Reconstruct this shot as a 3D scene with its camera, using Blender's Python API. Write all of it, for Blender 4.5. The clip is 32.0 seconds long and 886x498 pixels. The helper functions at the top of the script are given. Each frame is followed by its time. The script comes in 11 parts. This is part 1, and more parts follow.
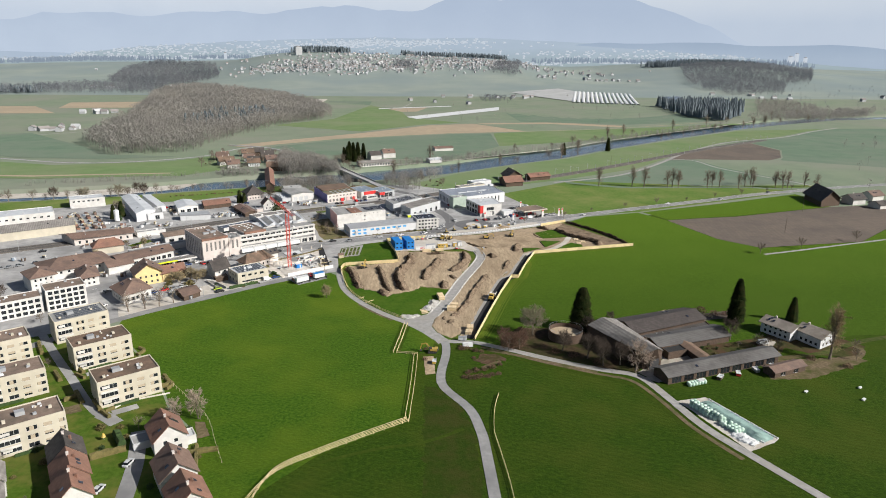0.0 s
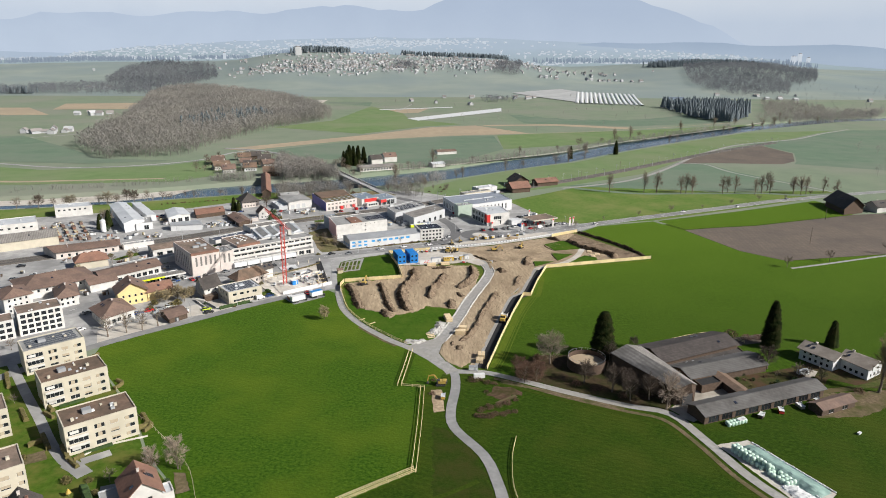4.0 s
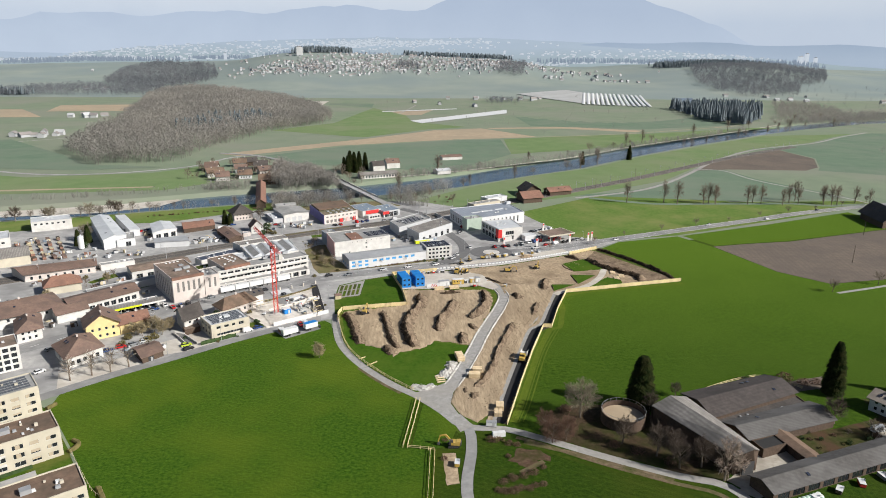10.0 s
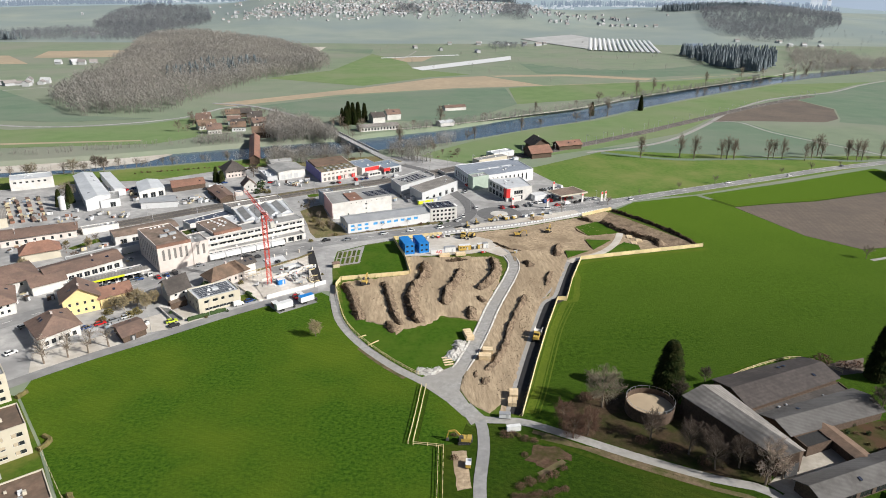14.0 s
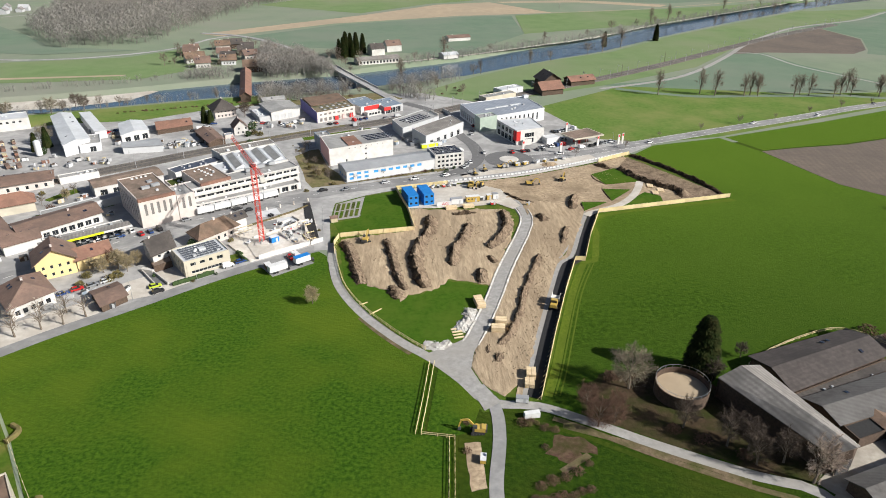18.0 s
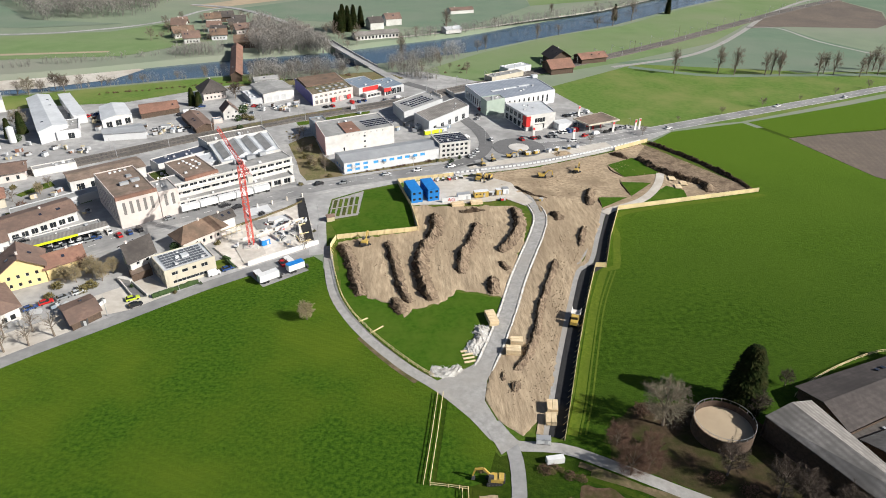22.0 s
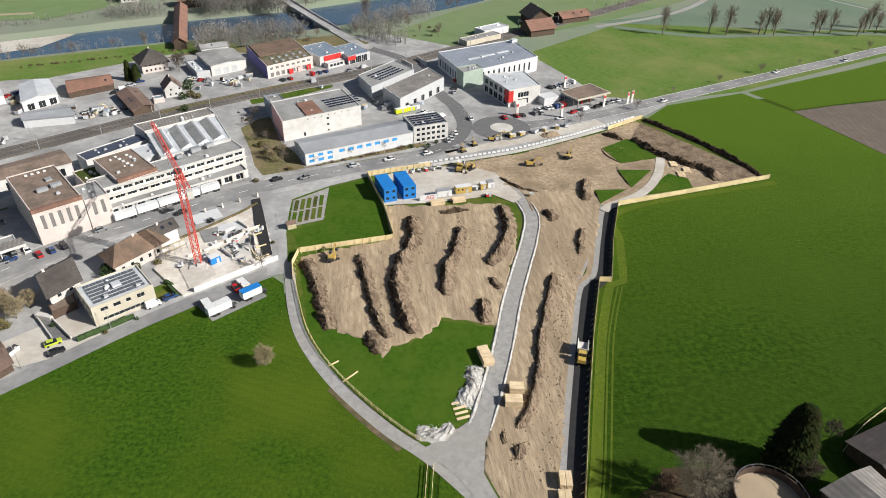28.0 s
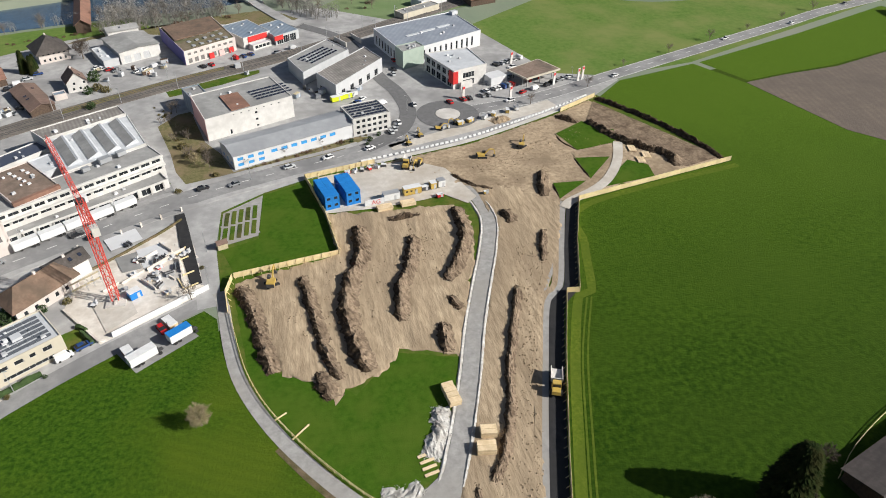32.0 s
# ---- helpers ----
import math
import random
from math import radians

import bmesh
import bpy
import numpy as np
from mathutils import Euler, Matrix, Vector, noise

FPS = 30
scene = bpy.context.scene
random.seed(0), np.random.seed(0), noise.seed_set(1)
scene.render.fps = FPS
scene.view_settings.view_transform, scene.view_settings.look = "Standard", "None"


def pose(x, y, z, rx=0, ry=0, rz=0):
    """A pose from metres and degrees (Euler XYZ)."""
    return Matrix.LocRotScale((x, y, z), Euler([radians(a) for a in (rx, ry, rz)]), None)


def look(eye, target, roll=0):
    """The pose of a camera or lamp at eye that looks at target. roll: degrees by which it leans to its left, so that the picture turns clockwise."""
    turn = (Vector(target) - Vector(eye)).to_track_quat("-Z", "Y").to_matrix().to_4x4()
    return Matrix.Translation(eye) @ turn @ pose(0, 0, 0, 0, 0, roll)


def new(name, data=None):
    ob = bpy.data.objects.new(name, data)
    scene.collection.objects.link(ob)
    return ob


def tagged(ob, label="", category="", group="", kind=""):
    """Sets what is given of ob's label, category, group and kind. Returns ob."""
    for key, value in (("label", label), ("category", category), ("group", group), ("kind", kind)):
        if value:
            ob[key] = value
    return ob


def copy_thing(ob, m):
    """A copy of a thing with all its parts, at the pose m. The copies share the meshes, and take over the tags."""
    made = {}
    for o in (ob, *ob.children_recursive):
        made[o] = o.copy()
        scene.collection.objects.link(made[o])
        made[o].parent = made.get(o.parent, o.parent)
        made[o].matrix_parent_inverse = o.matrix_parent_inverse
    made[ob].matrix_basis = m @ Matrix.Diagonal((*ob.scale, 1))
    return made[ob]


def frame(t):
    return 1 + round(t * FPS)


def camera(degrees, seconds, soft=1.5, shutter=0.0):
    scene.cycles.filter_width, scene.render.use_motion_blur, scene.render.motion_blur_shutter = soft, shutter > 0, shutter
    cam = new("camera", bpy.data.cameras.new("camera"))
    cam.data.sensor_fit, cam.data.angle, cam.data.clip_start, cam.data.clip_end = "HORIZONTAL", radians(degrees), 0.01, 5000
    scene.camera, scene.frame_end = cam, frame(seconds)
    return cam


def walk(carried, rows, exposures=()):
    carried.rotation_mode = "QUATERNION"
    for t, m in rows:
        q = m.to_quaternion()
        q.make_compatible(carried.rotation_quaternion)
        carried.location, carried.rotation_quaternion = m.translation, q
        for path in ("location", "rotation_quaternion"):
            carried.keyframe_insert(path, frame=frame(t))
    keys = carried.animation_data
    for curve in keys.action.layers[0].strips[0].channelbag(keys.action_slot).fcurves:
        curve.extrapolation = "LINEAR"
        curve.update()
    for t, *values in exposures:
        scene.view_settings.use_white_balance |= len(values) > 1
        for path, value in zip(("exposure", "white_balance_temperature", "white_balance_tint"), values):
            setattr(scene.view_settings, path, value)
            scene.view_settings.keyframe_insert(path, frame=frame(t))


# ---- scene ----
cam = camera(68.0, 32.0, soft=0.95)

# seconds, eye (x, y, z), yaw to the left, pitch, lean
PATH = [
    (0.0, 3.03, -15.53, 116.17, -4.75, -16.43, 0.70),
    (0.5, 2.80, -12.13, 116.24, -4.75, -16.43, 0.68),
    (1.0, 2.59, -8.76, 116.32, -4.75, -16.42, 0.69),
    (1.5, 2.41, -5.41, 116.39, -4.74, -16.41, 0.69),
    (2.0, 2.24, -2.07, 116.47, -4.73, -16.43, 0.69),
    (2.5, 2.10, 1.24, 116.55, -4.74, -16.44, 0.69),
    (3.0, 1.98, 4.54, 116.62, -4.75, -16.42, 0.68),
    (3.5, 1.87, 7.82, 116.70, -4.75, -16.43, 0.67),
    (5.5, 1.55, 20.83, 117.01, -4.69, -16.45, 0.66),
    (6.0, 1.49, 24.05, 117.08, -4.69, -16.45, 0.65),
    (6.5, 1.43, 27.27, 117.15, -4.70, -16.42, 0.65),
    (7.0, 1.39, 30.48, 117.22, -4.69, -16.43, 0.67),
    (7.5, 1.34, 33.68, 117.29, -4.66, -16.45, 0.67),
    (8.0, 1.30, 36.88, 117.35, -4.63, -16.47, 0.67),
    (8.5, 1.25, 40.08, 117.41, -4.63, -16.48, 0.66),
    (9.0, 1.21, 43.27, 117.47, -4.62, -16.46, 0.66),
    (9.5, 1.17, 46.46, 117.53, -4.58, -16.44, 0.66),
    (10.0, 1.12, 49.65, 117.58, -4.56, -16.44, 0.66),
    (10.5, 1.07, 52.84, 117.63, -4.56, -16.51, 0.67),
    (11.0, 1.02, 56.03, 117.68, -4.55, -16.57, 0.69),
    (11.5, 0.96, 59.22, 117.72, -4.54, -16.65, 0.68),
    (12.0, 0.90, 62.41, 117.76, -4.52, -16.91, 0.67),
    (12.5, 0.83, 65.60, 117.80, -4.52, -17.92, 0.67),
    (13.0, 0.76, 68.80, 117.84, -4.53, -18.95, 0.67),
    (13.5, 0.68, 71.99, 117.88, -4.55, -19.96, 0.67),
    (14.0, 0.60, 75.19, 117.91, -4.56, -20.94, 0.68),
    (14.5, 0.51, 78.40, 117.94, -4.57, -21.92, 0.69),
    (16.5, 0.09, 91.25, 118.05, -4.61, -25.51, 0.69),
    (17.0, -0.02, 94.47, 118.07, -4.59, -26.11, 0.67),
    (17.5, -0.14, 97.70, 118.10, -4.60, -26.61, 0.66),
    (18.0, -0.26, 100.93, 118.12, -4.60, -26.94, 0.67),
    (18.5, -0.39, 104.16, 118.15, -4.62, -27.20, 0.67),
    (19.0, -0.52, 107.40, 118.18, -4.64, -27.46, 0.69),
    (19.5, -0.65, 110.65, 118.20, -4.65, -27.73, 0.72),
    (20.0, -0.78, 113.89, 118.24, -4.68, -28.06, 0.75),
    (20.5, -0.91, 117.14, 118.27, -4.69, -28.40, 0.76),
    (21.0, -1.04, 120.40, 118.31, -4.73, -28.74, 0.77),
    (21.5, -1.16, 123.65, 118.35, -4.73, -29.09, 0.78),
    (22.0, -1.29, 126.91, 118.40, -4.76, -29.45, 0.80),
    (22.5, -1.40, 130.17, 118.45, -4.78, -29.79, 0.83),
    (23.0, -1.51, 133.44, 118.51, -4.78, -30.12, 0.85),
    (23.5, -1.61, 136.70, 118.58, -4.82, -30.47, 0.89),
    (24.0, -1.70, 139.96, 118.65, -4.84, -30.81, 0.92),
    (24.5, -1.78, 143.22, 118.73, -4.87, -31.16, 0.95),
    (25.0, -1.85, 146.49, 118.82, -5.51, -31.53, 0.99),
    (25.5, -1.90, 149.74, 118.93, -5.97, -31.89, 1.07),
    (27.5, -1.91, 162.75, 119.45, -7.41, -33.40, 1.17),
    (28.0, -1.86, 165.98, 119.62, -8.08, -33.80, 1.24),
    (28.5, -1.77, 169.21, 119.80, -8.82, -34.20, 1.28),
    (29.0, -1.66, 172.43, 120.01, -9.55, -34.57, 1.32),
    (29.5, -1.51, 175.64, 120.22, -10.25, -34.96, 1.34),
    (30.0, -1.32, 178.84, 120.46, -10.71, -35.32, 1.36),
    (30.5, -1.10, 182.03, 120.72, -10.71, -35.77, 1.38),
    (31.0, -0.84, 185.20, 121.00, -10.92, -36.23, 1.40),
    (31.5, -0.53, 188.36, 121.30, -12.48, -36.70, 1.46),
    (32.0, -0.17, 191.51, 121.63, -14.11, -37.17, 1.53),
]


def aimed(x, y, z, yaw, pitch, lean):
    a, b = radians(yaw), radians(pitch)
    ahead = Vector((-math.sin(a) * math.cos(b), math.cos(a) * math.cos(b), math.sin(b)))
    return look((x, y, z), Vector((x, y, z)) + ahead, lean)


walk(cam, [(row[0], aimed(*row[1:])) for row in PATH], [(0.0, 0.36), (8.0, 0.36), (13.0, 0.44), (19.0, 0.54), (24.0, 0.50), (29.0, 0.40), (32.0, 0.36)])

# ---- daylight ----
SUN_EL, SUN_AZ = radians(33), radians(-26)
world = bpy.data.worlds.new("world")
scene.world = world
world.use_nodes = True
wn = world.node_tree.nodes
sky = wn.new("ShaderNodeTexSky")
sky.sky_type, sky.sun_disc = "NISHITA", False
sky.sun_elevation, sky.sun_rotation = SUN_EL, radians(90) - SUN_AZ
sky.altitude, sky.air_density, sky.dust_density, sky.ozone_density = 400, 1.0, 2.5, 1.0
world.node_tree.links.new(sky.outputs[0], wn["Background"].inputs[0])
wn["Background"].inputs[1].default_value = 0.050
sun = new("sun", bpy.data.lights.new("sun", "SUN"))
sun.data.energy, sun.data.angle, sun.data.color = 5.0, radians(0.53), (1.0, 0.96, 0.90)
sun.matrix_world = look((400 * math.cos(SUN_AZ), 400 * math.sin(SUN_AZ), 400 * math.tan(SUN_EL)), (0, 0, 0))

# ---- materials ----
def mat(name, c1, c2=None, scale=1.0, c3=None, scale3=0.1, rough=0.8, bump=0.0, bscale=None, metal=0.0, rand=0.0,
        stretch=None, turn=0.0, lo=0.35, hi=0.65, spec=0.4, emit=None):
    """A surface of up to three colours, mixed by fine and broad noise in metres; rand: how much alike pieces differ."""
    m = bpy.data.materials.new(name)
    m.use_nodes = True
    nt = m.node_tree
    n, ln = nt.nodes, nt.links
    b = n["Principled BSDF"]
    b.inputs["Roughness"].default_value, b.inputs["Metallic"].default_value = rough, metal
    b.inputs["Specular IOR Level"].default_value = spec
    geo = n.new("ShaderNodeNewGeometry")
    mp = n.new("ShaderNodeMapping")
    mp.inputs["Rotation"].default_value = (0, 0, radians(turn))
    mp.inputs["Scale"].default_value = stretch or (1, 1, 1)
    ln.new(geo.outputs["Position"], mp.inputs[0])

    def noisy(s, detail=5.0):
        t = n.new("ShaderNodeTexNoise")
        t.inputs["Scale"].default_value, t.inputs["Detail"].default_value = s, detail
        t.inputs["Roughness"].default_value = 0.62
        ln.new(mp.outputs[0], t.inputs["Vector"])
        return t.outputs["Fac"]

    def ramp(fac, a, z):
        r = n.new("ShaderNodeMapRange")
        r.inputs[1].default_value, r.inputs[2].default_value = a, z
        ln.new(fac, r.inputs[0])
        return r.outputs[0]

    def mix(fac, a, c, kind="MIX"):
        x = n.new("ShaderNodeMix")
        x.data_type, x.blend_type = "RGBA", kind
        for sock, val in ((x.inputs[0], fac), (x.inputs[6], a), (x.inputs[7], c)):
            if hasattr(val, "is_linked"):
                ln.new(val, sock)
            else:
                sock.default_value = (*val, 1) if isinstance(val, tuple) else val
        return x.outputs[2]

    col = c1
    if c2:
        col = mix(ramp(noisy(scale), lo, hi), c1, c2)
    if c3:
        col = mix(ramp(noisy(scale3, 3.0), 0.42, 0.68), col, c3)
    if rand:
        info = n.new("ShaderNodeObjectInfo")
        hv = n.new("ShaderNodeHueSaturation")
        ln.new(ramp(info.outputs["Random"], 0.0, 1.0), hv.inputs["Value"])
        mr = hv.inputs["Value"].links[0].from_node
        mr.inputs[3].default_value, mr.inputs[4].default_value = 1 - rand, 1 + rand
        if isinstance(col, tuple):
            hv.inputs["Color"].default_value = (*col, 1)
        else:
            ln.new(col, hv.inputs["Color"])
        col = hv.outputs[0]
    if isinstance(col, tuple):
        b.inputs["Base Color"].default_value = (*col, 1)
    else:
        ln.new(col, b.inputs["Base Color"])
    if bump:
        bp = n.new("ShaderNodeBump")
        bp.inputs["Strength"].default_value, bp.inputs["Distance"].default_value = 1.0, bump
        ln.new(noisy(bscale or scale * 2), bp.inputs["Height"])
        ln.new(bp.outputs[0], b.inputs["Normal"])
    if emit:
        b.inputs["Emission Color"].default_value, b.inputs["Emission Strength"].default_value = (*emit[:3], 1), emit[3]
    return m


def streaked(m, period, turn, strength, dark):
    """Adds the thin rows that a drill or a wheel leaves in a crop."""
    nt = m.node_tree
    n, ln = nt.nodes, nt.links
    b = n["Principled BSDF"]
    src = b.inputs["Base Color"].links[0].from_socket
    geo, mp, wv = n.new("ShaderNodeNewGeometry"), n.new("ShaderNodeMapping"), n.new("ShaderNodeTexWave")
    mp.inputs["Rotation"].default_value = (0, 0, radians(turn))
    wv.inputs["Scale"].default_value = 0.314 / period
    wv.inputs["Distortion"].default_value, wv.inputs["Detail"].default_value, wv.inputs["Detail Scale"].default_value = 2.5, 2.0, 0.6
    ln.new(geo.outputs["Position"], mp.inputs[0])
    ln.new(mp.outputs[0], wv.inputs["Vector"])
    mul, x = n.new("ShaderNodeMath"), n.new("ShaderNodeMix")
    mul.operation = "MULTIPLY"
    mul.inputs[1].default_value = strength
    ln.new(wv.outputs["Fac"], mul.inputs[0])
    x.data_type = "RGBA"
    ln.new(mul.outputs[0], x.inputs[0])
    ln.new(src, x.inputs[6])
    x.inputs[7].default_value = (*dark, 1)
    ln.new(x.outputs[2], b.inputs["Base Color"])
    return m


def fuzzy(m, weight, tint):
    """The pale shimmer that blades of grass give at a low angle."""
    b = m.node_tree.nodes["Principled BSDF"]
    b.inputs["Sheen Weight"].default_value, b.inputs["Sheen Roughness"].default_value = weight, 0.45
    b.inputs["Sheen Tint"].default_value = (*tint, 1)
    return m


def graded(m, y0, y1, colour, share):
    """A field whose colour changes slowly from south to north, with an uneven border."""
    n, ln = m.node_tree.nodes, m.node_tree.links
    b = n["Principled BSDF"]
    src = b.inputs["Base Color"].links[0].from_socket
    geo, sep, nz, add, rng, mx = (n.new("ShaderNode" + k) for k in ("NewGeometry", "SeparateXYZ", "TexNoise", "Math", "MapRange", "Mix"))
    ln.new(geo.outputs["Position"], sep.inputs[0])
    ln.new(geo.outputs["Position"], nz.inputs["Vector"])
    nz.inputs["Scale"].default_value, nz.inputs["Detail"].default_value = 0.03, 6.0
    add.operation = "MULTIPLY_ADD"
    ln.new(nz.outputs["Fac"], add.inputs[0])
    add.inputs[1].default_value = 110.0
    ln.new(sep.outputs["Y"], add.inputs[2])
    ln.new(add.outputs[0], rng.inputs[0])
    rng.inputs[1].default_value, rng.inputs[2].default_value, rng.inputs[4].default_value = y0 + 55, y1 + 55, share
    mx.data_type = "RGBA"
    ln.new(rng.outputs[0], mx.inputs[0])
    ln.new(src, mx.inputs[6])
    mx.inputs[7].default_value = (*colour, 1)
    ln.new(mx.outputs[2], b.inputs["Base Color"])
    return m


def airy(m, share=0.4):
    """Thin twigs, lit through as well as from in front."""
    n, ln = m.node_tree.nodes, m.node_tree.links
    b, out = n["Principled BSDF"], n["Material Output"]
    tr, mx = n.new("ShaderNodeBsdfTranslucent"), n.new("ShaderNodeMixShader")
    ln.new(b.inputs["Base Color"].links[0].from_socket, tr.inputs["Color"])
    mx.inputs[0].default_value = share
    ln.new(b.outputs[0], mx.inputs[1])
    ln.new(tr.outputs[0], mx.inputs[2])
    ln.new(mx.outputs[0], out.inputs["Surface"])
    return m


GRASS = streaked(mat("young_cereal", (0.016, 0.050, 0.004), (0.050, 0.104, 0.008), 0.9, (0.070, 0.108, 0.009), 0.024, 0.95, 0.24, 1.2, spec=0.05, lo=0.37, hi=0.63), 2.4, 118, 0.12, (0.013, 0.042, 0.005))
GRASS_E = streaked(mat("meadow_east", (0.0085, 0.030, 0.0025), (0.034, 0.070, 0.006), 0.6, (0.028, 0.056, 0.006), 0.017, 0.95, 0.2, 1.8, spec=0.04, lo=0.37, hi=0.63), 4.5, 40, 0.05, (0.014, 0.044, 0.005))
GRASS_S = streaked(mat("meadow_south", (0.011, 0.031, 0.003), (0.029, 0.058, 0.005), 0.8, (0.040, 0.056, 0.007), 0.035, 0.95, 0.2, 1.6, spec=0.05, lo=0.37, hi=0.63), 2.2, 118, 0.24, (0.008, 0.024, 0.003))
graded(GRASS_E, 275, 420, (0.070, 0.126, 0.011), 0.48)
for _m, _k in ((GRASS, 0.30), (GRASS_E, 0.40), (GRASS_S, 0.25)):
    fuzzy(_m, _k, (0.27, 0.42, 0.05))
LAWN = mat("lawn", (0.042, 0.088, 0.008), (0.072, 0.122, 0.015), 0.6, (0.12, 0.125, 0.03), 0.12, 0.9, 0.08, 4.0, spec=0.08)
LAWN_B = mat("bright_lawn", (0.032, 0.080, 0.006), (0.054, 0.112, 0.010), 0.6, (0.068, 0.114, 0.013), 0.1, 0.9, 0.06, 4.0, spec=0.06)
ROUGH_G = mat("rough_grass", (0.036, 0.058, 0.012), (0.080, 0.092, 0.028), 0.7, (0.115, 0.092, 0.048), 0.09, 0.95, 0.12, 2.0, spec=0.06)
THIN_G = mat("thin_grass", (0.016, 0.036, 0.004), (0.036, 0.056, 0.008), 0.8, (0.042, 0.046, 0.011), 0.11, 0.95, 0.16, 1.6, spec=0.05, lo=0.3, hi=0.7)
TRACK_G = mat("trodden_grass", (0.026, 0.050, 0.005), (0.048, 0.070, 0.009), 0.9, (0.032, 0.054, 0.006), 0.1, 0.95, 0.06, 2.0, spec=0.05)
FARM_G = mat("farm_ground", (0.034, 0.046, 0.012), (0.066, 0.062, 0.026), 0.5, (0.082, 0.050, 0.032), 0.11, 0.95, 0.12, 2.0, spec=0.05)
# far field greens paled and blued, with haze mixed into the colour
FIELD_A = mat("hazy_far_meadow", (0.172, 0.216, 0.152), (0.205, 0.245, 0.172), 0.03, (0.225, 0.235, 0.190), 0.006, 0.95, 0.2, 0.5, spec=0.06)
FIELD_B = mat("hazy_far_cereal", (0.124, 0.180, 0.128), (0.150, 0.206, 0.145), 0.04, (0.172, 0.206, 0.158), 0.008, 0.95, 0.2, 0.5, spec=0.06)
FIELD_C = mat("hazy_far_pasture", (0.136, 0.202, 0.086), (0.162, 0.226, 0.104), 0.05, (0.190, 0.224, 0.128), 0.008, 0.95, 0.2, 0.5, spec=0.06)
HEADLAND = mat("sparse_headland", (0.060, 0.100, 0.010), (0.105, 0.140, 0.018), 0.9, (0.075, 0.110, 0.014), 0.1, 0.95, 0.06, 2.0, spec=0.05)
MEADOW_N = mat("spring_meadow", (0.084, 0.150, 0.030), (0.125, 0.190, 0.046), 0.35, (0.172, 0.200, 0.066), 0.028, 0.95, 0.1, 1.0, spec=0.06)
# farther land, with more haze mixed into the colour
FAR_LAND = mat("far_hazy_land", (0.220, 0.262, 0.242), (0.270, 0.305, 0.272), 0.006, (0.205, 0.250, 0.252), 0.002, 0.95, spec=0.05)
STUBBLE = mat("stubble_field", (0.33, 0.26, 0.18), (0.40, 0.32, 0.22), 0.1, (0.30, 0.25, 0.18), 0.01, 0.95)
PLOUGH = streaked(mat("ploughed_soil", (0.125, 0.098, 0.078), (0.16, 0.128, 0.10), 0.25, (0.095, 0.078, 0.066), 0.02, 0.95, 0.15, 1.5), 3.0, 12, 0.35, (0.10, 0.08, 0.066))
SOIL = mat("bare_subsoil", (0.27, 0.206, 0.138), (0.47, 0.370, 0.255), 0.7, (0.235, 0.180, 0.122), 0.07, 0.95, 0.22, 1.1, spec=0.08, lo=0.34, hi=0.64)
SOIL_R = streaked(mat("graded_subsoil", (0.285, 0.220, 0.146), (0.50, 0.396, 0.272), 0.9, (0.27, 0.208, 0.140), 0.09, 0.95, 0.2, 1.2, stretch=(1.0, 0.2, 1.0), turn=17, spec=0.08, lo=0.34, hi=0.66), 1.7, 8, 0.10, (0.20, 0.145, 0.10))
# dark topsoil, darkened further to hold the shade of steep bank faces
SHADED_TOPSOIL = mat("shaded_topsoil", (0.060, 0.043, 0.030), (0.135, 0.098, 0.066), 0.9, (0.045, 0.033, 0.023), 0.35, 0.97, 0.3, 2.5, spec=0.05)
GRAVEL = mat("crushed_gravel", (0.245, 0.24, 0.23), (0.355, 0.348, 0.335), 0.5, (0.29, 0.275, 0.25), 0.05, 0.95, 0.02, 2.0)
GRAVEL_Y = mat("pale_gravel_yard", (0.46, 0.43, 0.38), (0.56, 0.53, 0.48), 0.5, (0.40, 0.355, 0.30), 0.07, 0.95, 0.06, 6.0)
DRY_G = mat("dry_winter_grass", (0.105, 0.105, 0.045), (0.185, 0.165, 0.085), 0.7, (0.20, 0.155, 0.095), 0.10, 0.95, 0.1, 2.0, spec=0.05)
EARTH_V = mat("worn_earth_verge", (0.105, 0.080, 0.050), (0.20, 0.155, 0.10), 0.8, (0.07, 0.075, 0.025), 0.16, 0.95, 0.1, 2.0, spec=0.05, lo=0.3, hi=0.7)
REDSOIL = mat("reddish_bare_earth", (0.070, 0.042, 0.030), (0.125, 0.082, 0.058), 0.7, (0.05, 0.05, 0.018), 0.2, 0.95, 0.12, 2.0, spec=0.04)
LITTER = mat("leaf_litter", (0.040, 0.030, 0.018), (0.075, 0.052, 0.033), 0.6, (0.030, 0.042, 0.010), 0.10, 0.95, 0.12, 2.0, spec=0.04)
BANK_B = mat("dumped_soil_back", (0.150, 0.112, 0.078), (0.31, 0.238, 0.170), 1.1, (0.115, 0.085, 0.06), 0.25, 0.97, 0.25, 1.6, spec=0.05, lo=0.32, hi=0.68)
TWIG_D = mat("dark_farm_twigs", (0.070, 0.055, 0.045), (0.115, 0.092, 0.075), 0.6, rough=0.95, spec=0.05)
ROOF_B = mat("reddish_gravel_roof", (0.135, 0.088, 0.062), (0.205, 0.14, 0.10), 0.7, (0.10, 0.075, 0.055), 0.15, 0.95, 0.02, 3.0, lo=0.3, hi=0.7)
ASPHALT = mat("worn_asphalt", (0.215, 0.215, 0.215), (0.30, 0.298, 0.292), 0.5, (0.175, 0.175, 0.177), 0.06, 0.9, 0.01, 2.0, lo=0.3, hi=0.7)
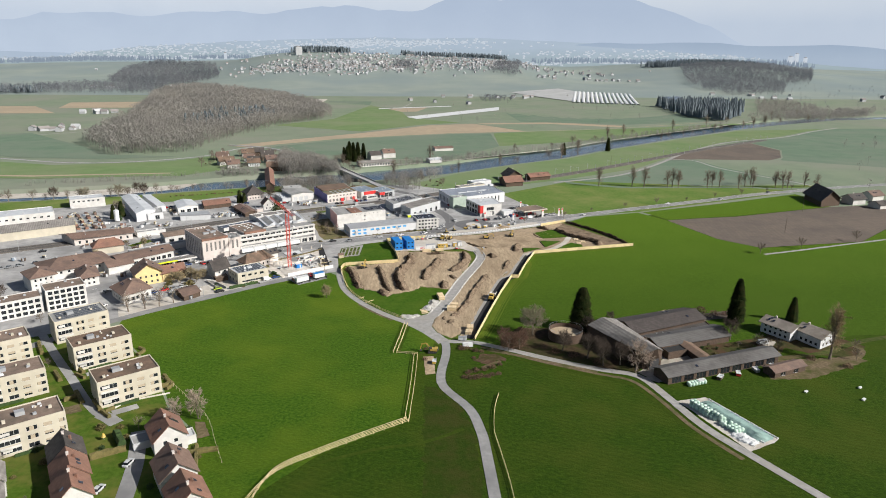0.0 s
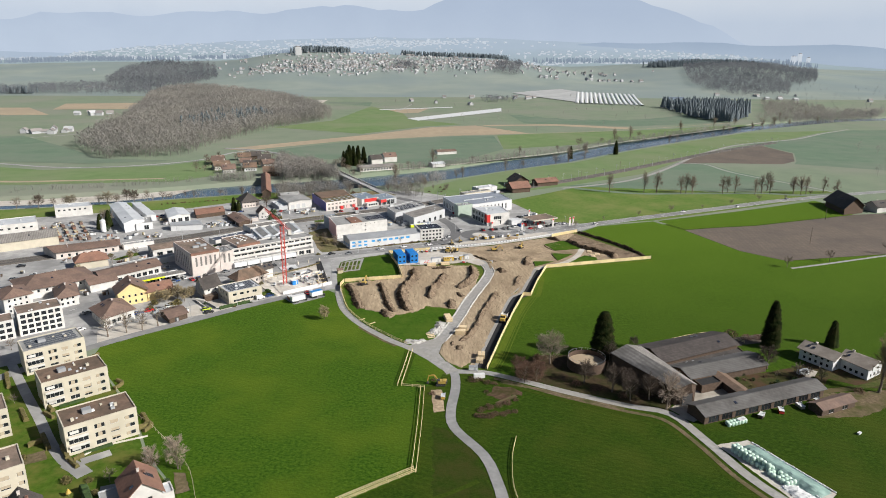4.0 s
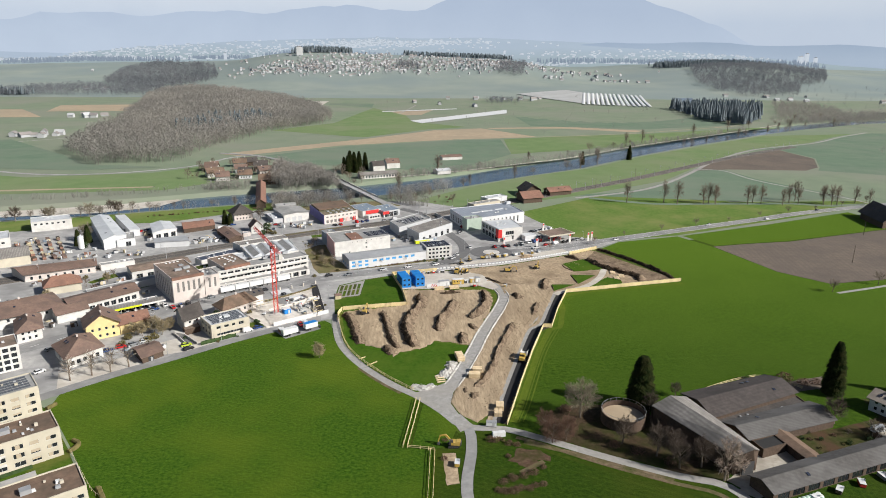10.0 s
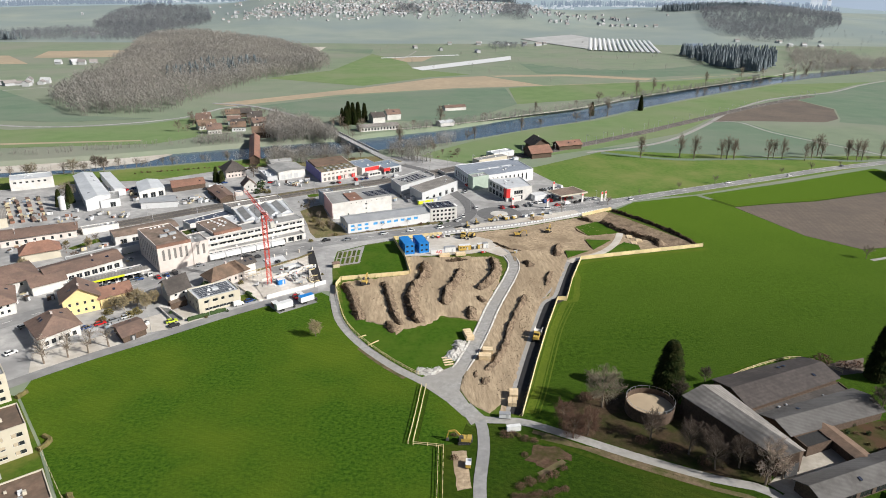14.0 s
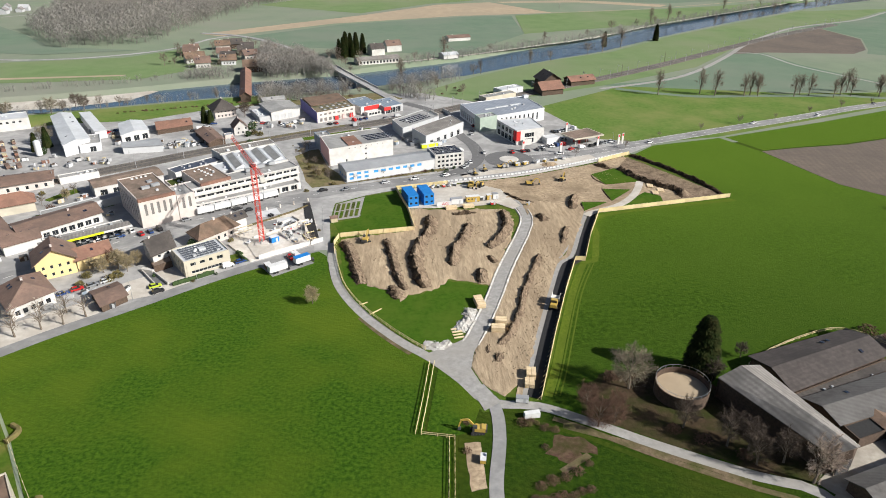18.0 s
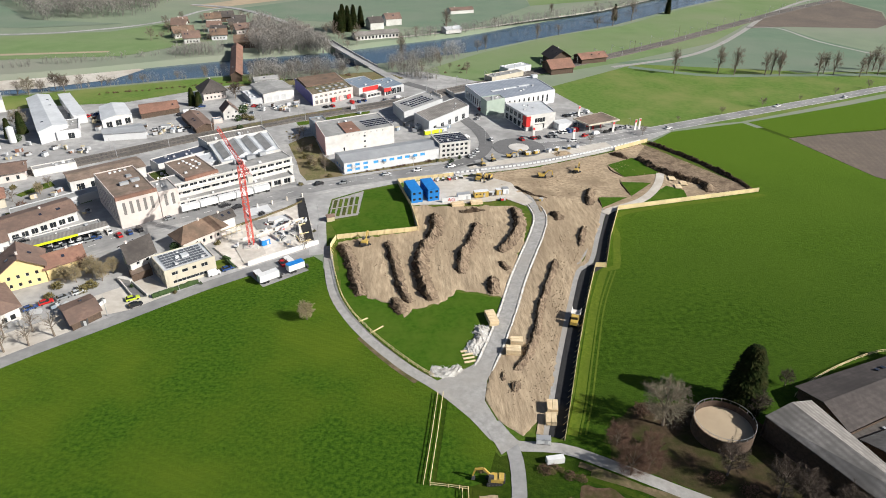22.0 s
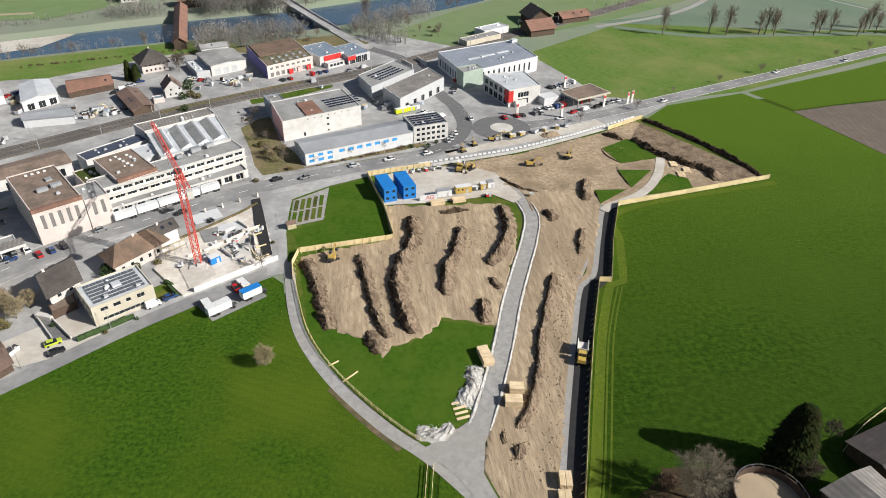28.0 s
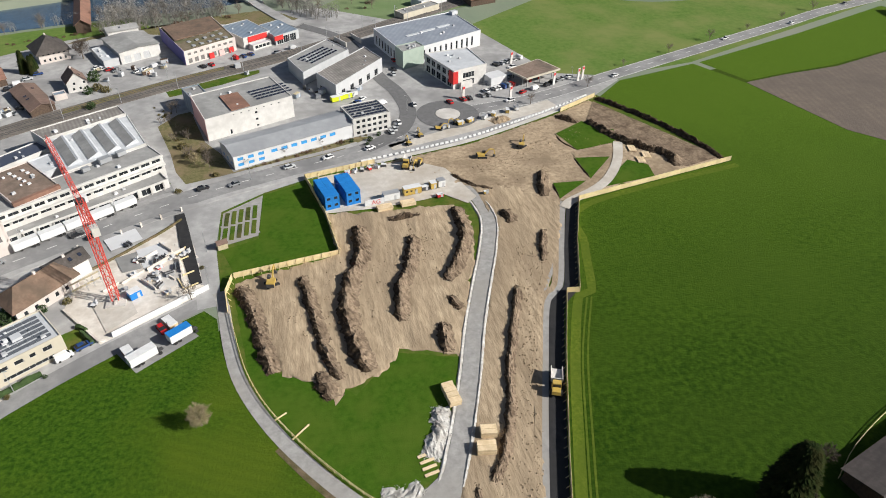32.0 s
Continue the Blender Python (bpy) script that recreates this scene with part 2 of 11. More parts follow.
ASPHALT_L = mat("pale_paving", (0.285, 0.283, 0.279), (0.43, 0.426, 0.418), 0.25, (0.225, 0.223, 0.22), 0.045, 0.9, 0.015, 2.0, lo=0.3, hi=0.7)
# asphalt colour taken down to near black, to hold shade as well
ASPHALT_SHADE = mat("asphalt_shade_black", (0.022, 0.022, 0.024), (0.036, 0.036, 0.038), 0.5, (0.03, 0.03, 0.03), 0.1, 0.85, 0.02, 6.0, spec=0.2)
ASPHALT_D = mat("new_asphalt", (0.115, 0.115, 0.117), (0.16, 0.16, 0.162), 0.5, (0.135, 0.135, 0.135), 0.1, 0.85, 0.02, 6.0)
BALLAST = mat("track_ballast", (0.12, 0.105, 0.092), (0.19, 0.17, 0.15), 0.8, (0.10, 0.09, 0.08), 0.06, 0.95, 0.1, 4.0)
MARK = mat("road_paint", (0.75, 0.75, 0.72), (0.62, 0.62, 0.6), 2.0, rough=0.7)
MARK_Y = mat("yellow_paint", (0.75, 0.55, 0.10), (0.65, 0.48, 0.10), 2.0, rough=0.7)
CONCRETE = mat("concrete", (0.50, 0.48, 0.45), (0.60, 0.58, 0.54), 0.6, (0.42, 0.40, 0.37), 0.15, 0.9, 0.02, 4.0)
CONC_PALE = mat("fresh_concrete", (0.60, 0.56, 0.50), (0.70, 0.66, 0.60), 0.5, (0.48, 0.43, 0.37), 0.16, 0.9, 0.03, 3.0)
STONE = mat("limestone_rubble", (0.33, 0.32, 0.30), (0.56, 0.55, 0.52), 1.1, (0.30, 0.28, 0.25), 0.3, 0.9, 0.05, 4.0)
WATER = mat("river_water", (0.045, 0.085, 0.135), (0.060, 0.100, 0.145), 0.05, rough=0.16, bump=0.05, bscale=0.5, spec=0.5)
WHITE = mat("white_render", (0.62, 0.61, 0.585), (0.54, 0.53, 0.51), 0.5, (0.47, 0.46, 0.44), 0.15, 0.85)
CREAM = mat("cream_render", (0.54, 0.495, 0.40), (0.48, 0.44, 0.355), 0.4, (0.43, 0.395, 0.32), 0.12, 0.85)
PINKW = mat("pale_pink_render", (0.62, 0.56, 0.52), (0.56, 0.505, 0.47), 0.4, (0.49, 0.44, 0.41), 0.12, 0.85)
PINK = mat("pink_render", (0.68, 0.42, 0.40), (0.63, 0.39, 0.37), 0.3, rough=0.85)
YELLOW = mat("yellow_render", (0.70, 0.55, 0.27), (0.64, 0.50, 0.25), 0.4, rough=0.85)
GREYW = mat("grey_cladding", (0.46, 0.47, 0.48), (0.41, 0.42, 0.43), 0.3, rough=0.6)
PALEW = mat("pale_cladding", (0.60, 0.61, 0.62), (0.55, 0.56, 0.57), 0.3, rough=0.55)
GREENW = mat("green_cladding", (0.36, 0.43, 0.37), (0.31, 0.38, 0.32), 0.3, rough=0.6)
METAL_B = streaked(mat("blue_grey_roof", (0.25, 0.28, 0.325), (0.31, 0.34, 0.39), 0.3, (0.22, 0.245, 0.285), 0.1, 0.5), 2.2, 27, 0.3, (0.17, 0.19, 0.23))
PURPLE = mat("violet_cladding", (0.14, 0.13, 0.36), (0.12, 0.11, 0.30), 0.3, rough=0.6)
REDP = mat("red_paint", (0.55, 0.035, 0.030), (0.48, 0.03, 0.03), 0.8, rough=0.5)
CRANE_R = mat("crane_red", (0.62, 0.07, 0.05), (0.55, 0.08, 0.06), 1.0, rough=0.5)
BLUEP = mat("container_blue", (0.016, 0.200, 0.56), (0.013, 0.165, 0.48), 0.6, rough=0.5)
BLUEW = mat("blue_glazing", (0.06, 0.33, 0.68), (0.05, 0.28, 0.60), 0.6, rough=0.3)
BROWN_T = mat("brown_tiles", (0.150, 0.098, 0.078), (0.205, 0.138, 0.108), 0.9, (0.12, 0.085, 0.07), 0.12, 0.85, 0.05, 3.0)
RED_T = mat("red_tiles", (0.205, 0.108, 0.078), (0.27, 0.148, 0.105), 0.9, (0.165, 0.095, 0.07), 0.12, 0.85, 0.05, 3.0)
DARK_T = mat("dark_slates", (0.060, 0.052, 0.047), (0.098, 0.086, 0.078), 0.9, (0.048, 0.042, 0.039), 0.12, 0.85, 0.03, 2.0)
BROWN_F = mat("gravel_flat_roof", (0.17, 0.122, 0.095), (0.26, 0.195, 0.155), 0.7, (0.125, 0.10, 0.078), 0.15, 0.95, 0.02, 3.0, lo=0.3, hi=0.7)
GREY_F = mat("grey_flat_roof", (0.26, 0.26, 0.255), (0.33, 0.33, 0.32), 0.35, (0.21, 0.21, 0.205), 0.1, 0.9)
METAL_R = mat("sheet_metal_roof", (0.33, 0.345, 0.36), (0.39, 0.405, 0.42), 0.25, (0.29, 0.30, 0.315), 0.08, 0.5, metal=0.2)
METAL_W = mat("white_sheet_roof", (0.56, 0.58, 0.60), (0.50, 0.52, 0.54), 0.4, (0.44, 0.46, 0.48), 0.1, 0.5)
NAVY_R = mat("navy_roof", (0.045, 0.055, 0.085), (0.06, 0.07, 0.10), 0.4, rough=0.4)
WIN_G = mat("grey_office_glass", (0.16, 0.15, 0.145), (0.2, 0.19, 0.18), 0.6, rough=0.2)
BLUE_R = streaked(mat("blue_sheet_roof", (0.17, 0.225, 0.29), (0.215, 0.27, 0.335), 0.25, (0.25, 0.295, 0.34), 0.1, 0.5), 2.4, 25, 0.45, (0.11, 0.14, 0.18))
ETERNIT = streaked(mat("fibre_cement_roof", (0.215, 0.202, 0.186), (0.32, 0.30, 0.278), 0.7, (0.165, 0.156, 0.144), 0.12, 0.9, 0.03, 2.0), 1.3, -19, 0.45, (0.11, 0.10, 0.092))
SHED_R = streaked(mat("patched_corrugated_roof", (0.062, 0.058, 0.055), (0.098, 0.093, 0.089), 0.7, (0.15, 0.146, 0.142), 0.05, 0.8, 0.03, 2.0), 1.3, -73, 0.2, (0.045, 0.042, 0.04))
BARN_D = streaked(mat("dark_barn_roof", (0.052, 0.043, 0.040), (0.080, 0.068, 0.063), 0.7, (0.042, 0.036, 0.034), 0.12, 0.8, 0.03, 2.0), 1.3, -110, 0.2, (0.03, 0.025, 0.023))
YARD = mat("trodden_yard", (0.33, 0.30, 0.255), (0.44, 0.405, 0.35), 0.5, (0.24, 0.215, 0.175), 0.1, 0.95, 0.04, 2.0)
STRAW = mat("old_straw", (0.34, 0.25, 0.075), (0.46, 0.36, 0.13), 1.5, (0.20, 0.15, 0.06), 0.5, 0.95)
BARN_W = mat("weathered_boards", (0.062, 0.042, 0.030), (0.105, 0.072, 0.052), 1.5, rough=0.9)
TILE_P = mat("pale_brown_tiles", (0.26, 0.225, 0.19), (0.33, 0.29, 0.25), 0.8, (0.21, 0.18, 0.15), 0.15, 0.85)
WOOD_P = mat("pale_planed_wood", (0.66, 0.54, 0.30), (0.74, 0.62, 0.37), 0.8, (0.58, 0.47, 0.26), 0.2, 0.8, rand=0.08)
WOOD_T = mat("sawn_timber", (0.66, 0.52, 0.33), (0.74, 0.60, 0.40), 1.5, (0.56, 0.43, 0.26), 0.4, 0.85, rand=0.08)
WOOD_G = mat("grey_rail_wood", (0.42, 0.36, 0.24), (0.52, 0.45, 0.30), 1.5, rough=0.9)
GLASS = mat("dark_window_glass", (0.016, 0.019, 0.022), (0.026, 0.03, 0.034), 0.6, rough=0.12, spec=0.5, rand=0.3)
SOLAR_P = mat("grey_solar_glass", (0.085, 0.095, 0.11), (0.115, 0.125, 0.14), 0.8, rough=0.25, spec=0.5)
SOLAR = mat("solar_glass", (0.020, 0.026, 0.045), (0.030, 0.036, 0.055), 0.8, rough=0.16, spec=0.6)
FRAME = mat("window_frame", (0.60, 0.60, 0.58), (0.5, 0.5, 0.5), 1.0, rough=0.6)
STEEL = mat("galvanised_steel", (0.38, 0.39, 0.40), (0.45, 0.46, 0.47), 1.5, rough=0.45, metal=0.5)
RUBBER = mat("black_rubber", (0.018, 0.018, 0.018), (0.03, 0.03, 0.03), 3.0, rough=0.85)
DARK = mat("dark_steel", (0.05, 0.05, 0.052), (0.07, 0.07, 0.07), 2.0, rough=0.6)
MACH_Y = mat("machine_yellow", (0.52, 0.35, 0.06), (0.36, 0.26, 0.09), 1.2, (0.5, 0.35, 0.1), 0.6, 0.45)
TWIG = mat("bare_twigs", (0.22, 0.182, 0.145), (0.32, 0.272, 0.22), 0.5, (0.17, 0.145, 0.118), 0.1, 0.95, spec=0.05)
ROOF_O = mat("mossy_gravel_roof", (0.13, 0.105, 0.065), (0.19, 0.155, 0.11), 0.4, (0.10, 0.11, 0.05), 0.12, 0.95)
BARK = mat("bark", (0.14, 0.11, 0.085), (0.20, 0.165, 0.13), 2.0, rough=0.95)
TWIG_R = mat("reddish_twigs", (0.105, 0.062, 0.045), (0.16, 0.10, 0.072), 0.8, rough=0.95, spec=0.1)
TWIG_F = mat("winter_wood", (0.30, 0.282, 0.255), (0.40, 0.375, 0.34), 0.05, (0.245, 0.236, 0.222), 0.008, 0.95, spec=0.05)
# twigs of the far woods, with bluish haze mixed into the colour
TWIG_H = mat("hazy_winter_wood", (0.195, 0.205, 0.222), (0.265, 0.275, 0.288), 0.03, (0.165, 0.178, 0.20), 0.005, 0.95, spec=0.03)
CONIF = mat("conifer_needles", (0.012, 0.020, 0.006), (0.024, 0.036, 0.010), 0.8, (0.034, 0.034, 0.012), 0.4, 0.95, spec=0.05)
# far needles paled and blued, haze mixed into the colour
CONIF_F = mat("hazy_far_conifers", (0.085, 0.110, 0.128), (0.125, 0.150, 0.162), 0.05, rough=0.95)
for _m in (TWIG, TWIG_F, TWIG_H):
    airy(_m)
HEDGE = mat("evergreen_hedge", (0.022, 0.045, 0.012), (0.045, 0.08, 0.022), 1.0, rough=0.9)
BUSH = mat("olive_shrub", (0.10, 0.09, 0.03), (0.16, 0.13, 0.05), 0.8, rough=0.95)
WRAP = mat("bale_wrap", (0.45, 0.62, 0.52), (0.58, 0.72, 0.62), 0.8, rough=0.35)
SHEETG = mat("silage_sheet", (0.22, 0.34, 0.30), (0.30, 0.42, 0.38), 0.8, (0.16, 0.24, 0.22), 0.3, 0.5)
PLASTW = mat("white_plastic", (0.68, 0.69, 0.69), (0.60, 0.61, 0.61), 0.8, rough=0.5)
LIME = mat("lime_yellow", (0.62, 0.72, 0.02), (0.55, 0.65, 0.02), 1.0, rough=0.6)


# the last kilometres before the mountains, with the air's haze made into a glow
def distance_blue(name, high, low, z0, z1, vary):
    """A far slope with the air's haze put into its glow, which pales towards the foot, with broad soft folds."""
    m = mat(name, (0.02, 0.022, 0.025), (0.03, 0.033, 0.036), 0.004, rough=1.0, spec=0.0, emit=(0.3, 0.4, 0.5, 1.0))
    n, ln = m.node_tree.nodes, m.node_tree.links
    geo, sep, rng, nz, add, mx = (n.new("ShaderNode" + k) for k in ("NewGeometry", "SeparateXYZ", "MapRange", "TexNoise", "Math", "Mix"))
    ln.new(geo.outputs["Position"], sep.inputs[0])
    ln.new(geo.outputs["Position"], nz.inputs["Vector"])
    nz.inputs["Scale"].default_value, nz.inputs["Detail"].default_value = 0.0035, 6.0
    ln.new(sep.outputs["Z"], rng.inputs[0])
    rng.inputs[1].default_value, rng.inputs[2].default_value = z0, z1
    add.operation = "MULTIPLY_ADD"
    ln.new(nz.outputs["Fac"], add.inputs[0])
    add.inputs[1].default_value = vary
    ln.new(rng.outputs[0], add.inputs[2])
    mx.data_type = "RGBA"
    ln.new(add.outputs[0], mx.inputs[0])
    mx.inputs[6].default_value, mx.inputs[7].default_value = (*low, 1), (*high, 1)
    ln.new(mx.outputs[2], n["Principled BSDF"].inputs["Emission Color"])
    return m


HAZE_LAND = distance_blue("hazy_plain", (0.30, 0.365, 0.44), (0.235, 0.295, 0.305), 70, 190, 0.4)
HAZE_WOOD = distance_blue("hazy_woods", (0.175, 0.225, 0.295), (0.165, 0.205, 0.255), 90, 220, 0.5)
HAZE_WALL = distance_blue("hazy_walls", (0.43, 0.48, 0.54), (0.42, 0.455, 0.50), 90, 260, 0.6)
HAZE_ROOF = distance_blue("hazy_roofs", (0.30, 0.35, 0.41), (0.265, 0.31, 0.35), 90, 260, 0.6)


# ---- mesh helpers ----
class Shape:
    """Collects vertices and faces of one mesh."""

    def __init__(self):
        self.v, self.f = [], []

    def add(self, verts, faces):
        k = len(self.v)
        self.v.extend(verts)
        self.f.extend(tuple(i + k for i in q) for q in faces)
        return self

    def box(self, c, s, yaw=0.0, taper=1.0):
        ca, sa = math.cos(yaw), math.sin(yaw)
        vs = []
        for dz in (-0.5, 0.5):
            k = taper if dz > 0 else 1.0
            for dx, dy in ((-0.5, -0.5), (0.5, -0.5), (0.5, 0.5), (-0.5, 0.5)):
                x, y = dx * s[0] * k, dy * s[1] * k
                vs.append((c[0] + x * ca - y * sa, c[1] + x * sa + y * ca, c[2] + dz * s[2]))
        return self.add(vs, [(3, 2, 1, 0), (4, 5, 6, 7), (0, 1, 5, 4), (1, 2, 6, 5), (2, 3, 7, 6), (3, 0, 4, 7)])

    def beam(self, p, q, w, h=None):
        p, q = Vector(p), Vector(q)
        d = (q - p).normalized()
        side = d.cross(Vector((0, 0, 1)))
        side = side.normalized() if side.length > 1e-4 else Vector((1, 0, 0))
        up = side.cross(d) * ((h or w) / 2)
        side = side * (w / 2)
        vs = [tuple(e + a * side + b * up) for e in (p, q) for a, b in ((-1, -1), (1, -1), (1, 1), (-1, 1))]
        return self.add(vs, [(0, 1, 2, 3), (7, 6, 5, 4), (4, 5, 1, 0), (5, 6, 2, 1), (6, 7, 3, 2), (7, 4, 0, 3)])

    def tube(self, p, q, r0, r1, n=6, cap=True):
        p, q = Vector(p), Vector(q)
        d = (q - p).normalized()
        a = d.cross(Vector((0, 0, 1)) if abs(d.z) < 0.95 else Vector((1, 0, 0))).normalized()
        b = d.cross(a)
        vs = []
        for e, r in ((p, r0), (q, r1)):
            for i in range(n):
                t = 2 * math.pi * i / n
                vs.append(tuple(e + a * (r * math.cos(t)) + b * (r * math.sin(t))))
        fs = [(i, (i + 1) % n, n + (i + 1) % n, n + i) for i in range(n)]
        if cap:
            fs += [tuple(range(n))[::-1], tuple(range(n, 2 * n))]
        return self.add(vs, fs)

    def prism(self, pts, z0, z1, top=True):
        n = len(pts)
        vs = [(x, y, z0) for x, y in pts] + [(x, y, z1) for x, y in pts]
        fs = [(i, (i + 1) % n, n + (i + 1) % n, n + i) for i in range(n)]
        if top:
            fs.append(tuple(range(n, 2 * n)))
        return self.add(vs, fs)

    def mesh(self, name, material, smooth=False):
        me = bpy.data.meshes.new(name)
        me.from_pydata(self.v, [], self.f)
        if material:
            me.materials.append(material)
        if smooth:
            me.shade_smooth()
        me.update()
        return me


def piece(name, shape, material, parent=None, label="", m=None, smooth=False):
    """One mesh object, under a thing or a part when a parent is given."""
    me = shape if isinstance(shape, bpy.types.Mesh) else shape.mesh(name, material, smooth)
    ob = new(name, me)
    if parent:
        ob.parent = parent
    if m is not None:
        ob.matrix_basis = m
    if label:
        ob["label"] = label
    return ob


def thing(name, label, category, x=0.0, y=0.0, z=0.0, yaw=0.0, group="", kind=""):
    ob = new(name)
    ob.matrix_basis = pose(x, y, z, 0, 0, yaw)
    return tagged(ob, label, category, group, kind)


def smooth_line(pts, step=4.0):
    """A gentle curve through the points."""
    out = []
    p = [Vector(q) for q in pts]
    for i in range(len(p) - 1):
        a, b, c, d = p[max(i - 1, 0)], p[i], p[i + 1], p[min(i + 2, len(p) - 1)]
        n = max(1, round((c - b).length / step))
        for k in range(n):
            t = k / n
            out.append(0.5 * ((2 * b) + (c - a) * t + (2 * a - 5 * b + 4 * c - d) * t * t + (3 * b - a - 3 * c + d) * t ** 3))
    out.append(p[-1])
    return out


def sides(line):
    """For each point of a line its left-hand normal."""
    out = []
    for i in range(len(line)):
        d = (line[min(i + 1, len(line) - 1)] - line[max(i - 1, 0)]).normalized()
        out.append(Vector((-d.y, d.x)))
    return out


def ribbon(name, pts, width, z, material, label="", category="road", kind="structure", step=4.0, thick=0.0, z_of=None):
    line = smooth_line(pts, step)
    nor = sides(line)
    s = Shape()
    w = width if isinstance(width, (list, tuple)) else (width, width)
    for i, (p, n) in enumerate(zip(line, nor)):
        h = 0.5 * (w[0] + (w[1] - w[0]) * i / (len(line) - 1))
        zz = z_of(i / (len(line) - 1)) if z_of else z
        s.v += [(*(p + n * h), zz), (*(p - n * h), zz)]
    s.f = [(2 * i, 2 * i + 1, 2 * i + 3, 2 * i + 2) for i in range(len(line) - 1)]
    if thick:
        k = len(s.v)
        s.v += [(x, y, q - thick) for x, y, q in s.v]
        for i in range(len(line) - 1):
            s.f += [(2 * i, 2 * i + 2, k + 2 * i + 2, k + 2 * i), (2 * i + 3, 2 * i + 1, k + 2 * i + 1, k + 2 * i + 3)]
    return tagged(piece(name, s, material), label, category, "", kind)


def patch(name, pts, z, material, label="", category="field", kind="structure", cut=0.0, rough=0.0, seed=0, ragged=0.0, grain=None):
    """A flat sheet with that outline; cut and rough: cut into cells and made uneven, drawn out along grain; ragged: its edge frayed."""
    bm = bmesh.new()
    if ragged:
        fine = []
        for a, b in zip(pts, pts[1:] + pts[:1]):
            a, b = Vector(a), Vector(b)
            n = max(1, int((b - a).length / 1.3))
            for k in range(n):
                q = a.lerp(b, k / n)
                w = Vector((q.x * 0.45, q.y * 0.45, seed))
                fine.append((q.x + ragged * noise.fractal(w, 0.7, 2.2, 3), q.y + ragged * noise.fractal(w + Vector((40, 9, 0)), 0.7, 2.2, 3)))
        pts = fine
    f = bm.faces.new([bm.verts.new((x, y, z)) for x, y in pts])
    f.normal_update()
    if f.normal.z < 0:
        f.normal_flip()
    bmesh.ops.triangulate(bm, faces=bm.faces[:])
    if cut:
        for ax in (0, 1):
            lo, hi = min(p[ax] for p in pts), max(p[ax] for p in pts)
            k = lo + cut
            while k < hi:
                co, no = [0, 0, 0], [0, 0, 0]
                co[ax], no[ax] = k, 1
                bmesh.ops.bisect_plane(bm, geom=bm.verts[:] + bm.edges[:] + bm.faces[:], plane_co=co, plane_no=no)
                k += cut
        for v in bm.verts:
            if not v.is_boundary:
                q = Vector((v.co.x * 0.16 + seed, v.co.y * 0.16, 0))
                if grain is not None:
                    ca, sa = math.cos(radians(grain)), math.sin(radians(grain))
                    u, w = v.co.x * ca + v.co.y * sa, v.co.y * ca - v.co.x * sa
                    q = Vector((u * 0.05 + seed, w * 0.30 + 0.5 * math.sin(u * 0.11), 0))
                v.co.z += rough * (0.9 + noise.fractal(q, 0.75, 2.1, 4))
    me = bpy.data.meshes.new(name)
    bm.to_mesh(me)
    bm.free()
    me.materials.append(material)
    if cut:
        me.shade_smooth()
    return tagged(new(name, me), label, category, "", kind)


def inset(pts, d):
    """The outline moved inwards by d (corners counter-clockwise)."""
    n, out = len(pts), []
    for i in range(n):
        a, b, c = Vector(pts[i - 1]), Vector(pts[i]), Vector(pts[(i + 1) % n])
        u, w = (b - a).normalized(), (c - b).normalized()
        nu, nw = Vector((-u.y, u.x)), Vector((-w.y, w.x))
        k = nu + nw
        out.append(tuple(b + k * (d / max(0.3, (1 + nu.dot(nw))))))
    return out



# ---- the land ----
NEAR_BANK = [(-900, 470), (-500, 500), (-304, 534), (-225, 553), (-133, 587), (-35, 610), (65, 658), (132, 711), (208, 762),
             (309, 856), (431, 957), (577, 1070), (695, 1152), (900, 1270), (1200, 1340), (5000, 1500)]
RIVER_W = [(-900, 34), (-304, 34), (-196, 40), (-92, 48), (8, 58), (141, 62), (331, 60), (609, 58), (5000, 50)]


def along(table, x):
    return float(np.interp(x, [p[0] for p in table], [p[1] for p in table]))


def land(x, y):
    """Height of the far land: flat to the river plain, then rising to hills."""
    d = y + 0.083 * x
    s, far = max(0.0, d - 1700) / 1000, max(0.0, d - 3800) / 1000
    z = 22 * s ** 1.7 + 120 * far ** 1.35
    if y > 1500:
        side = 1 / (1 + math.exp((abs(x - 20) - 640) / 90))
        z += 80 * side * math.exp(-((d - 3050) / 380) ** 2 / 2)
        z += 42 * math.exp(-((x - 1500) / 420) ** 2 / 2 - ((y - 3000) / 420) ** 2 / 2)
        z += 30 * math.exp(-((x + 900) / 500) ** 2 / 2 - ((y - 3300) / 300) ** 2 / 2)
        z += min(s, 1) * 14 * noise.fractal(Vector((x / 900, y / 900, 3)), 1.0, 2.0, 3)
    return z


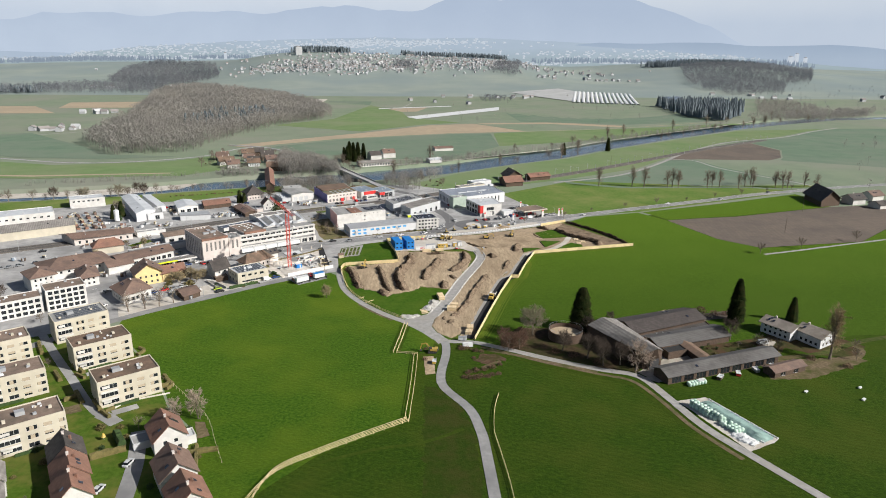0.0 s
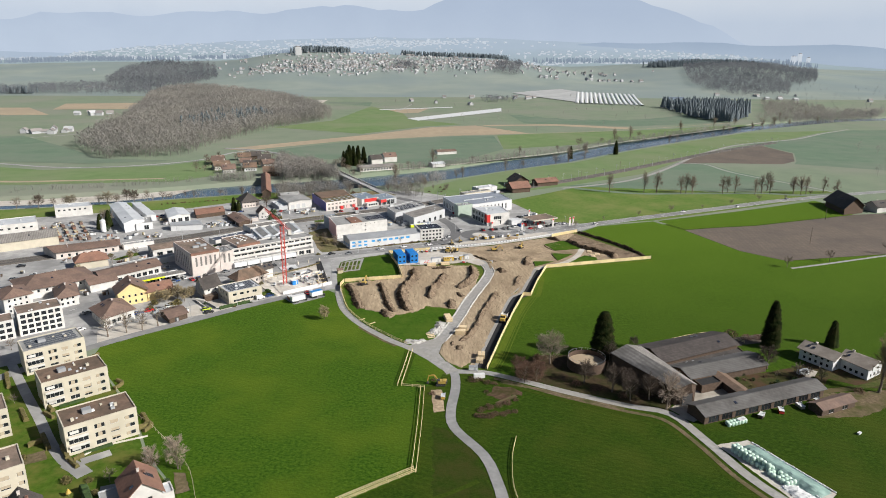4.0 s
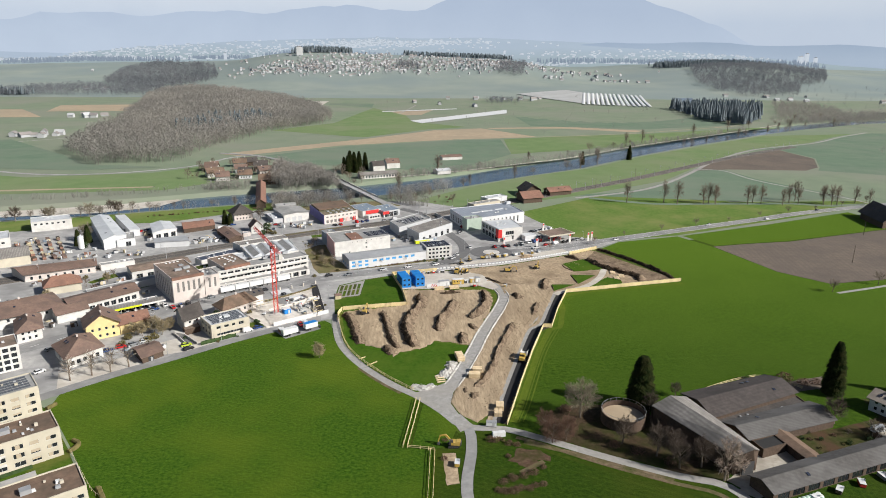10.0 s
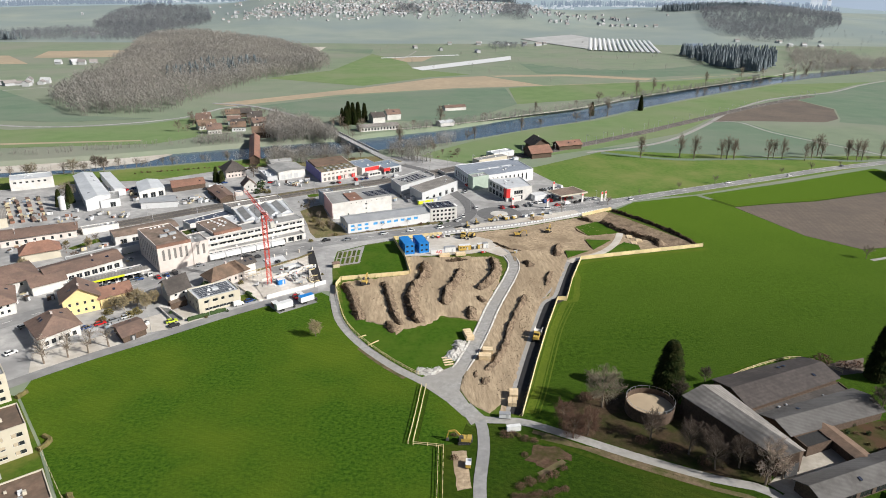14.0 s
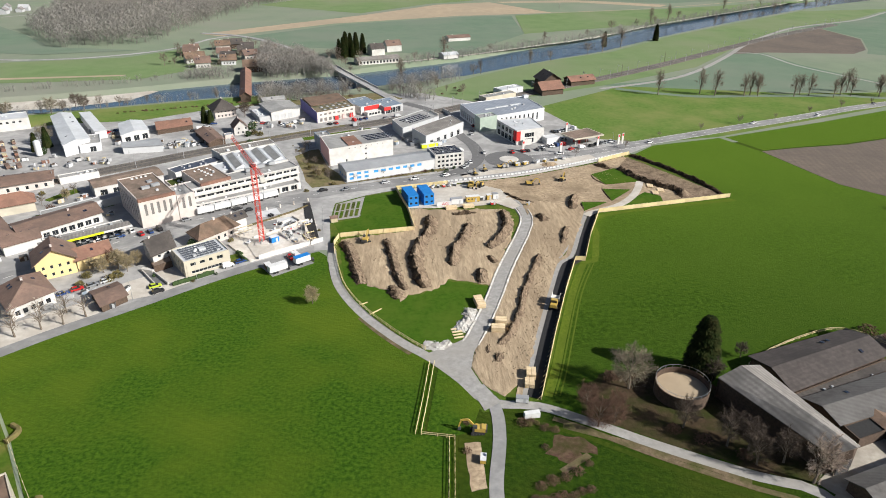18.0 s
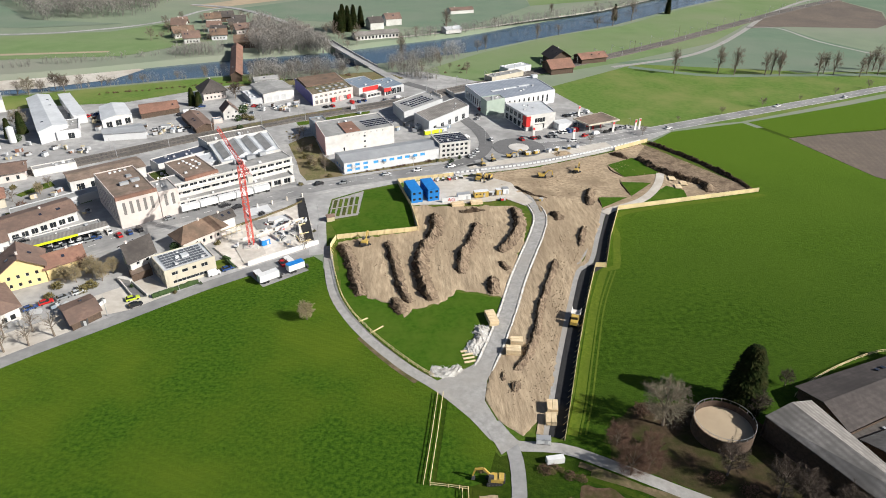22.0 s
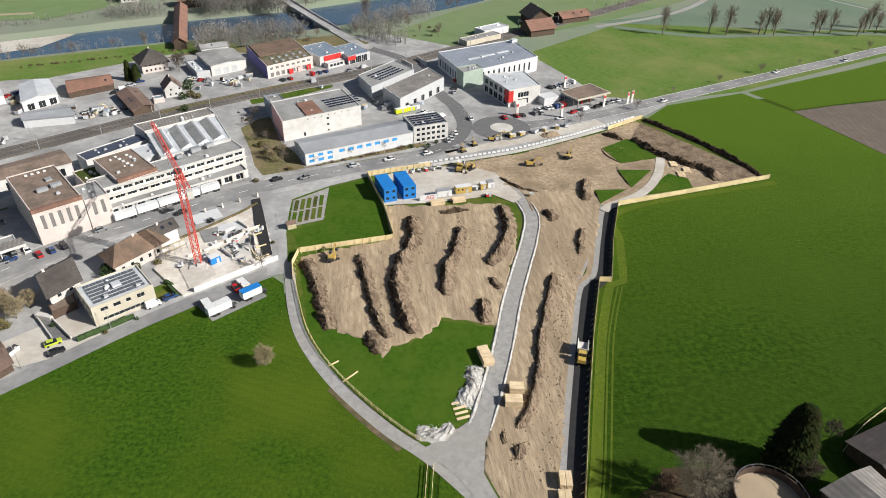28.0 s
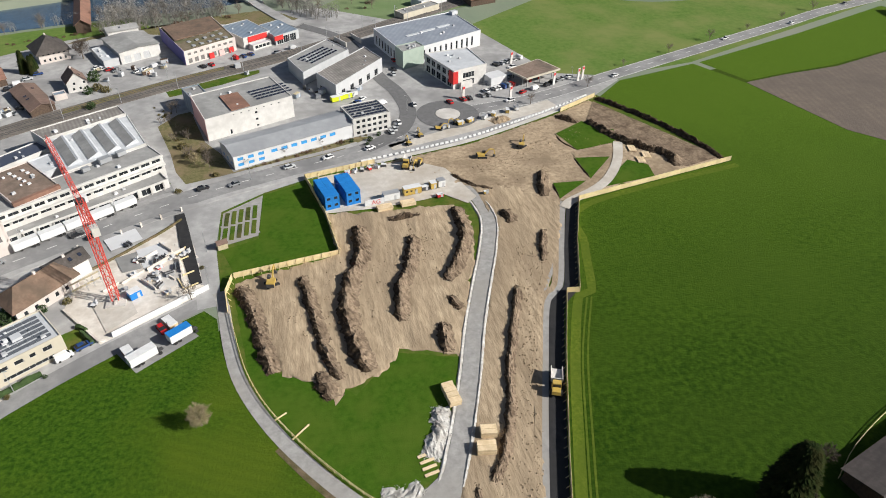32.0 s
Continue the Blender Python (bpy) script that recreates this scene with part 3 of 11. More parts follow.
def build_ground():
    xs = [-5000, -4200, -3500] + list(range(-3000, -900, 100)) + list(range(-900, 1000, 30)) + list(range(1000, 3001, 100)) + [3500, 4200, 5000]
    rows = [-3000, -1500, -600, -200, 0, 200, 380]
    s = Shape()
    north = [1700, 1800, 1900] + list(range(2000, 4000, 60)) + [4100, 4250, 4400, 4600, 4800, 5000]
    for x in xs:
        yn = along(NEAR_BANK, max(-900, x))
        yf = yn + along(RIVER_W, x)
        col = [(x, y, 0.0) for y in rows] + [(x, yn - 9, 0.0), (x, yn, -4.2), (x, yf, -4.2), (x, yf + 9, 0.0)]
        col += [(x, y, land(x, y)) for y in north]
        s.v += col
        k = len(col)
    for i in range(len(xs) - 1):
        for j in range(k - 1):
            s.f.append((i * k + j, (i + 1) * k + j, (i + 1) * k + j + 1, i * k + j + 1))
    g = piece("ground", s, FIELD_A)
    # haze sits in the colour beyond 1900 m, and glows beyond 3350 m
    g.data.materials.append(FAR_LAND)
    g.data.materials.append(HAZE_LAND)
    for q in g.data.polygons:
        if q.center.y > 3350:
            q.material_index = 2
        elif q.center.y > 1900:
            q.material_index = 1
    return tagged(g, "open valley floor of dull green meadows", "ground", "", "structure")


build_ground()
_xs = list(range(-880, 1400, 40))
_w = Shape()
for _x in _xs:
    _yn = along(NEAR_BANK, _x)
    _w.v += [(_x, _yn - 2, -2.9), (_x, _yn + along(RIVER_W, _x) + 2, -2.9)]
_w.f = [(2 * i, 2 * i + 2, 2 * i + 3, 2 * i + 1) for i in range(len(_xs) - 1)]
tagged(piece("water", _w, WATER), "dark blue river flowing between low banks", "river", "", "structure")

patch("meadow_base", [(-60, 100), (-140, 60), (-400, -280), (880, -280), (880, 540), (300, 480), (160, 455), (60, 410), (0, 390), (-24, 330), (-36, 300), (-60, 180)], 0.012, GRASS_S, "green land under the fields", "field")

# large fields on the near side of the river
FIELD_W = [(-118, 270.5), (-97.4, 286.6), (-76.6, 303.8), (-52.6, 320.3), (-30.5, 333), (-27, 329), (-25.6, 318), (-22.8, 306), (-18.6, 295.5),
           (-12.6, 285), (-5.6, 275), (1, 266.8), (9, 259), (10.2, 256), (5.5, 229.3), (13, 226.5), (8.4, 176.5), (-19, 159.8), (-36, 140), (-40, 128),
           (-53, 150), (-58, 172), (-72, 190), (-80, 206), (-98, 234), (-117, 260)]
patch("wheat_field", FIELD_W, 0.05, GRASS, "broad field of young green cereal with faint drill rows", "field")
FIELD_E = [(40, 242), (49, 268), (59.3, 296), (68.8, 319), (72.4, 319.5), (80.5, 341), (91, 364.3), (159.5, 379), (156, 391), (146, 418), (132.5, 442),
           (150, 458), (196, 471), (208.5, 445), (221.5, 393), (239.4, 371), (268, 375.5), (317, 382.5), (431, 470), (640, 560), (900, 560), (900, 200), (300, 235), (205, 236), (165, 230), (100, 262), (60, 252)]
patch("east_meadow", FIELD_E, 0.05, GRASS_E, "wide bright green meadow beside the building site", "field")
ribbon("headland", [(40.6, 241.5), (45.2, 252.5), (51.6, 270), (61.4, 296), (71.5, 318), (76, 319.5), (83, 341), (92.6, 361.6), (159.5, 376)], 2.6, 0.075, HEADLAND, "yellowish headland of sparse grass along the fence", "field")
for _o in (0.4, 1.8):
    ribbon("wheel_track", [(42.2 + _o, 241.5), (46.8 + _o, 252.5), (53.2 + _o, 270), (63 + _o, 296), (73.1 + _o, 317)], 0.5, 0.085, HEADLAND, "pale wheel track along the headland", "field")
patch("ploughed_field", [(209, 445), (235, 450.5), (267, 455), (364, 486), (400, 491), (430, 470), (317, 383), (268, 376), (239.6, 371.5), (222, 393)], 0.09, PLOUGH,
      "ploughed brown field with bare furrows", "field")
patch("north_meadow", [(100, 545), (172, 600), (200, 612), (240, 630), (290, 578), (410, 580), (415, 556), (366, 545), (280, 508.5), (196, 473), (150, 464), (122, 472)], 0.05, MEADOW_N,
      "light green meadow between the railway and the highway", "field")
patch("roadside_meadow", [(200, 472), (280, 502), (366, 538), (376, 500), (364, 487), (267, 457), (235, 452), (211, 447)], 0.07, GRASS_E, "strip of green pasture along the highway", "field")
patch("south_meadow", [(26, 238), (44, 229), (66, 217), (84, 207), (95, 201.5), (99, 186), (102, 167), (109, 150), (150, 60), (140, -60), (20, -80), (33, 100), (34.5, 157), (33.5, 170), (31, 186), (23.5, 200), (23, 210)], 0.05, GRASS_S,
      "green meadow with darker mowing rows", "field")
patch("paddock", [(104, 198), (165, 229.5), (205, 235.5), (300, 234.5), (900, 199.5), (900, -100), (250, -60), (160, 60), (116, 150), (107, 168), (103.5, 187)], 0.05, GRASS_S, "green pasture beside the farm", "field")
patch("wedge_field", [(9.5, 176.5), (14.4, 227), (19, 238), (20, 210), (20, 199), (27, 184), (29, 170), (29, 157), (26, 110), (-20, 100), (-38, 128), (-35, 138), (-18, 158.5)], 0.05, GRASS_S,
      "grassy strip between the fence and the lane", "field")
patch("bare_strip", [(15.2, 201.1), (20.5, 197), (26.8, 185), (29.2, 173), (29, 157), (27.4, 125), (11, 125), (11.8, 146), (12.8, 174)], 0.075, THIN_G, "rough brownish strip of thin grass beside the lane", "field", ragged=1.6)
ribbon("field_track", [(-18.9, 155.3), (-2.9, 161.1), (12.8, 164.2), (25.9, 171.0)], 1.6, 0.085, TRACK_G, "faint yellowish track across the grass", "field")
patch("soil_pad", [(15.7, 225), (19.8, 225), (19.4, 210), (15.7, 209.2)], 0.10, SOIL, "bare brown pad beside the lane", "ground", ragged=0.3)
patch("lane_wedge", [(11.5, 257), (16.5, 251), (22, 240), (18, 229), (14.5, 227.8), (6.5, 230)], 0.08, GRASS, "small green wedge of grass by the lane", "field")
patch("south_base", [(-400, 180), (-60, 120), (30, 100), (130, -60), (300, -300), (-400, -300)], 0.02, LAWN, "green land beyond the housing", "field")
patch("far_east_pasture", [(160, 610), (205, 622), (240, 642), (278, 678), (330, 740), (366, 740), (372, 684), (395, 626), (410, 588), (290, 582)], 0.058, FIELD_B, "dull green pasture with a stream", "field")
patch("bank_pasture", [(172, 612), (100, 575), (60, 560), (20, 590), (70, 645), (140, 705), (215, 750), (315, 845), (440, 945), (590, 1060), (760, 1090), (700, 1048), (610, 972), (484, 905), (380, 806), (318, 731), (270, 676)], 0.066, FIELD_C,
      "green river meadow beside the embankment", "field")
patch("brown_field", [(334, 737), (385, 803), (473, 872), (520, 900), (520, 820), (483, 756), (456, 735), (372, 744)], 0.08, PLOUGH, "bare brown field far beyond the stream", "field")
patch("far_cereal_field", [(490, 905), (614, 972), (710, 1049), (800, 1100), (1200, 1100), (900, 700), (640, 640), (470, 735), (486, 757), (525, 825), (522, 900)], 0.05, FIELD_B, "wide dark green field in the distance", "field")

# fields beyond the river
_lift = []


def strip(name, pts, m, label):
    _lift.append(name)
    return patch(name, pts, 0.12 + 0.012 * len(_lift), m, label, "field")


strip("stubble_strip", [(-207, 862), (-31, 1018), (70, 1128), (151, 1160), (222, 1040), (97, 1010), (-68, 938), (-181, 846)], STUBBLE, "long pale strip of stubble")
strip("stubble_strip", [(-21, 1480), (94, 1538), (63, 1414), (-17, 1382)], STUBBLE, "small pale stubble field")
strip("stubble_strip", [(160, 1165), (300, 1190), (420, 1130), (400, 1105), (290, 1160), (170, 1150)], STUBBLE, "narrow pale field track")
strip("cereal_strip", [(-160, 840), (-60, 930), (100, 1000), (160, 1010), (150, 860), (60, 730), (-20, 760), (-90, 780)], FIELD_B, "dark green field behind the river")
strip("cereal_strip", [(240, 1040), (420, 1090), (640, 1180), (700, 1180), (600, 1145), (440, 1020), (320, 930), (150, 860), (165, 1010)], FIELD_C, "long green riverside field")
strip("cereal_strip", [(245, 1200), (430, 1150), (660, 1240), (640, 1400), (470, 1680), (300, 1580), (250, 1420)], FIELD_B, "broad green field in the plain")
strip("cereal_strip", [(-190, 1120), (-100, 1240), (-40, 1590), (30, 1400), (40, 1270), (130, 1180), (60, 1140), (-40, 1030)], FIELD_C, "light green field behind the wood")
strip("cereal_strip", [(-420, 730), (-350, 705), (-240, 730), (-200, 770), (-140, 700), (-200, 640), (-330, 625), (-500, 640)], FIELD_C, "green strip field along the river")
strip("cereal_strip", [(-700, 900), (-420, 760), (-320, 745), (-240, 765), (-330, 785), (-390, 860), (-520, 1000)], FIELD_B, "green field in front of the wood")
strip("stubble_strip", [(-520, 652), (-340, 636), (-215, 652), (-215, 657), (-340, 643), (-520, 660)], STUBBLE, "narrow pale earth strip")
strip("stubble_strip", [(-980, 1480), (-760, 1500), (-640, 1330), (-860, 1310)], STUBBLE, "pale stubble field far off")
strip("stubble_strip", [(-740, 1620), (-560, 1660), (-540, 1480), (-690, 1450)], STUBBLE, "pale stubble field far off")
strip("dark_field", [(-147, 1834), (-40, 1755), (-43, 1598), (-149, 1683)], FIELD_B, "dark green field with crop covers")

# gravel bar on the far side of the bend
patch("gravel_bar", [(-500, 575), (-333, 598), (-267, 613), (-206, 621), (-176, 612), (-188, 586), (-226, 564.8), (-264, 558), (-330, 545), (-500, 530)], -2.75, GRAVEL_Y, "pale gravel bar in the river bend", "ground")

# ---- town paving ----
TOWN = [(-121, 271), (-97.4, 287.4), (-76.6, 304.8), (-52.6, 321.3), (-30.5, 334.5), (-27, 347), (-28.5, 362), (-27.5, 381), (-14, 390), (0, 396), (25, 403.5), (65, 413), (108, 432),
        (131, 444), (150, 459), (130, 472), (100, 545), (70, 560), (30, 590), (-20, 586), (-100, 560), (-160, 535), (-250, 520), (-420, 480), (-420, 240), (-200, 200), (-150, 235), (-128, 262)]
patch("river_meadow", [(-420, 485), (-304, 520), (-225, 540), (-133, 573), (-80, 588), (-70, 570), (-110, 556), (-160, 522), (-200, 517), (-250, 500), (-420, 452)], 0.08, MEADOW_N, "bright green strip of grass along the river", "lawn")
patch("verge", [(-27, 404.6), (-40, 401), (-44, 410), (-47, 424), (-54, 448), (-47, 458), (-36, 462), (-41, 455), (-35, 431), (-29, 421), (-24, 406)], 0.075, DRY_G, "dry grassy verge with bushes beside the works road", "lawn")
patch("verge", [(-26, 404.4), (-22.6, 407.2), (22.2, 424.8), (28, 424), (16, 415.6), (-4, 408.8)], 0.075, DRY_G, "dry green verge in front of the long hall", "lawn")
patch("verge", [(-93, 471), (-52, 495.5), (-30, 506.5), (-30, 502.5), (-52, 491.8), (-93, 466)], 0.40, DRY_G, "dry grass strip along the railway", "lawn")
patch("verge", [(-54, 482), (-26, 496), (-14, 500.5), (-14, 496.5), (-30, 486), (-52, 476)], 0.075, LAWN, "green grass strip below the railway", "lawn")
patch("verge", [(-150, 366), (-126, 384), (-132, 392), (-156, 374)], 0.075, LAWN, "green plot beside the shops", "lawn")
patch("verge", [(-61, 333.4), (-57.2, 326.8), (-63.4, 322.6), (-67.4, 330)], 0.11, LAWN, "small garden lawn beside the villa", "lawn")
patch("verge", [(-55, 403), (-47, 398.6), (-45, 402.4), (-46.6, 405.4)], 0.12, LAWN, "planted strip at the works corner", "lawn")
patch("verge", [(-160.4, 391.8), (-157, 389.6), (-147.8, 400.9), (-152.1, 406)], 0.08, LAWN, "green plot beside the station road", "lawn")
patch("gravel_verge", [(-82, 303.4), (-72, 311), (-84, 322), (-101, 309), (-92, 300)], 0.085, GRAVEL_Y, "pale gravel forecourt with parked cars", "pavement")
patch("gravel_verge", [(-120.5, 272.5), (-97, 290), (-104, 301), (-126, 286)], 0.085, GRAVEL_Y, "pale gravel parking under the plane trees", "pavement")
patch("bank_grass", [(-112, 548), (-80, 564), (-60, 573), (-38, 583), (-8, 591), (8, 572), (2, 566), (-16, 564), (-36, 570), (-64, 557), (-90, 567)], 0.07, DRY_G, "dry grassy bank behind the workshops", "lawn", ragged=0.8)
patch("town_paving", TOWN, 0.04, ASPHALT_L, "worn pale grey paving between the works and houses", "pavement")

MAIN = [(-160, 300), (-128, 330), (-104.5, 352), (-94.4, 360.8), (-79.5, 369.6), (-68.3, 376.1), (-54.6, 384), (-29.8, 395.6), (-4.5, 404.3), (18.2, 411.6), (35.4, 419.5), (50, 428.5)]
MAIN_E = [(74, 440), (99.8, 445.4), (128.8, 456), (150.1, 465), (208.5, 488.6), (277.4, 516), (339.8, 541), (465, 577), (640, 610), (900, 640)]
ribbon("highway", MAIN, 9.0, 0.10, ASPHALT, "grey asphalt main street through the town")
ribbon("highway", MAIN_E, 9.0, 0.10, ASPHALT, "grey asphalt highway across the meadows")
CURVE = [(24, 414.5), (33, 420.5), (40.5, 428.1), (45.5, 439.3), (46.6, 450), (44.9, 465.6), (40.5, 480), (34.7, 507.1), (30.5, 530), (22, 545), (8, 560)]
ribbon("side_road", CURVE, 7.0, 0.12, ASPHALT_D, "dark asphalt road curving under the railway")
_ring = Shape()
for k in range(36):
    a = 2 * math.pi * k / 36
    _ring.v += [(62.3 + r * math.cos(a), 438 + r * math.sin(a), 0.14) for r in (5.2, 13.2)]
_ring.f = [(2 * k, 2 * k + 1, (2 * k + 3) % 72, (2 * k + 2) % 72) for k in range(36)]
tagged(piece("roundabout", _ring, ASPHALT_D), "round junction of grey asphalt under construction", "road", "", "structure")
_isl = Shape()
for k in range(24):
    a = 2 * math.pi * k / 24
    _isl.v.append((62.3 + 5.2 * math.cos(a), 438 + 5.2 * math.sin(a), 0.32))
_isl.add([], [])
_isl.f.append(tuple(range(24)))
_isl.v += [(x, y, 0.0) for x, y, z in _isl.v]
_isl.f += [(k, 24 + k, 24 + (k + 1) % 24, (k + 1) % 24) for k in range(24)]
tagged(piece("traffic_island", _isl, CONCRETE), "round pale centre of the roundabout with kerb", "traffic island", "", "structure")
ribbon("side_street", [(-150, 236), (-128, 262.5), (-108.8, 280.5), (-88, 296.6), (-64.5, 315), (-42, 329.6), (-29, 337.5)], 5.2, 0.09, ASPHALT, "grey lane between the field and the houses")
ribbon("connecting_road", [(-29.2, 334), (-30.6, 348.6), (-33, 365.6), (-36, 388)], (6.0, 9.0), 0.11, ASPHALT_L, "pale lane beside the building pit")
ribbon("factory_road", [(-48, 392), (-51.5, 403), (-58.5, 422), (-67, 446), (-70, 456)], (12.0, 11.0), 0.08, ASPHALT, "patched grey works road")
LANE = [(-27, 340), (-25.4, 333.2), (-23.8, 319.9), (-21.3, 307.2), (-17, 296.2), (-11.3, 285.8), (-4.5, 276.2), (2, 268.2), (9.5, 260.6), (17.5, 250), (24, 240), (36.7, 237.6), (47, 232), (66, 219.8), (84, 209.5), (96.3, 203.5), (101, 187), (105, 168), (112.5, 150), (140, 90), (160, 40)]
ribbon("gravel_lane", LANE, 3.3, 0.13, GRAVEL, "pale gravel lane past the field and the farm")
ribbon("south_lane", [(22, 247), (25.4, 238), (24.8, 226), (21.6, 210), (21.9, 199), (29.3, 183.5), (31.3, 170), (31.4, 156.6), (29, 110), (20, 60)], 3.4, 0.15, ASPHALT, "narrow paved lane between meadows")
SITE = [(47, 392), (52.5, 384), (56.3, 375), (57.3, 360), (52.6, 344.6), (46.5, 329.7), (39.7, 312.8), (33.9, 296), (28.7, 282.5), (23.8, 271), (20, 262.5), (18.3, 252)]
ribbon("site_road", SITE, 4.3, 0.16, GRAVEL, "rolled grey gravel road through the site")
patch("lane_fork", [(8, 263), (15, 266.5), (21.5, 271), (26, 270), (22.6, 263), (20.8, 255), (23, 247.5), (27.4, 240), (22.4, 236.5), (19.4, 246.5), (14.6, 255.5)], 0.175, GRAVEL, "widened gravel fork of the lanes", "road")
ACCESS = [(86, 365.5), (76.6, 345), (69.2, 332), (61.8, 320.5), (55.4, 305), (48.6, 287), (42.8, 269.6), (37.6, 252), (34, 241)]
ribbon("access_strip", ACCESS, 1.0, 0.17, GRAVEL, "pale haul strip along the fence")
ribbon("field_lane", [(100, 204), (150, 214), (180, 219), (215, 232), (300, 245)], 3.0, 0.12, ROUGH_G, "worn farm track past the house")
ribbon("farm_track", [(234, 357), (262, 365), (312, 380), (380, 400)], 2.2, 0.10, GRAVEL, "pale farm track beside the trees")
ribbon("valley_road", [(160, 598), (171.5, 602.4), (203, 616), (238, 636.5), (275.4, 672), (323.7, 728), (385, 803), (488.6, 901.4), (613.5, 968.5), (710, 1046), (800, 1110)], 4.5, 0.14, GRAVEL, "pale lane winding through the valley", step=15)
ribbon("valley_path", [(331, 742), (361, 736), (366, 680), (389, 622), (405, 584), (410, 556)], 3.0, 0.14, GRAVEL, "pale path across the pasture", step=12)
ribbon("plain_road", [(-700, 800), (-520, 775), (-418, 748), (-347, 722), (-291, 724), (-240, 747), (-206, 780), (-190, 826), (-170, 850)], 5.0, 0.16, ASPHALT_L, "pale road across the plain", step=15)
ribbon("plain_road", [(8, 560), (1.8, 567), (-13.7, 600), (-37.4, 652), (-60, 704), (-84, 745), (-108, 785), (-135, 822), (-168, 851), (-206, 866)], 6.5, 0.55, ASPHALT_L, "pale road over the river bridge", step=10, thick=0.5)
ribbon("towpath", [(0, 700), (70, 735), (141, 781), (223, 835), (331, 932), (455, 1027), (609, 1144), (720, 1236)], 4.0, 0.14, GRAVEL_Y, "pale towpath on the far riverbank", step=20)
ribbon("stream", [(172, 598), (196, 584), (225, 572), (268, 572), (311, 571), (338, 571), (366, 562), (404, 566)], 7.0, 0.10, FIELD_B, "dark grassy stream bed under the trees", "stream", step=10)
ribbon("plain_road", [(100, 1010), (300, 1060), (430, 1110), (640, 1220)], 3.0, 0.16, STUBBLE, "pale farm track in the plain", step=20)
ribbon("plain_road", [(-60, 1240), (0, 1360), (40, 1560), (60, 1680)], 3.0, 0.16, GRAVEL, "pale farm track in the plain", step=20)
ribbon("plain_road", [(-700, 880), (-560, 930), (-460, 1010), (-420, 1060)], 4.0, 0.16, GRAVEL, "pale road in the plain", step=20)

_l = smooth_line(MAIN, 6)
_n = sides(_l)
for s_ in (-6.0, 6.0):
    ribbon("pavement", [tuple(p + n * s_) for p, n in zip(_l[8:-5], _n[8:-5])], 2.0, 0.22, ASPHALT_L, "pale raised footway along the main street", "pavement", step=6, thick=0.2)

# railway: ballast bed, rails, sleepers joined
RAIL = [(-320, 330), (-222, 386), (-166.9, 416), (-135.5, 437), (-93.7, 465.5), (-51.6, 490), (4.2, 519), (44.3, 546), (108.5, 590), (157, 623), (247, 690), (420, 830), (560, 930)]
ribbon("railway_bed", RAIL, 11.0, 0.35, BALLAST, "dark ballast bed of the railway", "railway", step=8, thick=0.35)
_line = smooth_line(RAIL, 6)
_nor = sides(_line)
for off in (-2.9, -1.46, 1.46, 2.9):
    r = Shape()
    for i in range(len(_line) - 1):
        a, b = _line[i] + _nor[i] * off, _line[i + 1] + _nor[i + 1] * off
        r.beam((*a, 0.45), (*b, 0.45), 0.10, 0.16)
    tagged(piece("rail", r, DARK), "rusty steel rail on the ballast", "rail", "railway rails", "structure")

# road markings
def dashes(name, pts, gap, length, width, z, m, label, off=0.0, end=1.0):
    line = smooth_line(pts, 1.0)
    nor = sides(line)
    root, d, k = thing(name, label, "road marking", kind="structure"), 0.0, 0
    while True:
        i = int(d)
        if i + length >= len(line) * end - 1:
            break
        a, b = line[i] + nor[i] * off, line[int(i + length)] + nor[int(i + length)] * off
        piece("dash", Shape().add([(*(a + nor[i] * width / 2), z), (*(a - nor[i] * width / 2), z), (*(b - nor[i] * width / 2), z), (*(b + nor[i] * width / 2), z)], [(0, 1, 2, 3)]), m, root)
        d += gap


dashes("centre_line", MAIN, 9, 3, 0.22, 0.125, MARK, "white dashes along the main street")
dashes("centre_line", MAIN_E[:8], 9, 4, 0.22, 0.125, MARK, "white dashes along the highway")
_l = smooth_line(MAIN_E[:9], 8)
_n = sides(_l)
for s_ in (-4.1, 4.1):
    ribbon("edge_line", [tuple(p + n * s_) for p, n in zip(_l, _n)], 0.25, 0.13, MARK, "thin white edge line of the highway", "road marking", step=8)

# ---- bare ground of the building site ----
patch("site_base", [(-28, 346), (-26, 330), (-20, 300), (-4, 273), (10, 258), (22, 236), (38, 240), (50, 268), (60, 296), (73, 320), (92, 366), (160, 380), (132, 446), (66, 416), (0, 398), (-28, 384)], 0.03, LAWN, "grassy ground under the building site", "ground")
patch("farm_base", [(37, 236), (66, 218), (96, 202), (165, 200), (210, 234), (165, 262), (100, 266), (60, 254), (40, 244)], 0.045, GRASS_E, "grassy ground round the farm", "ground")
ribbon("haul_base", [(84.6, 366), (75, 342.4), (67.2, 323.6), (61.4, 318), (53.6, 298.4), (43.6, 271.4), (37.2, 253), (33.6, 242)], 3.2, 0.18, GRAVEL, "pale gravel bed of the haul strip")
# asphalt with the board fence's shade painted into it
ribbon("haul_asphalt", [(88.4, 364.4), (78.4, 341.2), (70.4, 321.5), (64.6, 316.5), (56.8, 297.2), (46.8, 270.2), (40.4, 252), (36.6, 241)], 4.0, 0.20, ASPHALT_SHADE, "strip of new asphalt with the fence's shade in its colour")
_l = smooth_line([(84.6, 366), (75, 342.4), (67.2, 323.6), (61.4, 318), (53.6, 298.4), (43.6, 271.4), (37.2, 253), (33.6, 242)], 3)
_n = sides(_l)
ribbon("soil_edge", [tuple(p - q * 0.95) for p, q in zip(_l, _n)], 1.7, 0.19, SOIL_R, "bare soil beside the haul strip", "ground", step=3)
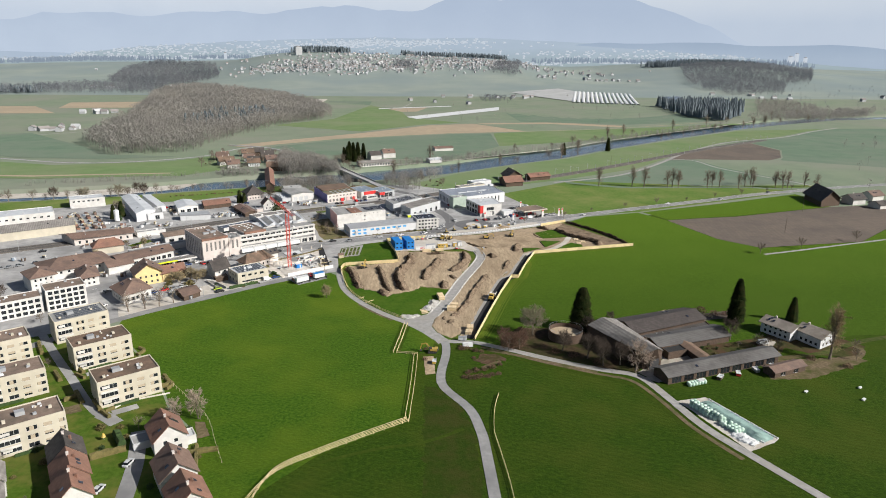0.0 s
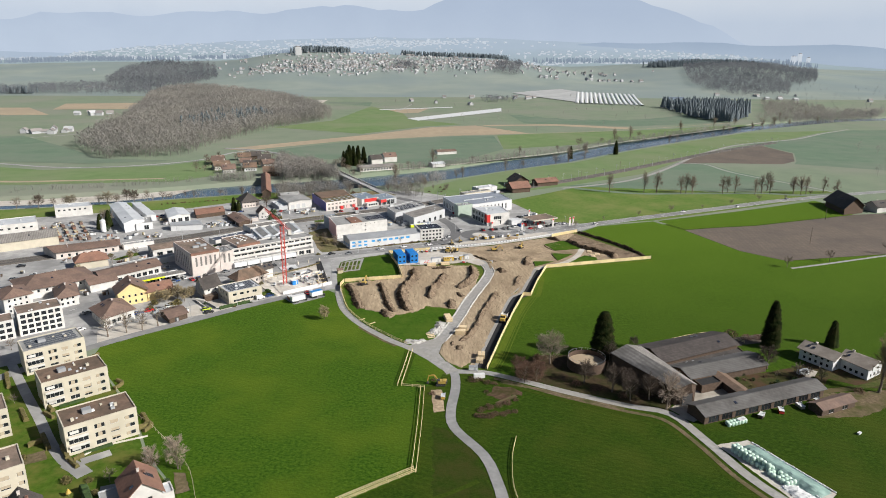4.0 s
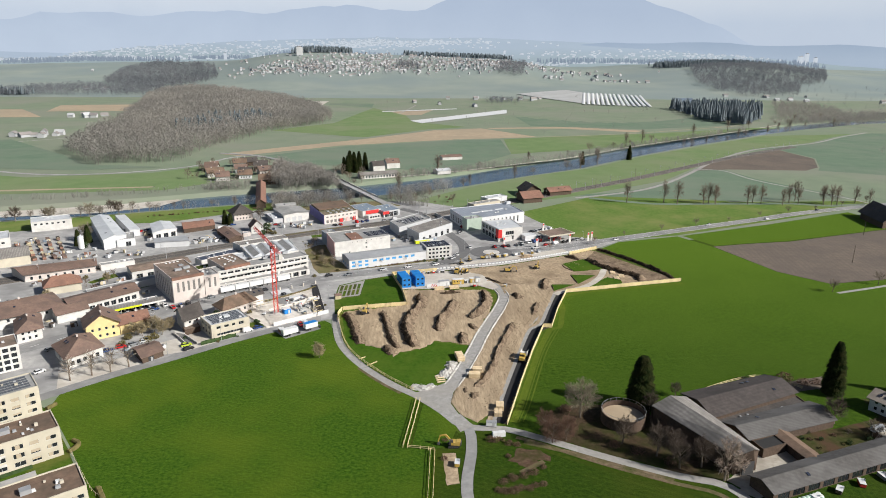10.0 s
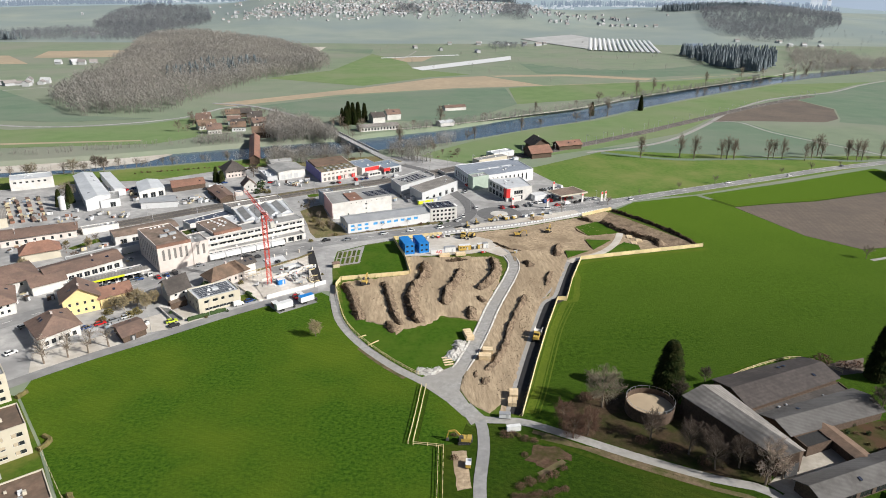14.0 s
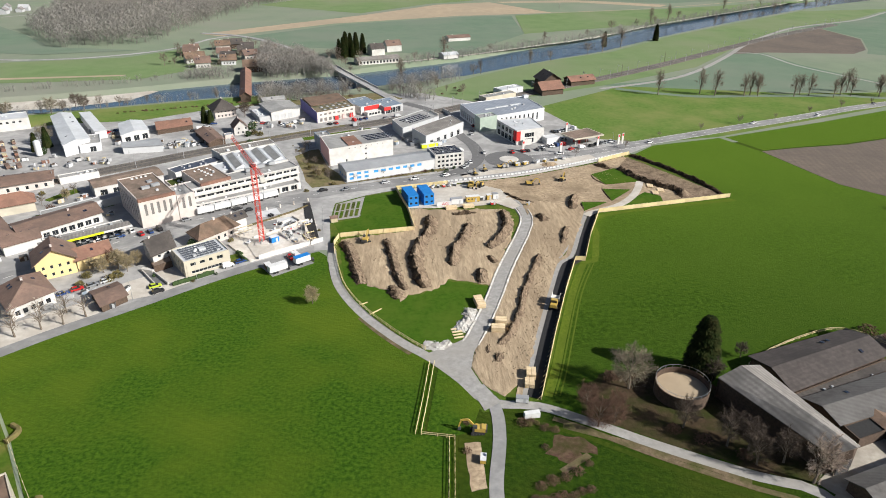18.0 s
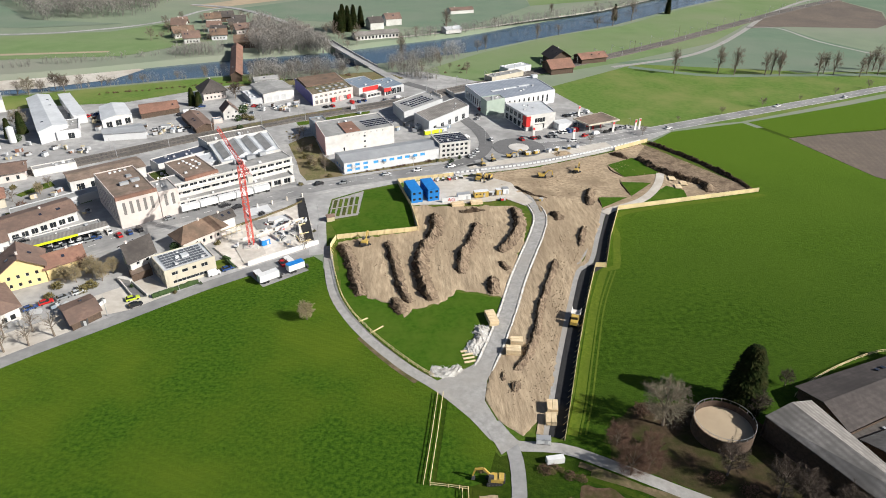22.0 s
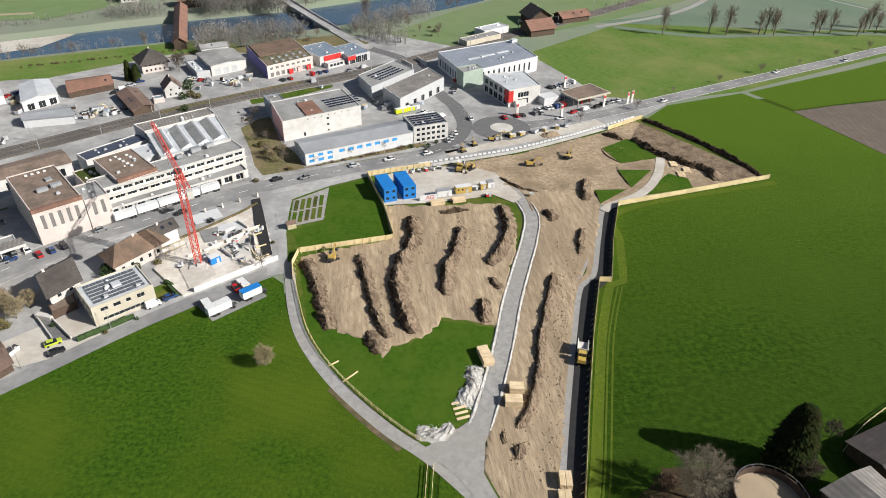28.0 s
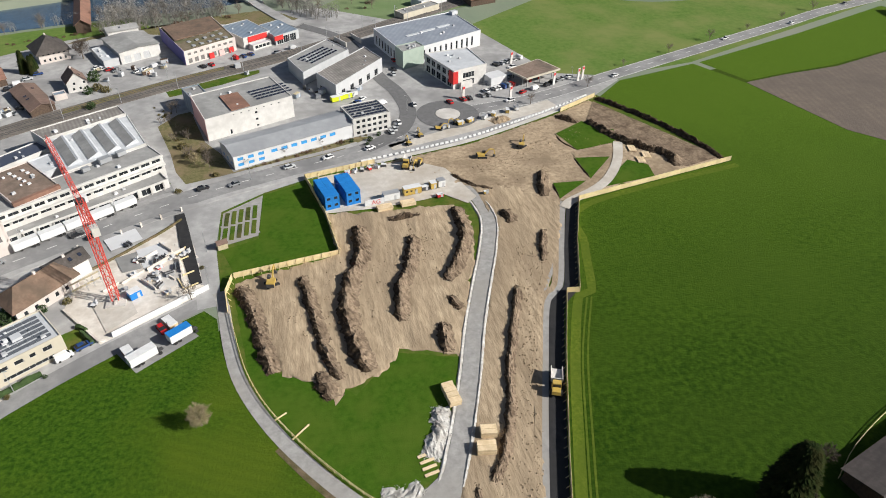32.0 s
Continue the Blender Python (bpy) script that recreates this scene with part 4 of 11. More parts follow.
patch("site_ground", [(-22.3, 342.7), (-13, 345.8), (7.3, 350.3), (5.6, 372.8), (22.5, 371.5), (40.8, 370.8), (48.4, 369.9), (51.2, 360.7), (48, 341.9), (42.8, 330.1), (37.6, 314.3), (33, 302.8), (24, 306.8), (18.6, 307.5),
                      (13.1, 300.9), (6.1, 298.6), (0.7, 294.5), (-1.2, 299.6), (-10.6, 305.2), (-15.3, 326.5)], 0.07, SOIL_R, "stripped brown subsoil between earth banks", "ground", cut=1.1, rough=0.20, ragged=1.3, grain=82)
patch("site_ground", [(57.5, 380), (58.8, 354.2), (50.5, 332.1), (41.2, 308.8), (34.8, 291.6), (28.6, 277), (23.2, 264.3), (20.9, 256), (23.4, 247.6), (28.6, 242), (36.7, 250.7), (40.8, 262), (46.1, 278.3), (52.7, 297.9), (60.2, 316.6), (70, 332.7), (79.5, 351.6),
                      (82.9, 364.5), (77.9, 375.4), (66, 380)], 0.075, SOIL_R, "stripped brown subsoil beside the haul road", "ground", cut=1.1, rough=0.14, seed=5, ragged=0.18, grain=66)
patch("site_ground", [(48.1, 386.8), (25.7, 397.2), (25, 401.1), (40.3, 405.2), (64.9, 411), (106.5, 428.9), (126.4, 440), (140, 415), (152.3, 387.1), (155.3, 380), (131.2, 374.2), (110.1, 372), (93.5, 366), (83.3, 365), (66, 379.6), (57.4, 379)], 0.065, SOIL,
      "churned brown earth of the building site", "ground", cut=1.3, rough=0.14, seed=9, ragged=0.5, grain=24)
patch("site_yard", [(4.9, 396.4), (26.2, 401), (39.9, 402), (50.8, 394.3), (52.8, 388), (57, 373.7), (53, 370.1), (46.2, 377.1), (39.5, 375), (22.7, 373), (5.6, 373.1)], 0.27, GRAVEL_Y, "pale gravel yard in front of the site cabins", "ground")
patch("site_lawn", [(-23.3, 341.6), (-17.8, 326.8), (-12.8, 306.6), (-1, 302.8), (5.9, 295.5), (17.7, 307.1), (32.9, 302.3), (28.6, 290.4), (21.9, 281.6), (17.3, 270.9), (14, 269), (7.2, 267.2), (0.1, 274.9), (-10, 286.8), (-18.8, 307.4)], 0.06, LAWN_B, "bright green grass left inside the site", "lawn", ragged=0.3)
patch("site_lawn", [(-14.2, 388.6), (-0.1, 394.3), (5.2, 372), (6.7, 352), (-22.6, 347), (-26.8, 359.6), (-15.8, 363.5)], 0.08, LAWN_B, "bright green lawn behind the board fence", "lawn")
patch("site_lawn", [(100.7, 412.3), (115.2, 420.8), (125.4, 411.1), (121, 400.9), (104, 397.7)], 0.34, LAWN_B, "green island of grass in the bare earth", "lawn")
patch("site_lawn", [(100.7, 392.2), (114.2, 390.6), (100.6, 377)], 0.34, LAWN_B, "small green triangle of grass", "lawn")
patch("site_lawn", [(86, 376.6), (98.4, 375.9), (84.6, 366.3)], 0.34, LAWN_B, "small green triangle of grass", "lawn")
patch("site_lawn", [(119.8, 387.1), (125.8, 382.1), (124.3, 374.1), (101.3, 370.4), (112.1, 380.1)], 0.34, LAWN_B, "green grass behind the board fence", "lawn")
patch("allotment", [(-26.9, 379.9), (-14.2, 388.6), (-15.9, 365.3), (-27.5, 361.4)], 0.09, GRAVEL, "allotment garden with paths and narrow beds", "garden")
ribbon("site_path", [(84, 361), (87, 364), (100.3, 370.6), (109, 378.2), (116.6, 388.9), (122.2, 400.8)], 3.6, 0.40, GRAVEL_Y, "pale curved path of rolled sand")
ribbon("site_path", [(101, 394.6), (110, 395.3), (119, 395.5)], 3.0, 0.39, SOIL, "pale bare path through the grass")
patch("soil_triangle", [(128, 438), (153, 389), (154.5, 382), (139, 378), (136.5, 390), (126, 402), (118, 422)], 0.33, BANK_B, "freshly turned grey-brown soil inside the hedge", "ground")


def windrow(name, pts, width, height, label, seed, m=None, back=None, clods=True, category="earth bank", group="earth banks"):
    """A long heap of dumped earth: a steep face on one side, its shade painted into the default topsoil, a long sloping
    back, loose clods along the foot.
    """
    line = smooth_line(pts, 0.7)
    nor = sides(line)
    rnd = random.Random(seed)
    root = thing(name, label, category, line[0].x, line[0].y, 0, group=group)
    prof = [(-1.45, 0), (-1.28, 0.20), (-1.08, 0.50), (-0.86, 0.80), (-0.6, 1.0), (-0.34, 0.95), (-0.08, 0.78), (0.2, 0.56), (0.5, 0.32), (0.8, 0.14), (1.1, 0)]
    n, split, rows_ = len(prof), 4, []
    big = 1.0 if clods else 0.35
    for i, (p, q) in enumerate(zip(line, nor)):
        e = min(1, (i + 1) / 7, (len(line) - i) / 7) * (1.05 + 0.45 * big * noise.noise(Vector((p.x * 0.22 + seed, p.y * 0.22, 0))))
        sway = 0.35 * big * noise.noise(Vector((p.x * 0.35, p.y * 0.35, seed + 7)))
        one = []
        for u, h in prof:
            k = 1 + (0.34 if u < -0.6 else 0.16) * big * noise.noise(Vector((p.x * 0.8 + u * 3, p.y * 0.8, seed)))
            w = p - line[0] + q * ((u + sway) * width * 0.5 * (0.75 + 0.25 * e) * k)
            at = Vector((w.x * 1.1, w.y * 1.1, seed + 2))
            lump = 1 + big * (0.30 * noise.noise(at) + 0.34 * noise.noise(at * 2.3))
            one.append((w.x, w.y, max(0.02, 0.02 + h * height * e * lump + (0 if h == 0 else big * rnd.uniform(-0.16, 0.2)))))
        rows_.append(one)
    for nm, a, b, mm, lb in (("face", 0, split, m or SHADED_TOPSOIL, "steep dark face"), ("back_slope", split, n - 1, back or m or BANK_B, "sloping back")):
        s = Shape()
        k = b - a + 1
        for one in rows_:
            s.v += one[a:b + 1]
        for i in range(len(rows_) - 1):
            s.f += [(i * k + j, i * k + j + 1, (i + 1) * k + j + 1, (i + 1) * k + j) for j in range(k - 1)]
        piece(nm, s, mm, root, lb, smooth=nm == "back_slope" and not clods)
    if clods:
        for nm, spots, count, mm, lb in (("loose_earth", (0, 0, 1, 1, 2, 2, 3), 7, m or SHADED_TOPSOIL, "loose dark lumps of earth"), ("crest_soil", (2, 3, 4, 4, 5, 5, 6, 7, 8, 9, 10, 10), 9, back or m or CLODS, "pale dry clods on the crest")):
            s = Shape()
            for i in range(0, len(rows_)):
                for k in range(count):
                    x, y, z = rows_[i][rnd.choice(spots)]
                    r = rnd.uniform(0.05, 0.16) * rnd.choice((1, 1, 1.7))
                    c = (x + rnd.uniform(-0.35, 0.35), y + rnd.uniform(-0.4, 0.4), z + r * 0.1)
                    s.add([(c[0] + r * rnd.uniform(0.6, 1.2), c[1], c[2]), (c[0], c[1] + r * rnd.uniform(0.6, 1.2), c[2] - r * 0.3), (c[0] - r * rnd.uniform(0.6, 1.2), c[1], c[2]), (c[0], c[1] - r * rnd.uniform(0.6, 1.2), c[2]), (c[0], c[1], c[2] + r * 0.9)],
                          [(0, 1, 4), (1, 2, 4), (2, 3, 4), (3, 0, 4)])
            o = piece(nm, s, mm, root, lb)
            o["kind"] = "stuff"
    return root


CLODS = mat("dry_clods", (0.085, 0.062, 0.043), (0.30, 0.23, 0.165), 1.4, (0.17, 0.128, 0.09), 0.3, 0.97, spec=0.05, lo=0.35, hi=0.65)
BANKS = [
    ([(-20.7, 341.3), (-17, 330.7), (-14.8, 318.7), (-12.1, 306.5)], 5.0, 1.5),
    ([(-3.4, 342.4), (-1.1, 327.3), (0.7, 311.7), (3.4, 301)], 4.2, 1.5),
    ([(-1.7, 304.7), (1.0, 295.5)], 5.5, 1.6),
    ([(16.1, 363.9), (15, 349.4), (10, 335.9), (8, 323.5), (9, 310.7), (11.2, 302.4)], 6.0, 2.1),
    ([(32.1, 355.7), (28.3, 341.2), (23.7, 329.8), (21.8, 317.8)], 5.0, 1.8),
    ([(48.6, 368.7), (47.9, 352), (42.4, 339.4), (37.2, 331.5)], 5.0, 1.9),
    ([(36, 326), (38.5, 319.6)], 4.5, 1.4),
    ([(32.2, 315.1), (31, 304.3)], 5.0, 1.9),
    ([(56.4, 325.5), (51, 312.6), (45.5, 298.8), (40.2, 282.8), (35.8, 272.5), (30.9, 266)], 2.9, 1.2),
    ([(73.1, 350.6), (67.3, 334.6)], 2.8, 1.1),
    ([(86, 385.5), (83, 378), (80.5, 368.9)], 4.6, 1.7),
    ([(64.6, 364), (65, 356.2)], 5.5, 1.7),
    ([(107, 428.4), (113.8, 420.6)], 5.0, 1.6),
    ([(118.9, 421.4), (122.6, 409.6), (126.7, 401.3), (131.5, 395.7), (138.4, 387.4), (136.8, 379)], 6.0, 1.9),
    ([(25, 366.5), (36, 367.5)], 4.0, 1.3),
    ([(30.9, 262), (29.5, 257.5)], 4.0, 1.4),
    ([(28, 266.5), (27, 262)], 2.5, 0.8),
]
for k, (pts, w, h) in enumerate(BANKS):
    windrow("earth_bank", pts, w * 0.82, h * 1.08, "long lumpy bank of dumped topsoil with a shade-darkened face", 3 + k)
for pts in ([(104.2, 397.2), (100.4, 405), (100.2, 412.6)], [(100.4, 376.6), (100.2, 384), (100.2, 392.6)], [(84.4, 365.8), (85, 371), (85.6, 377)]):
    windrow("turf_edge", pts, 0.9, 0.5, "cut dark edge of the turf", 71, None, SHADED_TOPSOIL, False, "earth edge", "turf edges")
windrow("hedge_bank", [(131, 441.5), (144.3, 419), (153.5, 396), (156.5, 381)], 2.6, 1.5, "narrow dark bank along the site's edge", 41, None, SHADED_TOPSOIL)
windrow("stone_heap", [(24.5, 288), (23.6, 281), (19.4, 274.5)], 4.0, 0.9, "heap of pale grey stone rubble and sheeting", 50, STONE, None, True, "rubble", "stone heaps")
windrow("stone_heap", [(7.5, 268.2), (12, 267.4), (16, 268.8)], 4.0, 1.0, "heap of pale stones beside the fork", 51, STONE, None, True, "rubble", "stone heaps")
for _p, _wd in ((SITE[2:], 2.6),):
    _l = smooth_line(_p, 4)
    _n = sides(_l)
    for sgn in (-1, 1):
        windrow("gravel_edge", [tuple(a + b * (sgn * _wd)) for a, b in zip(_l[1:-4], _n[1:-4])], 0.9, 0.35, "low pale gravel edge of the haul road", 60 + sgn, STONE, None, False, "gravel edge", "gravel edges")


def clod_field(corners, count, seed, label):
    """Loose clods strewn over bare soil in ragged rows left by the machines."""
    rnd = random.Random(seed)
    vs, fs = [], []
    (x0, y0), (x1, y1), half = corners
    ax = Vector((x1 - x0, y1 - y0))
    nx = Vector((-ax.y, ax.x)).normalized()
    rows_at = [rnd.uniform(-half, half) for _ in range(9)]
    for _ in range(count):
        u = rnd.random()
        w = rnd.choice(rows_at) + rnd.gauss(0, 0.45) + 0.8 * math.sin(u * 7 + seed) if rnd.random() < 0.7 else rnd.uniform(-half, half)
        p = Vector((x0, y0)) + ax * u + nx * w
        r = rnd.choice((0.14, 0.18, 0.22, 0.34)) * rnd.uniform(0.7, 1.3)
        k, a0 = len(vs), rnd.uniform(0, 6.28)
        for j in range(5):
            q = r * rnd.uniform(0.7, 1.25)
            vs.append((p.x + q * math.cos(a0 + j * 1.257), p.y + q * math.sin(a0 + j * 1.257), 0.05))
        vs.append((p.x + rnd.uniform(-0.3, 0.3) * r, p.y + rnd.uniform(-0.3, 0.3) * r, 0.14 + r * rnd.uniform(0.7, 1.3)))
        fs += [(k + j, k + (j + 1) % 5, k + 5) for j in range(5)]
    me = bpy.data.meshes.new("soil_clods")
    me.from_pydata(vs, [], fs)
    me.materials.append(SOIL)
    tagged(new("soil_clods", me), label, "soil clods", kind="stuff")


clod_field(((-8, 322), (38, 352), 12), 1100, 3, "loose brown clods strewn over stripped soil")
clod_field(((30.5, 252), (68, 350), 4.5), 1300, 4, "loose brown clods beside the haul road")
clod_field(((64, 386), (112, 408), 9), 900, 5, "loose brown clods round the excavators")

# ---- buildings ----
_win = {}


def window_mesh(w, h, glass=None, frame=None):
    """A frame of four bars and a middle bar, and its pane, shared by alike windows."""
    key = (round(w, 2), round(h, 2), (glass or GLASS).name, (frame or FRAME).name)
    if key not in _win:
        f = Shape()
        b = 0.07 if w < 3 else 0.09
        f.box((0, 0, b / 2), (w, 0.08, b)).box((0, 0, h - b / 2), (w, 0.08, b))
        for x in (-w / 2 + b / 2, w / 2 - b / 2):
            f.box((x, 0, h / 2), (b, 0.08, h - 2 * b))
        for k in range(1, max(1, round(w / 1.4))):
            f.box((-w / 2 + w * k / max(1, round(w / 1.4)), 0, h / 2), (b * 0.8, 0.07, h - 2 * b))
        p = Shape().box((0, 0.02, h / 2), (w - 2 * b, 0.02, h - 2 * b))
        _win[key] = (f.mesh("window_frame", frame or FRAME), p.mesh("pane", glass or GLASS))
    return _win[key]


def facade(s, p0, p1, z0, z1, wins, depth=0.22):
    """A wall from p0 to p1 with real openings and their reveals."""
    a, b = Vector(p0), Vector(p1)
    L = (b - a).length
    d = (b - a) / L
    inn = Vector((-d.y, d.x))
    xs = sorted({0.0, L, *[w[0] for w in wins], *[w[1] for w in wins]})
    zs = sorted({z0, z1, *[w[2] for w in wins], *[w[3] for w in wins]})

    def at(x, z, k=0.0):
        q = a + d * x + inn * k
        return (q.x, q.y, z)

    for i in range(len(xs) - 1):
        for j in range(len(zs) - 1):
            cx, cz = (xs[i] + xs[i + 1]) / 2, (zs[j] + zs[j + 1]) / 2
            if any(w[0] < cx < w[1] and w[2] < cz < w[3] for w in wins):
                continue
            s.add([at(xs[i], zs[j]), at(xs[i + 1], zs[j]), at(xs[i + 1], zs[j + 1]), at(xs[i], zs[j + 1])], [(0, 1, 2, 3)])
    for x0, x1, za, zb in wins:
        o = [at(x0, za), at(x1, za), at(x1, zb), at(x0, zb)]
        k = [at(x0, za, depth), at(x1, za, depth), at(x1, zb, depth), at(x0, zb, depth)]
        s.add(o + k, [(0, 4, 5, 1), (1, 5, 6, 2), (2, 6, 7, 3), (3, 7, 4, 0), (4, 7, 6, 5)])


def row(L, n, w, z, h, m0=1.0, m1=None):
    """n windows of width w spread over a wall of length L, from the sill height z."""
    m1 = m0 if m1 is None else m1
    span = L - m0 - m1
    return [(m0 + span * (k + 0.5) / n - w / 2, m0 + span * (k + 0.5) / n + w / 2, z, z + h) for k in range(n)]


def building(name, label, category, pts, h, wall, roof="flat", roof_mat=None, rh=2.5, over=0.4, wins=(), glass=None, frame=None, ridge=None,
             parapet=0.35, base=0.0, group=""):
    """pts: corners counter-clockwise, the first two along the front; wins: {edge: [openings]}; roof flat, gable, hip or shed."""
    cx, cy = sum(p[0] for p in pts) / len(pts), sum(p[1] for p in pts) / len(pts)
    root = thing(name, label, category, cx, cy, base, group=group)
    q = [(x - cx, y - cy) for x, y in pts]
    n = len(q)
    wins, ma = dict(wins), None
    s = Shape()
    for i in range(n):
        facade(s, q[i], q[(i + 1) % n], 0.0, h, wins.get(i, []))
    if roof == "flat":
        ins = inset(q, 0.3)
        s.add([(x, y, h) for x, y in q] + [(x, y, h) for x, y in ins] + [(x, y, h - parapet) for x, y in ins],
              [(i, (i + 1) % n, n + (i + 1) % n, n + i) for i in range(n)] + [(n + i, n + (i + 1) % n, 2 * n + (i + 1) % n, 2 * n + i) for i in range(n)])
        piece("wall", s, wall, root)
        piece("roof", Shape().add([(x, y, h - parapet + 0.01) for x, y in ins], [tuple(range(n))]), roof_mat or BROWN_F, root)
    else:
        o = inset(q, -over)
        if ridge is None:
            ridge = 0 if (Vector(q[1]) - Vector(q[0])).length >= (Vector(q[2]) - Vector(q[1])).length else 1
        e = [o[(ridge + k) % 4] for k in range(4)]
        ei = [q[(ridge + k) % 4] for k in range(4)]
        ma, mb = (Vector(e[3]) + Vector(e[0])) / 2, (Vector(e[1]) + Vector(e[2])) / 2
        d = (mb - ma).normalized()
        half = (Vector(e[3]) - Vector(e[0])).length / 2
        if roof == "hip":
            ma, mb = ma + d * half * 0.8, mb - d * half * 0.8
        if roof == "shed":
            lo, hi = h, h + rh
            t, z = 0.22, [lo, lo, hi, hi]
            r = Shape().add([(x, y, k) for (x, y), k in zip(e, z)] + [(x, y, k + t) for (x, y), k in zip(e, z)],
                            [(0, 3, 2, 1), (4, 5, 6, 7), (0, 1, 5, 4), (1, 2, 6, 5), (2, 3, 7, 6), (3, 0, 4, 7)])
            s.add([(*ei[1], h), (*ei[2], h), (*ei[2], hi)], [(0, 1, 2)]).add([(*ei[3], h), (*ei[0], h), (*ei[3], hi)], [(0, 1, 2)])
            s.add([(*ei[2], h), (*ei[3], h), (*ei[3], hi), (*ei[2], hi)], [(0, 1, 2, 3)])
        else:
            drop = rh * over / max(half, 0.1)
            t = 0.25
            base_v = [(*e[0], h - drop), (*e[1], h - drop), (*e[2], h - drop), (*e[3], h - drop), (*ma, h + rh), (*mb, h + rh)]
            r = Shape().add(base_v + [(x, y, z + t) for x, y, z in base_v],
                            [(6, 7, 11, 10), (8, 9, 10, 11), (7, 8, 11), (9, 6, 10), (1, 0, 4, 5), (3, 2, 5, 4), (0, 1, 7, 6), (1, 2, 8, 7), (2, 3, 9, 8), (3, 0, 6, 9)]
                            if roof == "hip" else
                            [(6, 7, 11, 10), (8, 9, 10, 11), (1, 0, 4, 5), (3, 2, 5, 4), (0, 1, 7, 6), (2, 3, 9, 8), (1, 5, 11, 7), (5, 2, 8, 11), (3, 4, 10, 9), (4, 0, 6, 10)])
            if roof == "gable":
                for u, w in ((3, 0), (1, 2)):
                    m = (Vector(ei[u]) + Vector(ei[w])) / 2
                    s.add([(*ei[u], h), (*ei[w], h), (*m, h + rh)], [(0, 1, 2)])
        piece("wall", s, wall, root)
        piece("roof", r, roof_mat or BROWN_T, root)
    dice = random.Random(int(cx * 31 + cy * 17))
    if roof == "flat" and length(q) * length(q, 1) > 70:
        u, w = Vector(ins[1]) - Vector(ins[0]), Vector(ins[-1]) - Vector(ins[0])
        yaw = math.degrees(math.atan2(u.y, u.x))
        for k in range(dice.randint(3, 6)):
            p = Vector(ins[0]) + u * dice.uniform(0.12, 0.88) + w * dice.uniform(0.15, 0.85)
            d = dice.uniform(0.5, 1.3)
            piece("roof_vent", Shape().box((0, 0, d * 0.3), (d, d * dice.uniform(0.6, 1.2), d * 0.6), taper=0.85), dice.choice((METAL_R, GREYW, PLASTW)), root, m=pose(p.x, p.y, h - parapet + 0.01, 0, 0, yaw))
    if roof in ("gable", "hip") and rh >= 1.4 and ma is not None:
        p = ma.lerp(mb, dice.uniform(0.2, 0.8))
        yaw = math.degrees(math.atan2(d.y, d.x))
        if category in ("house", "inn", "shop", "station"):
            piece("chimney", Shape().box((0, 0, 0.2), (0.7, 0.6, 1.9)).box((0, 0, 1.2), (0.85, 0.75, 0.12)), PINKW, root, m=pose(p.x, p.y, h + rh - 0.3, 0, 0, yaw))
        side = Vector((-d.y, d.x))
        tilt = math.degrees(math.atan2(rh, half))
        for k in range(dice.randint(1, 3)):
            g = dice.choice((-1, 1))
            p = ma.lerp(mb, dice.uniform(0.15, 0.85)) + side * (g * half * 0.45)
            piece("skylight", Shape().box((0, 0, 0), (0.9, 1.2, 0.12)), SOLAR, root, m=pose(p.x, p.y, h + rh * 0.55 + 0.30, -tilt * g, 0, yaw))
    for i, ws in wins.items():
        a, b = Vector(q[i]), Vector(q[(i + 1) % n])
        d = (b - a).normalized()
        inn = Vector((-d.y, d.x))
        yaw = math.degrees(math.atan2(d.y, d.x))
        for w in ws:
            f, p = window_mesh(w[1] - w[0], w[3] - w[2], glass, frame)
            c = a + d * ((w[0] + w[1]) / 2) + inn * 0.14
            ob = piece("window", f, None, root, m=pose(c.x, c.y, w[2], 0, 0, yaw))
            piece("pane", p, None, ob)
    return root


def quad(fl, fr, depth):
    """Four corners from the front edge and the depth behind it."""
    a, b = Vector(fl), Vector(fr)
    d = (b - a).normalized()
    k = Vector((-d.y, d.x)) * depth
    return [tuple(a), tuple(b), tuple(b + k), tuple(a + k)]


def length(pts, i=0):
    return (Vector(pts[(i + 1) % len(pts)]) - Vector(pts[i])).length


def on_roof(root, name, spec, material, label=""):
    """Boxes on a roof, one part each: centre x, y (world), z of the foot, size, yaw."""
    for x, y, z, sx, sy, sz, yaw in spec:
        piece(name, Shape().box((0, 0, sz / 2), (sx, sy, sz)), material, root, label, pose(x - root.location.x, y - root.location.y, z, 0, 0, yaw))


def solar_rows(root, c, yaw, nx, ny, dx, dy, z, size=(1.6, 1.0), tilt=10, m=None):
    me = Shape().box((0, 0, 0), (size[0], size[1], 0.05)).mesh("solar_panel", m or SOLAR)
    for i in range(nx):
        for j in range(ny):
            u, v = (i - (nx - 1) / 2) * dx, (j - (ny - 1) / 2) * dy
            a = radians(yaw)
            piece("solar_panel", me, None, root, m=pose(c[0] - root.location.x + u * math.cos(a) - v * math.sin(a), c[1] - root.location.y + u * math.sin(a) + v * math.cos(a), z + 0.2, tilt, 0, yaw))


# -- office block with tall windows --
P = [(-105.1, 357.9), (-92.6, 366.6), (-109.6, 391.4), (-122.1, 382.7)]
office = building("office_building", "pale pink-rendered office block with tall narrow windows and flat brown roof", "office building", P, 12.8, PINKW, "flat", BROWN_F,
                  wins={0: row(length(P), 5, 1.2, 5.2, 5.2, 1.2), 3: row(length(P, 3), 9, 1.3, 2.0, 8.4, 1.5), 1: row(length(P, 1), 3, 1.3, 5.0, 5.0, 4)}, glass=WIN_G)
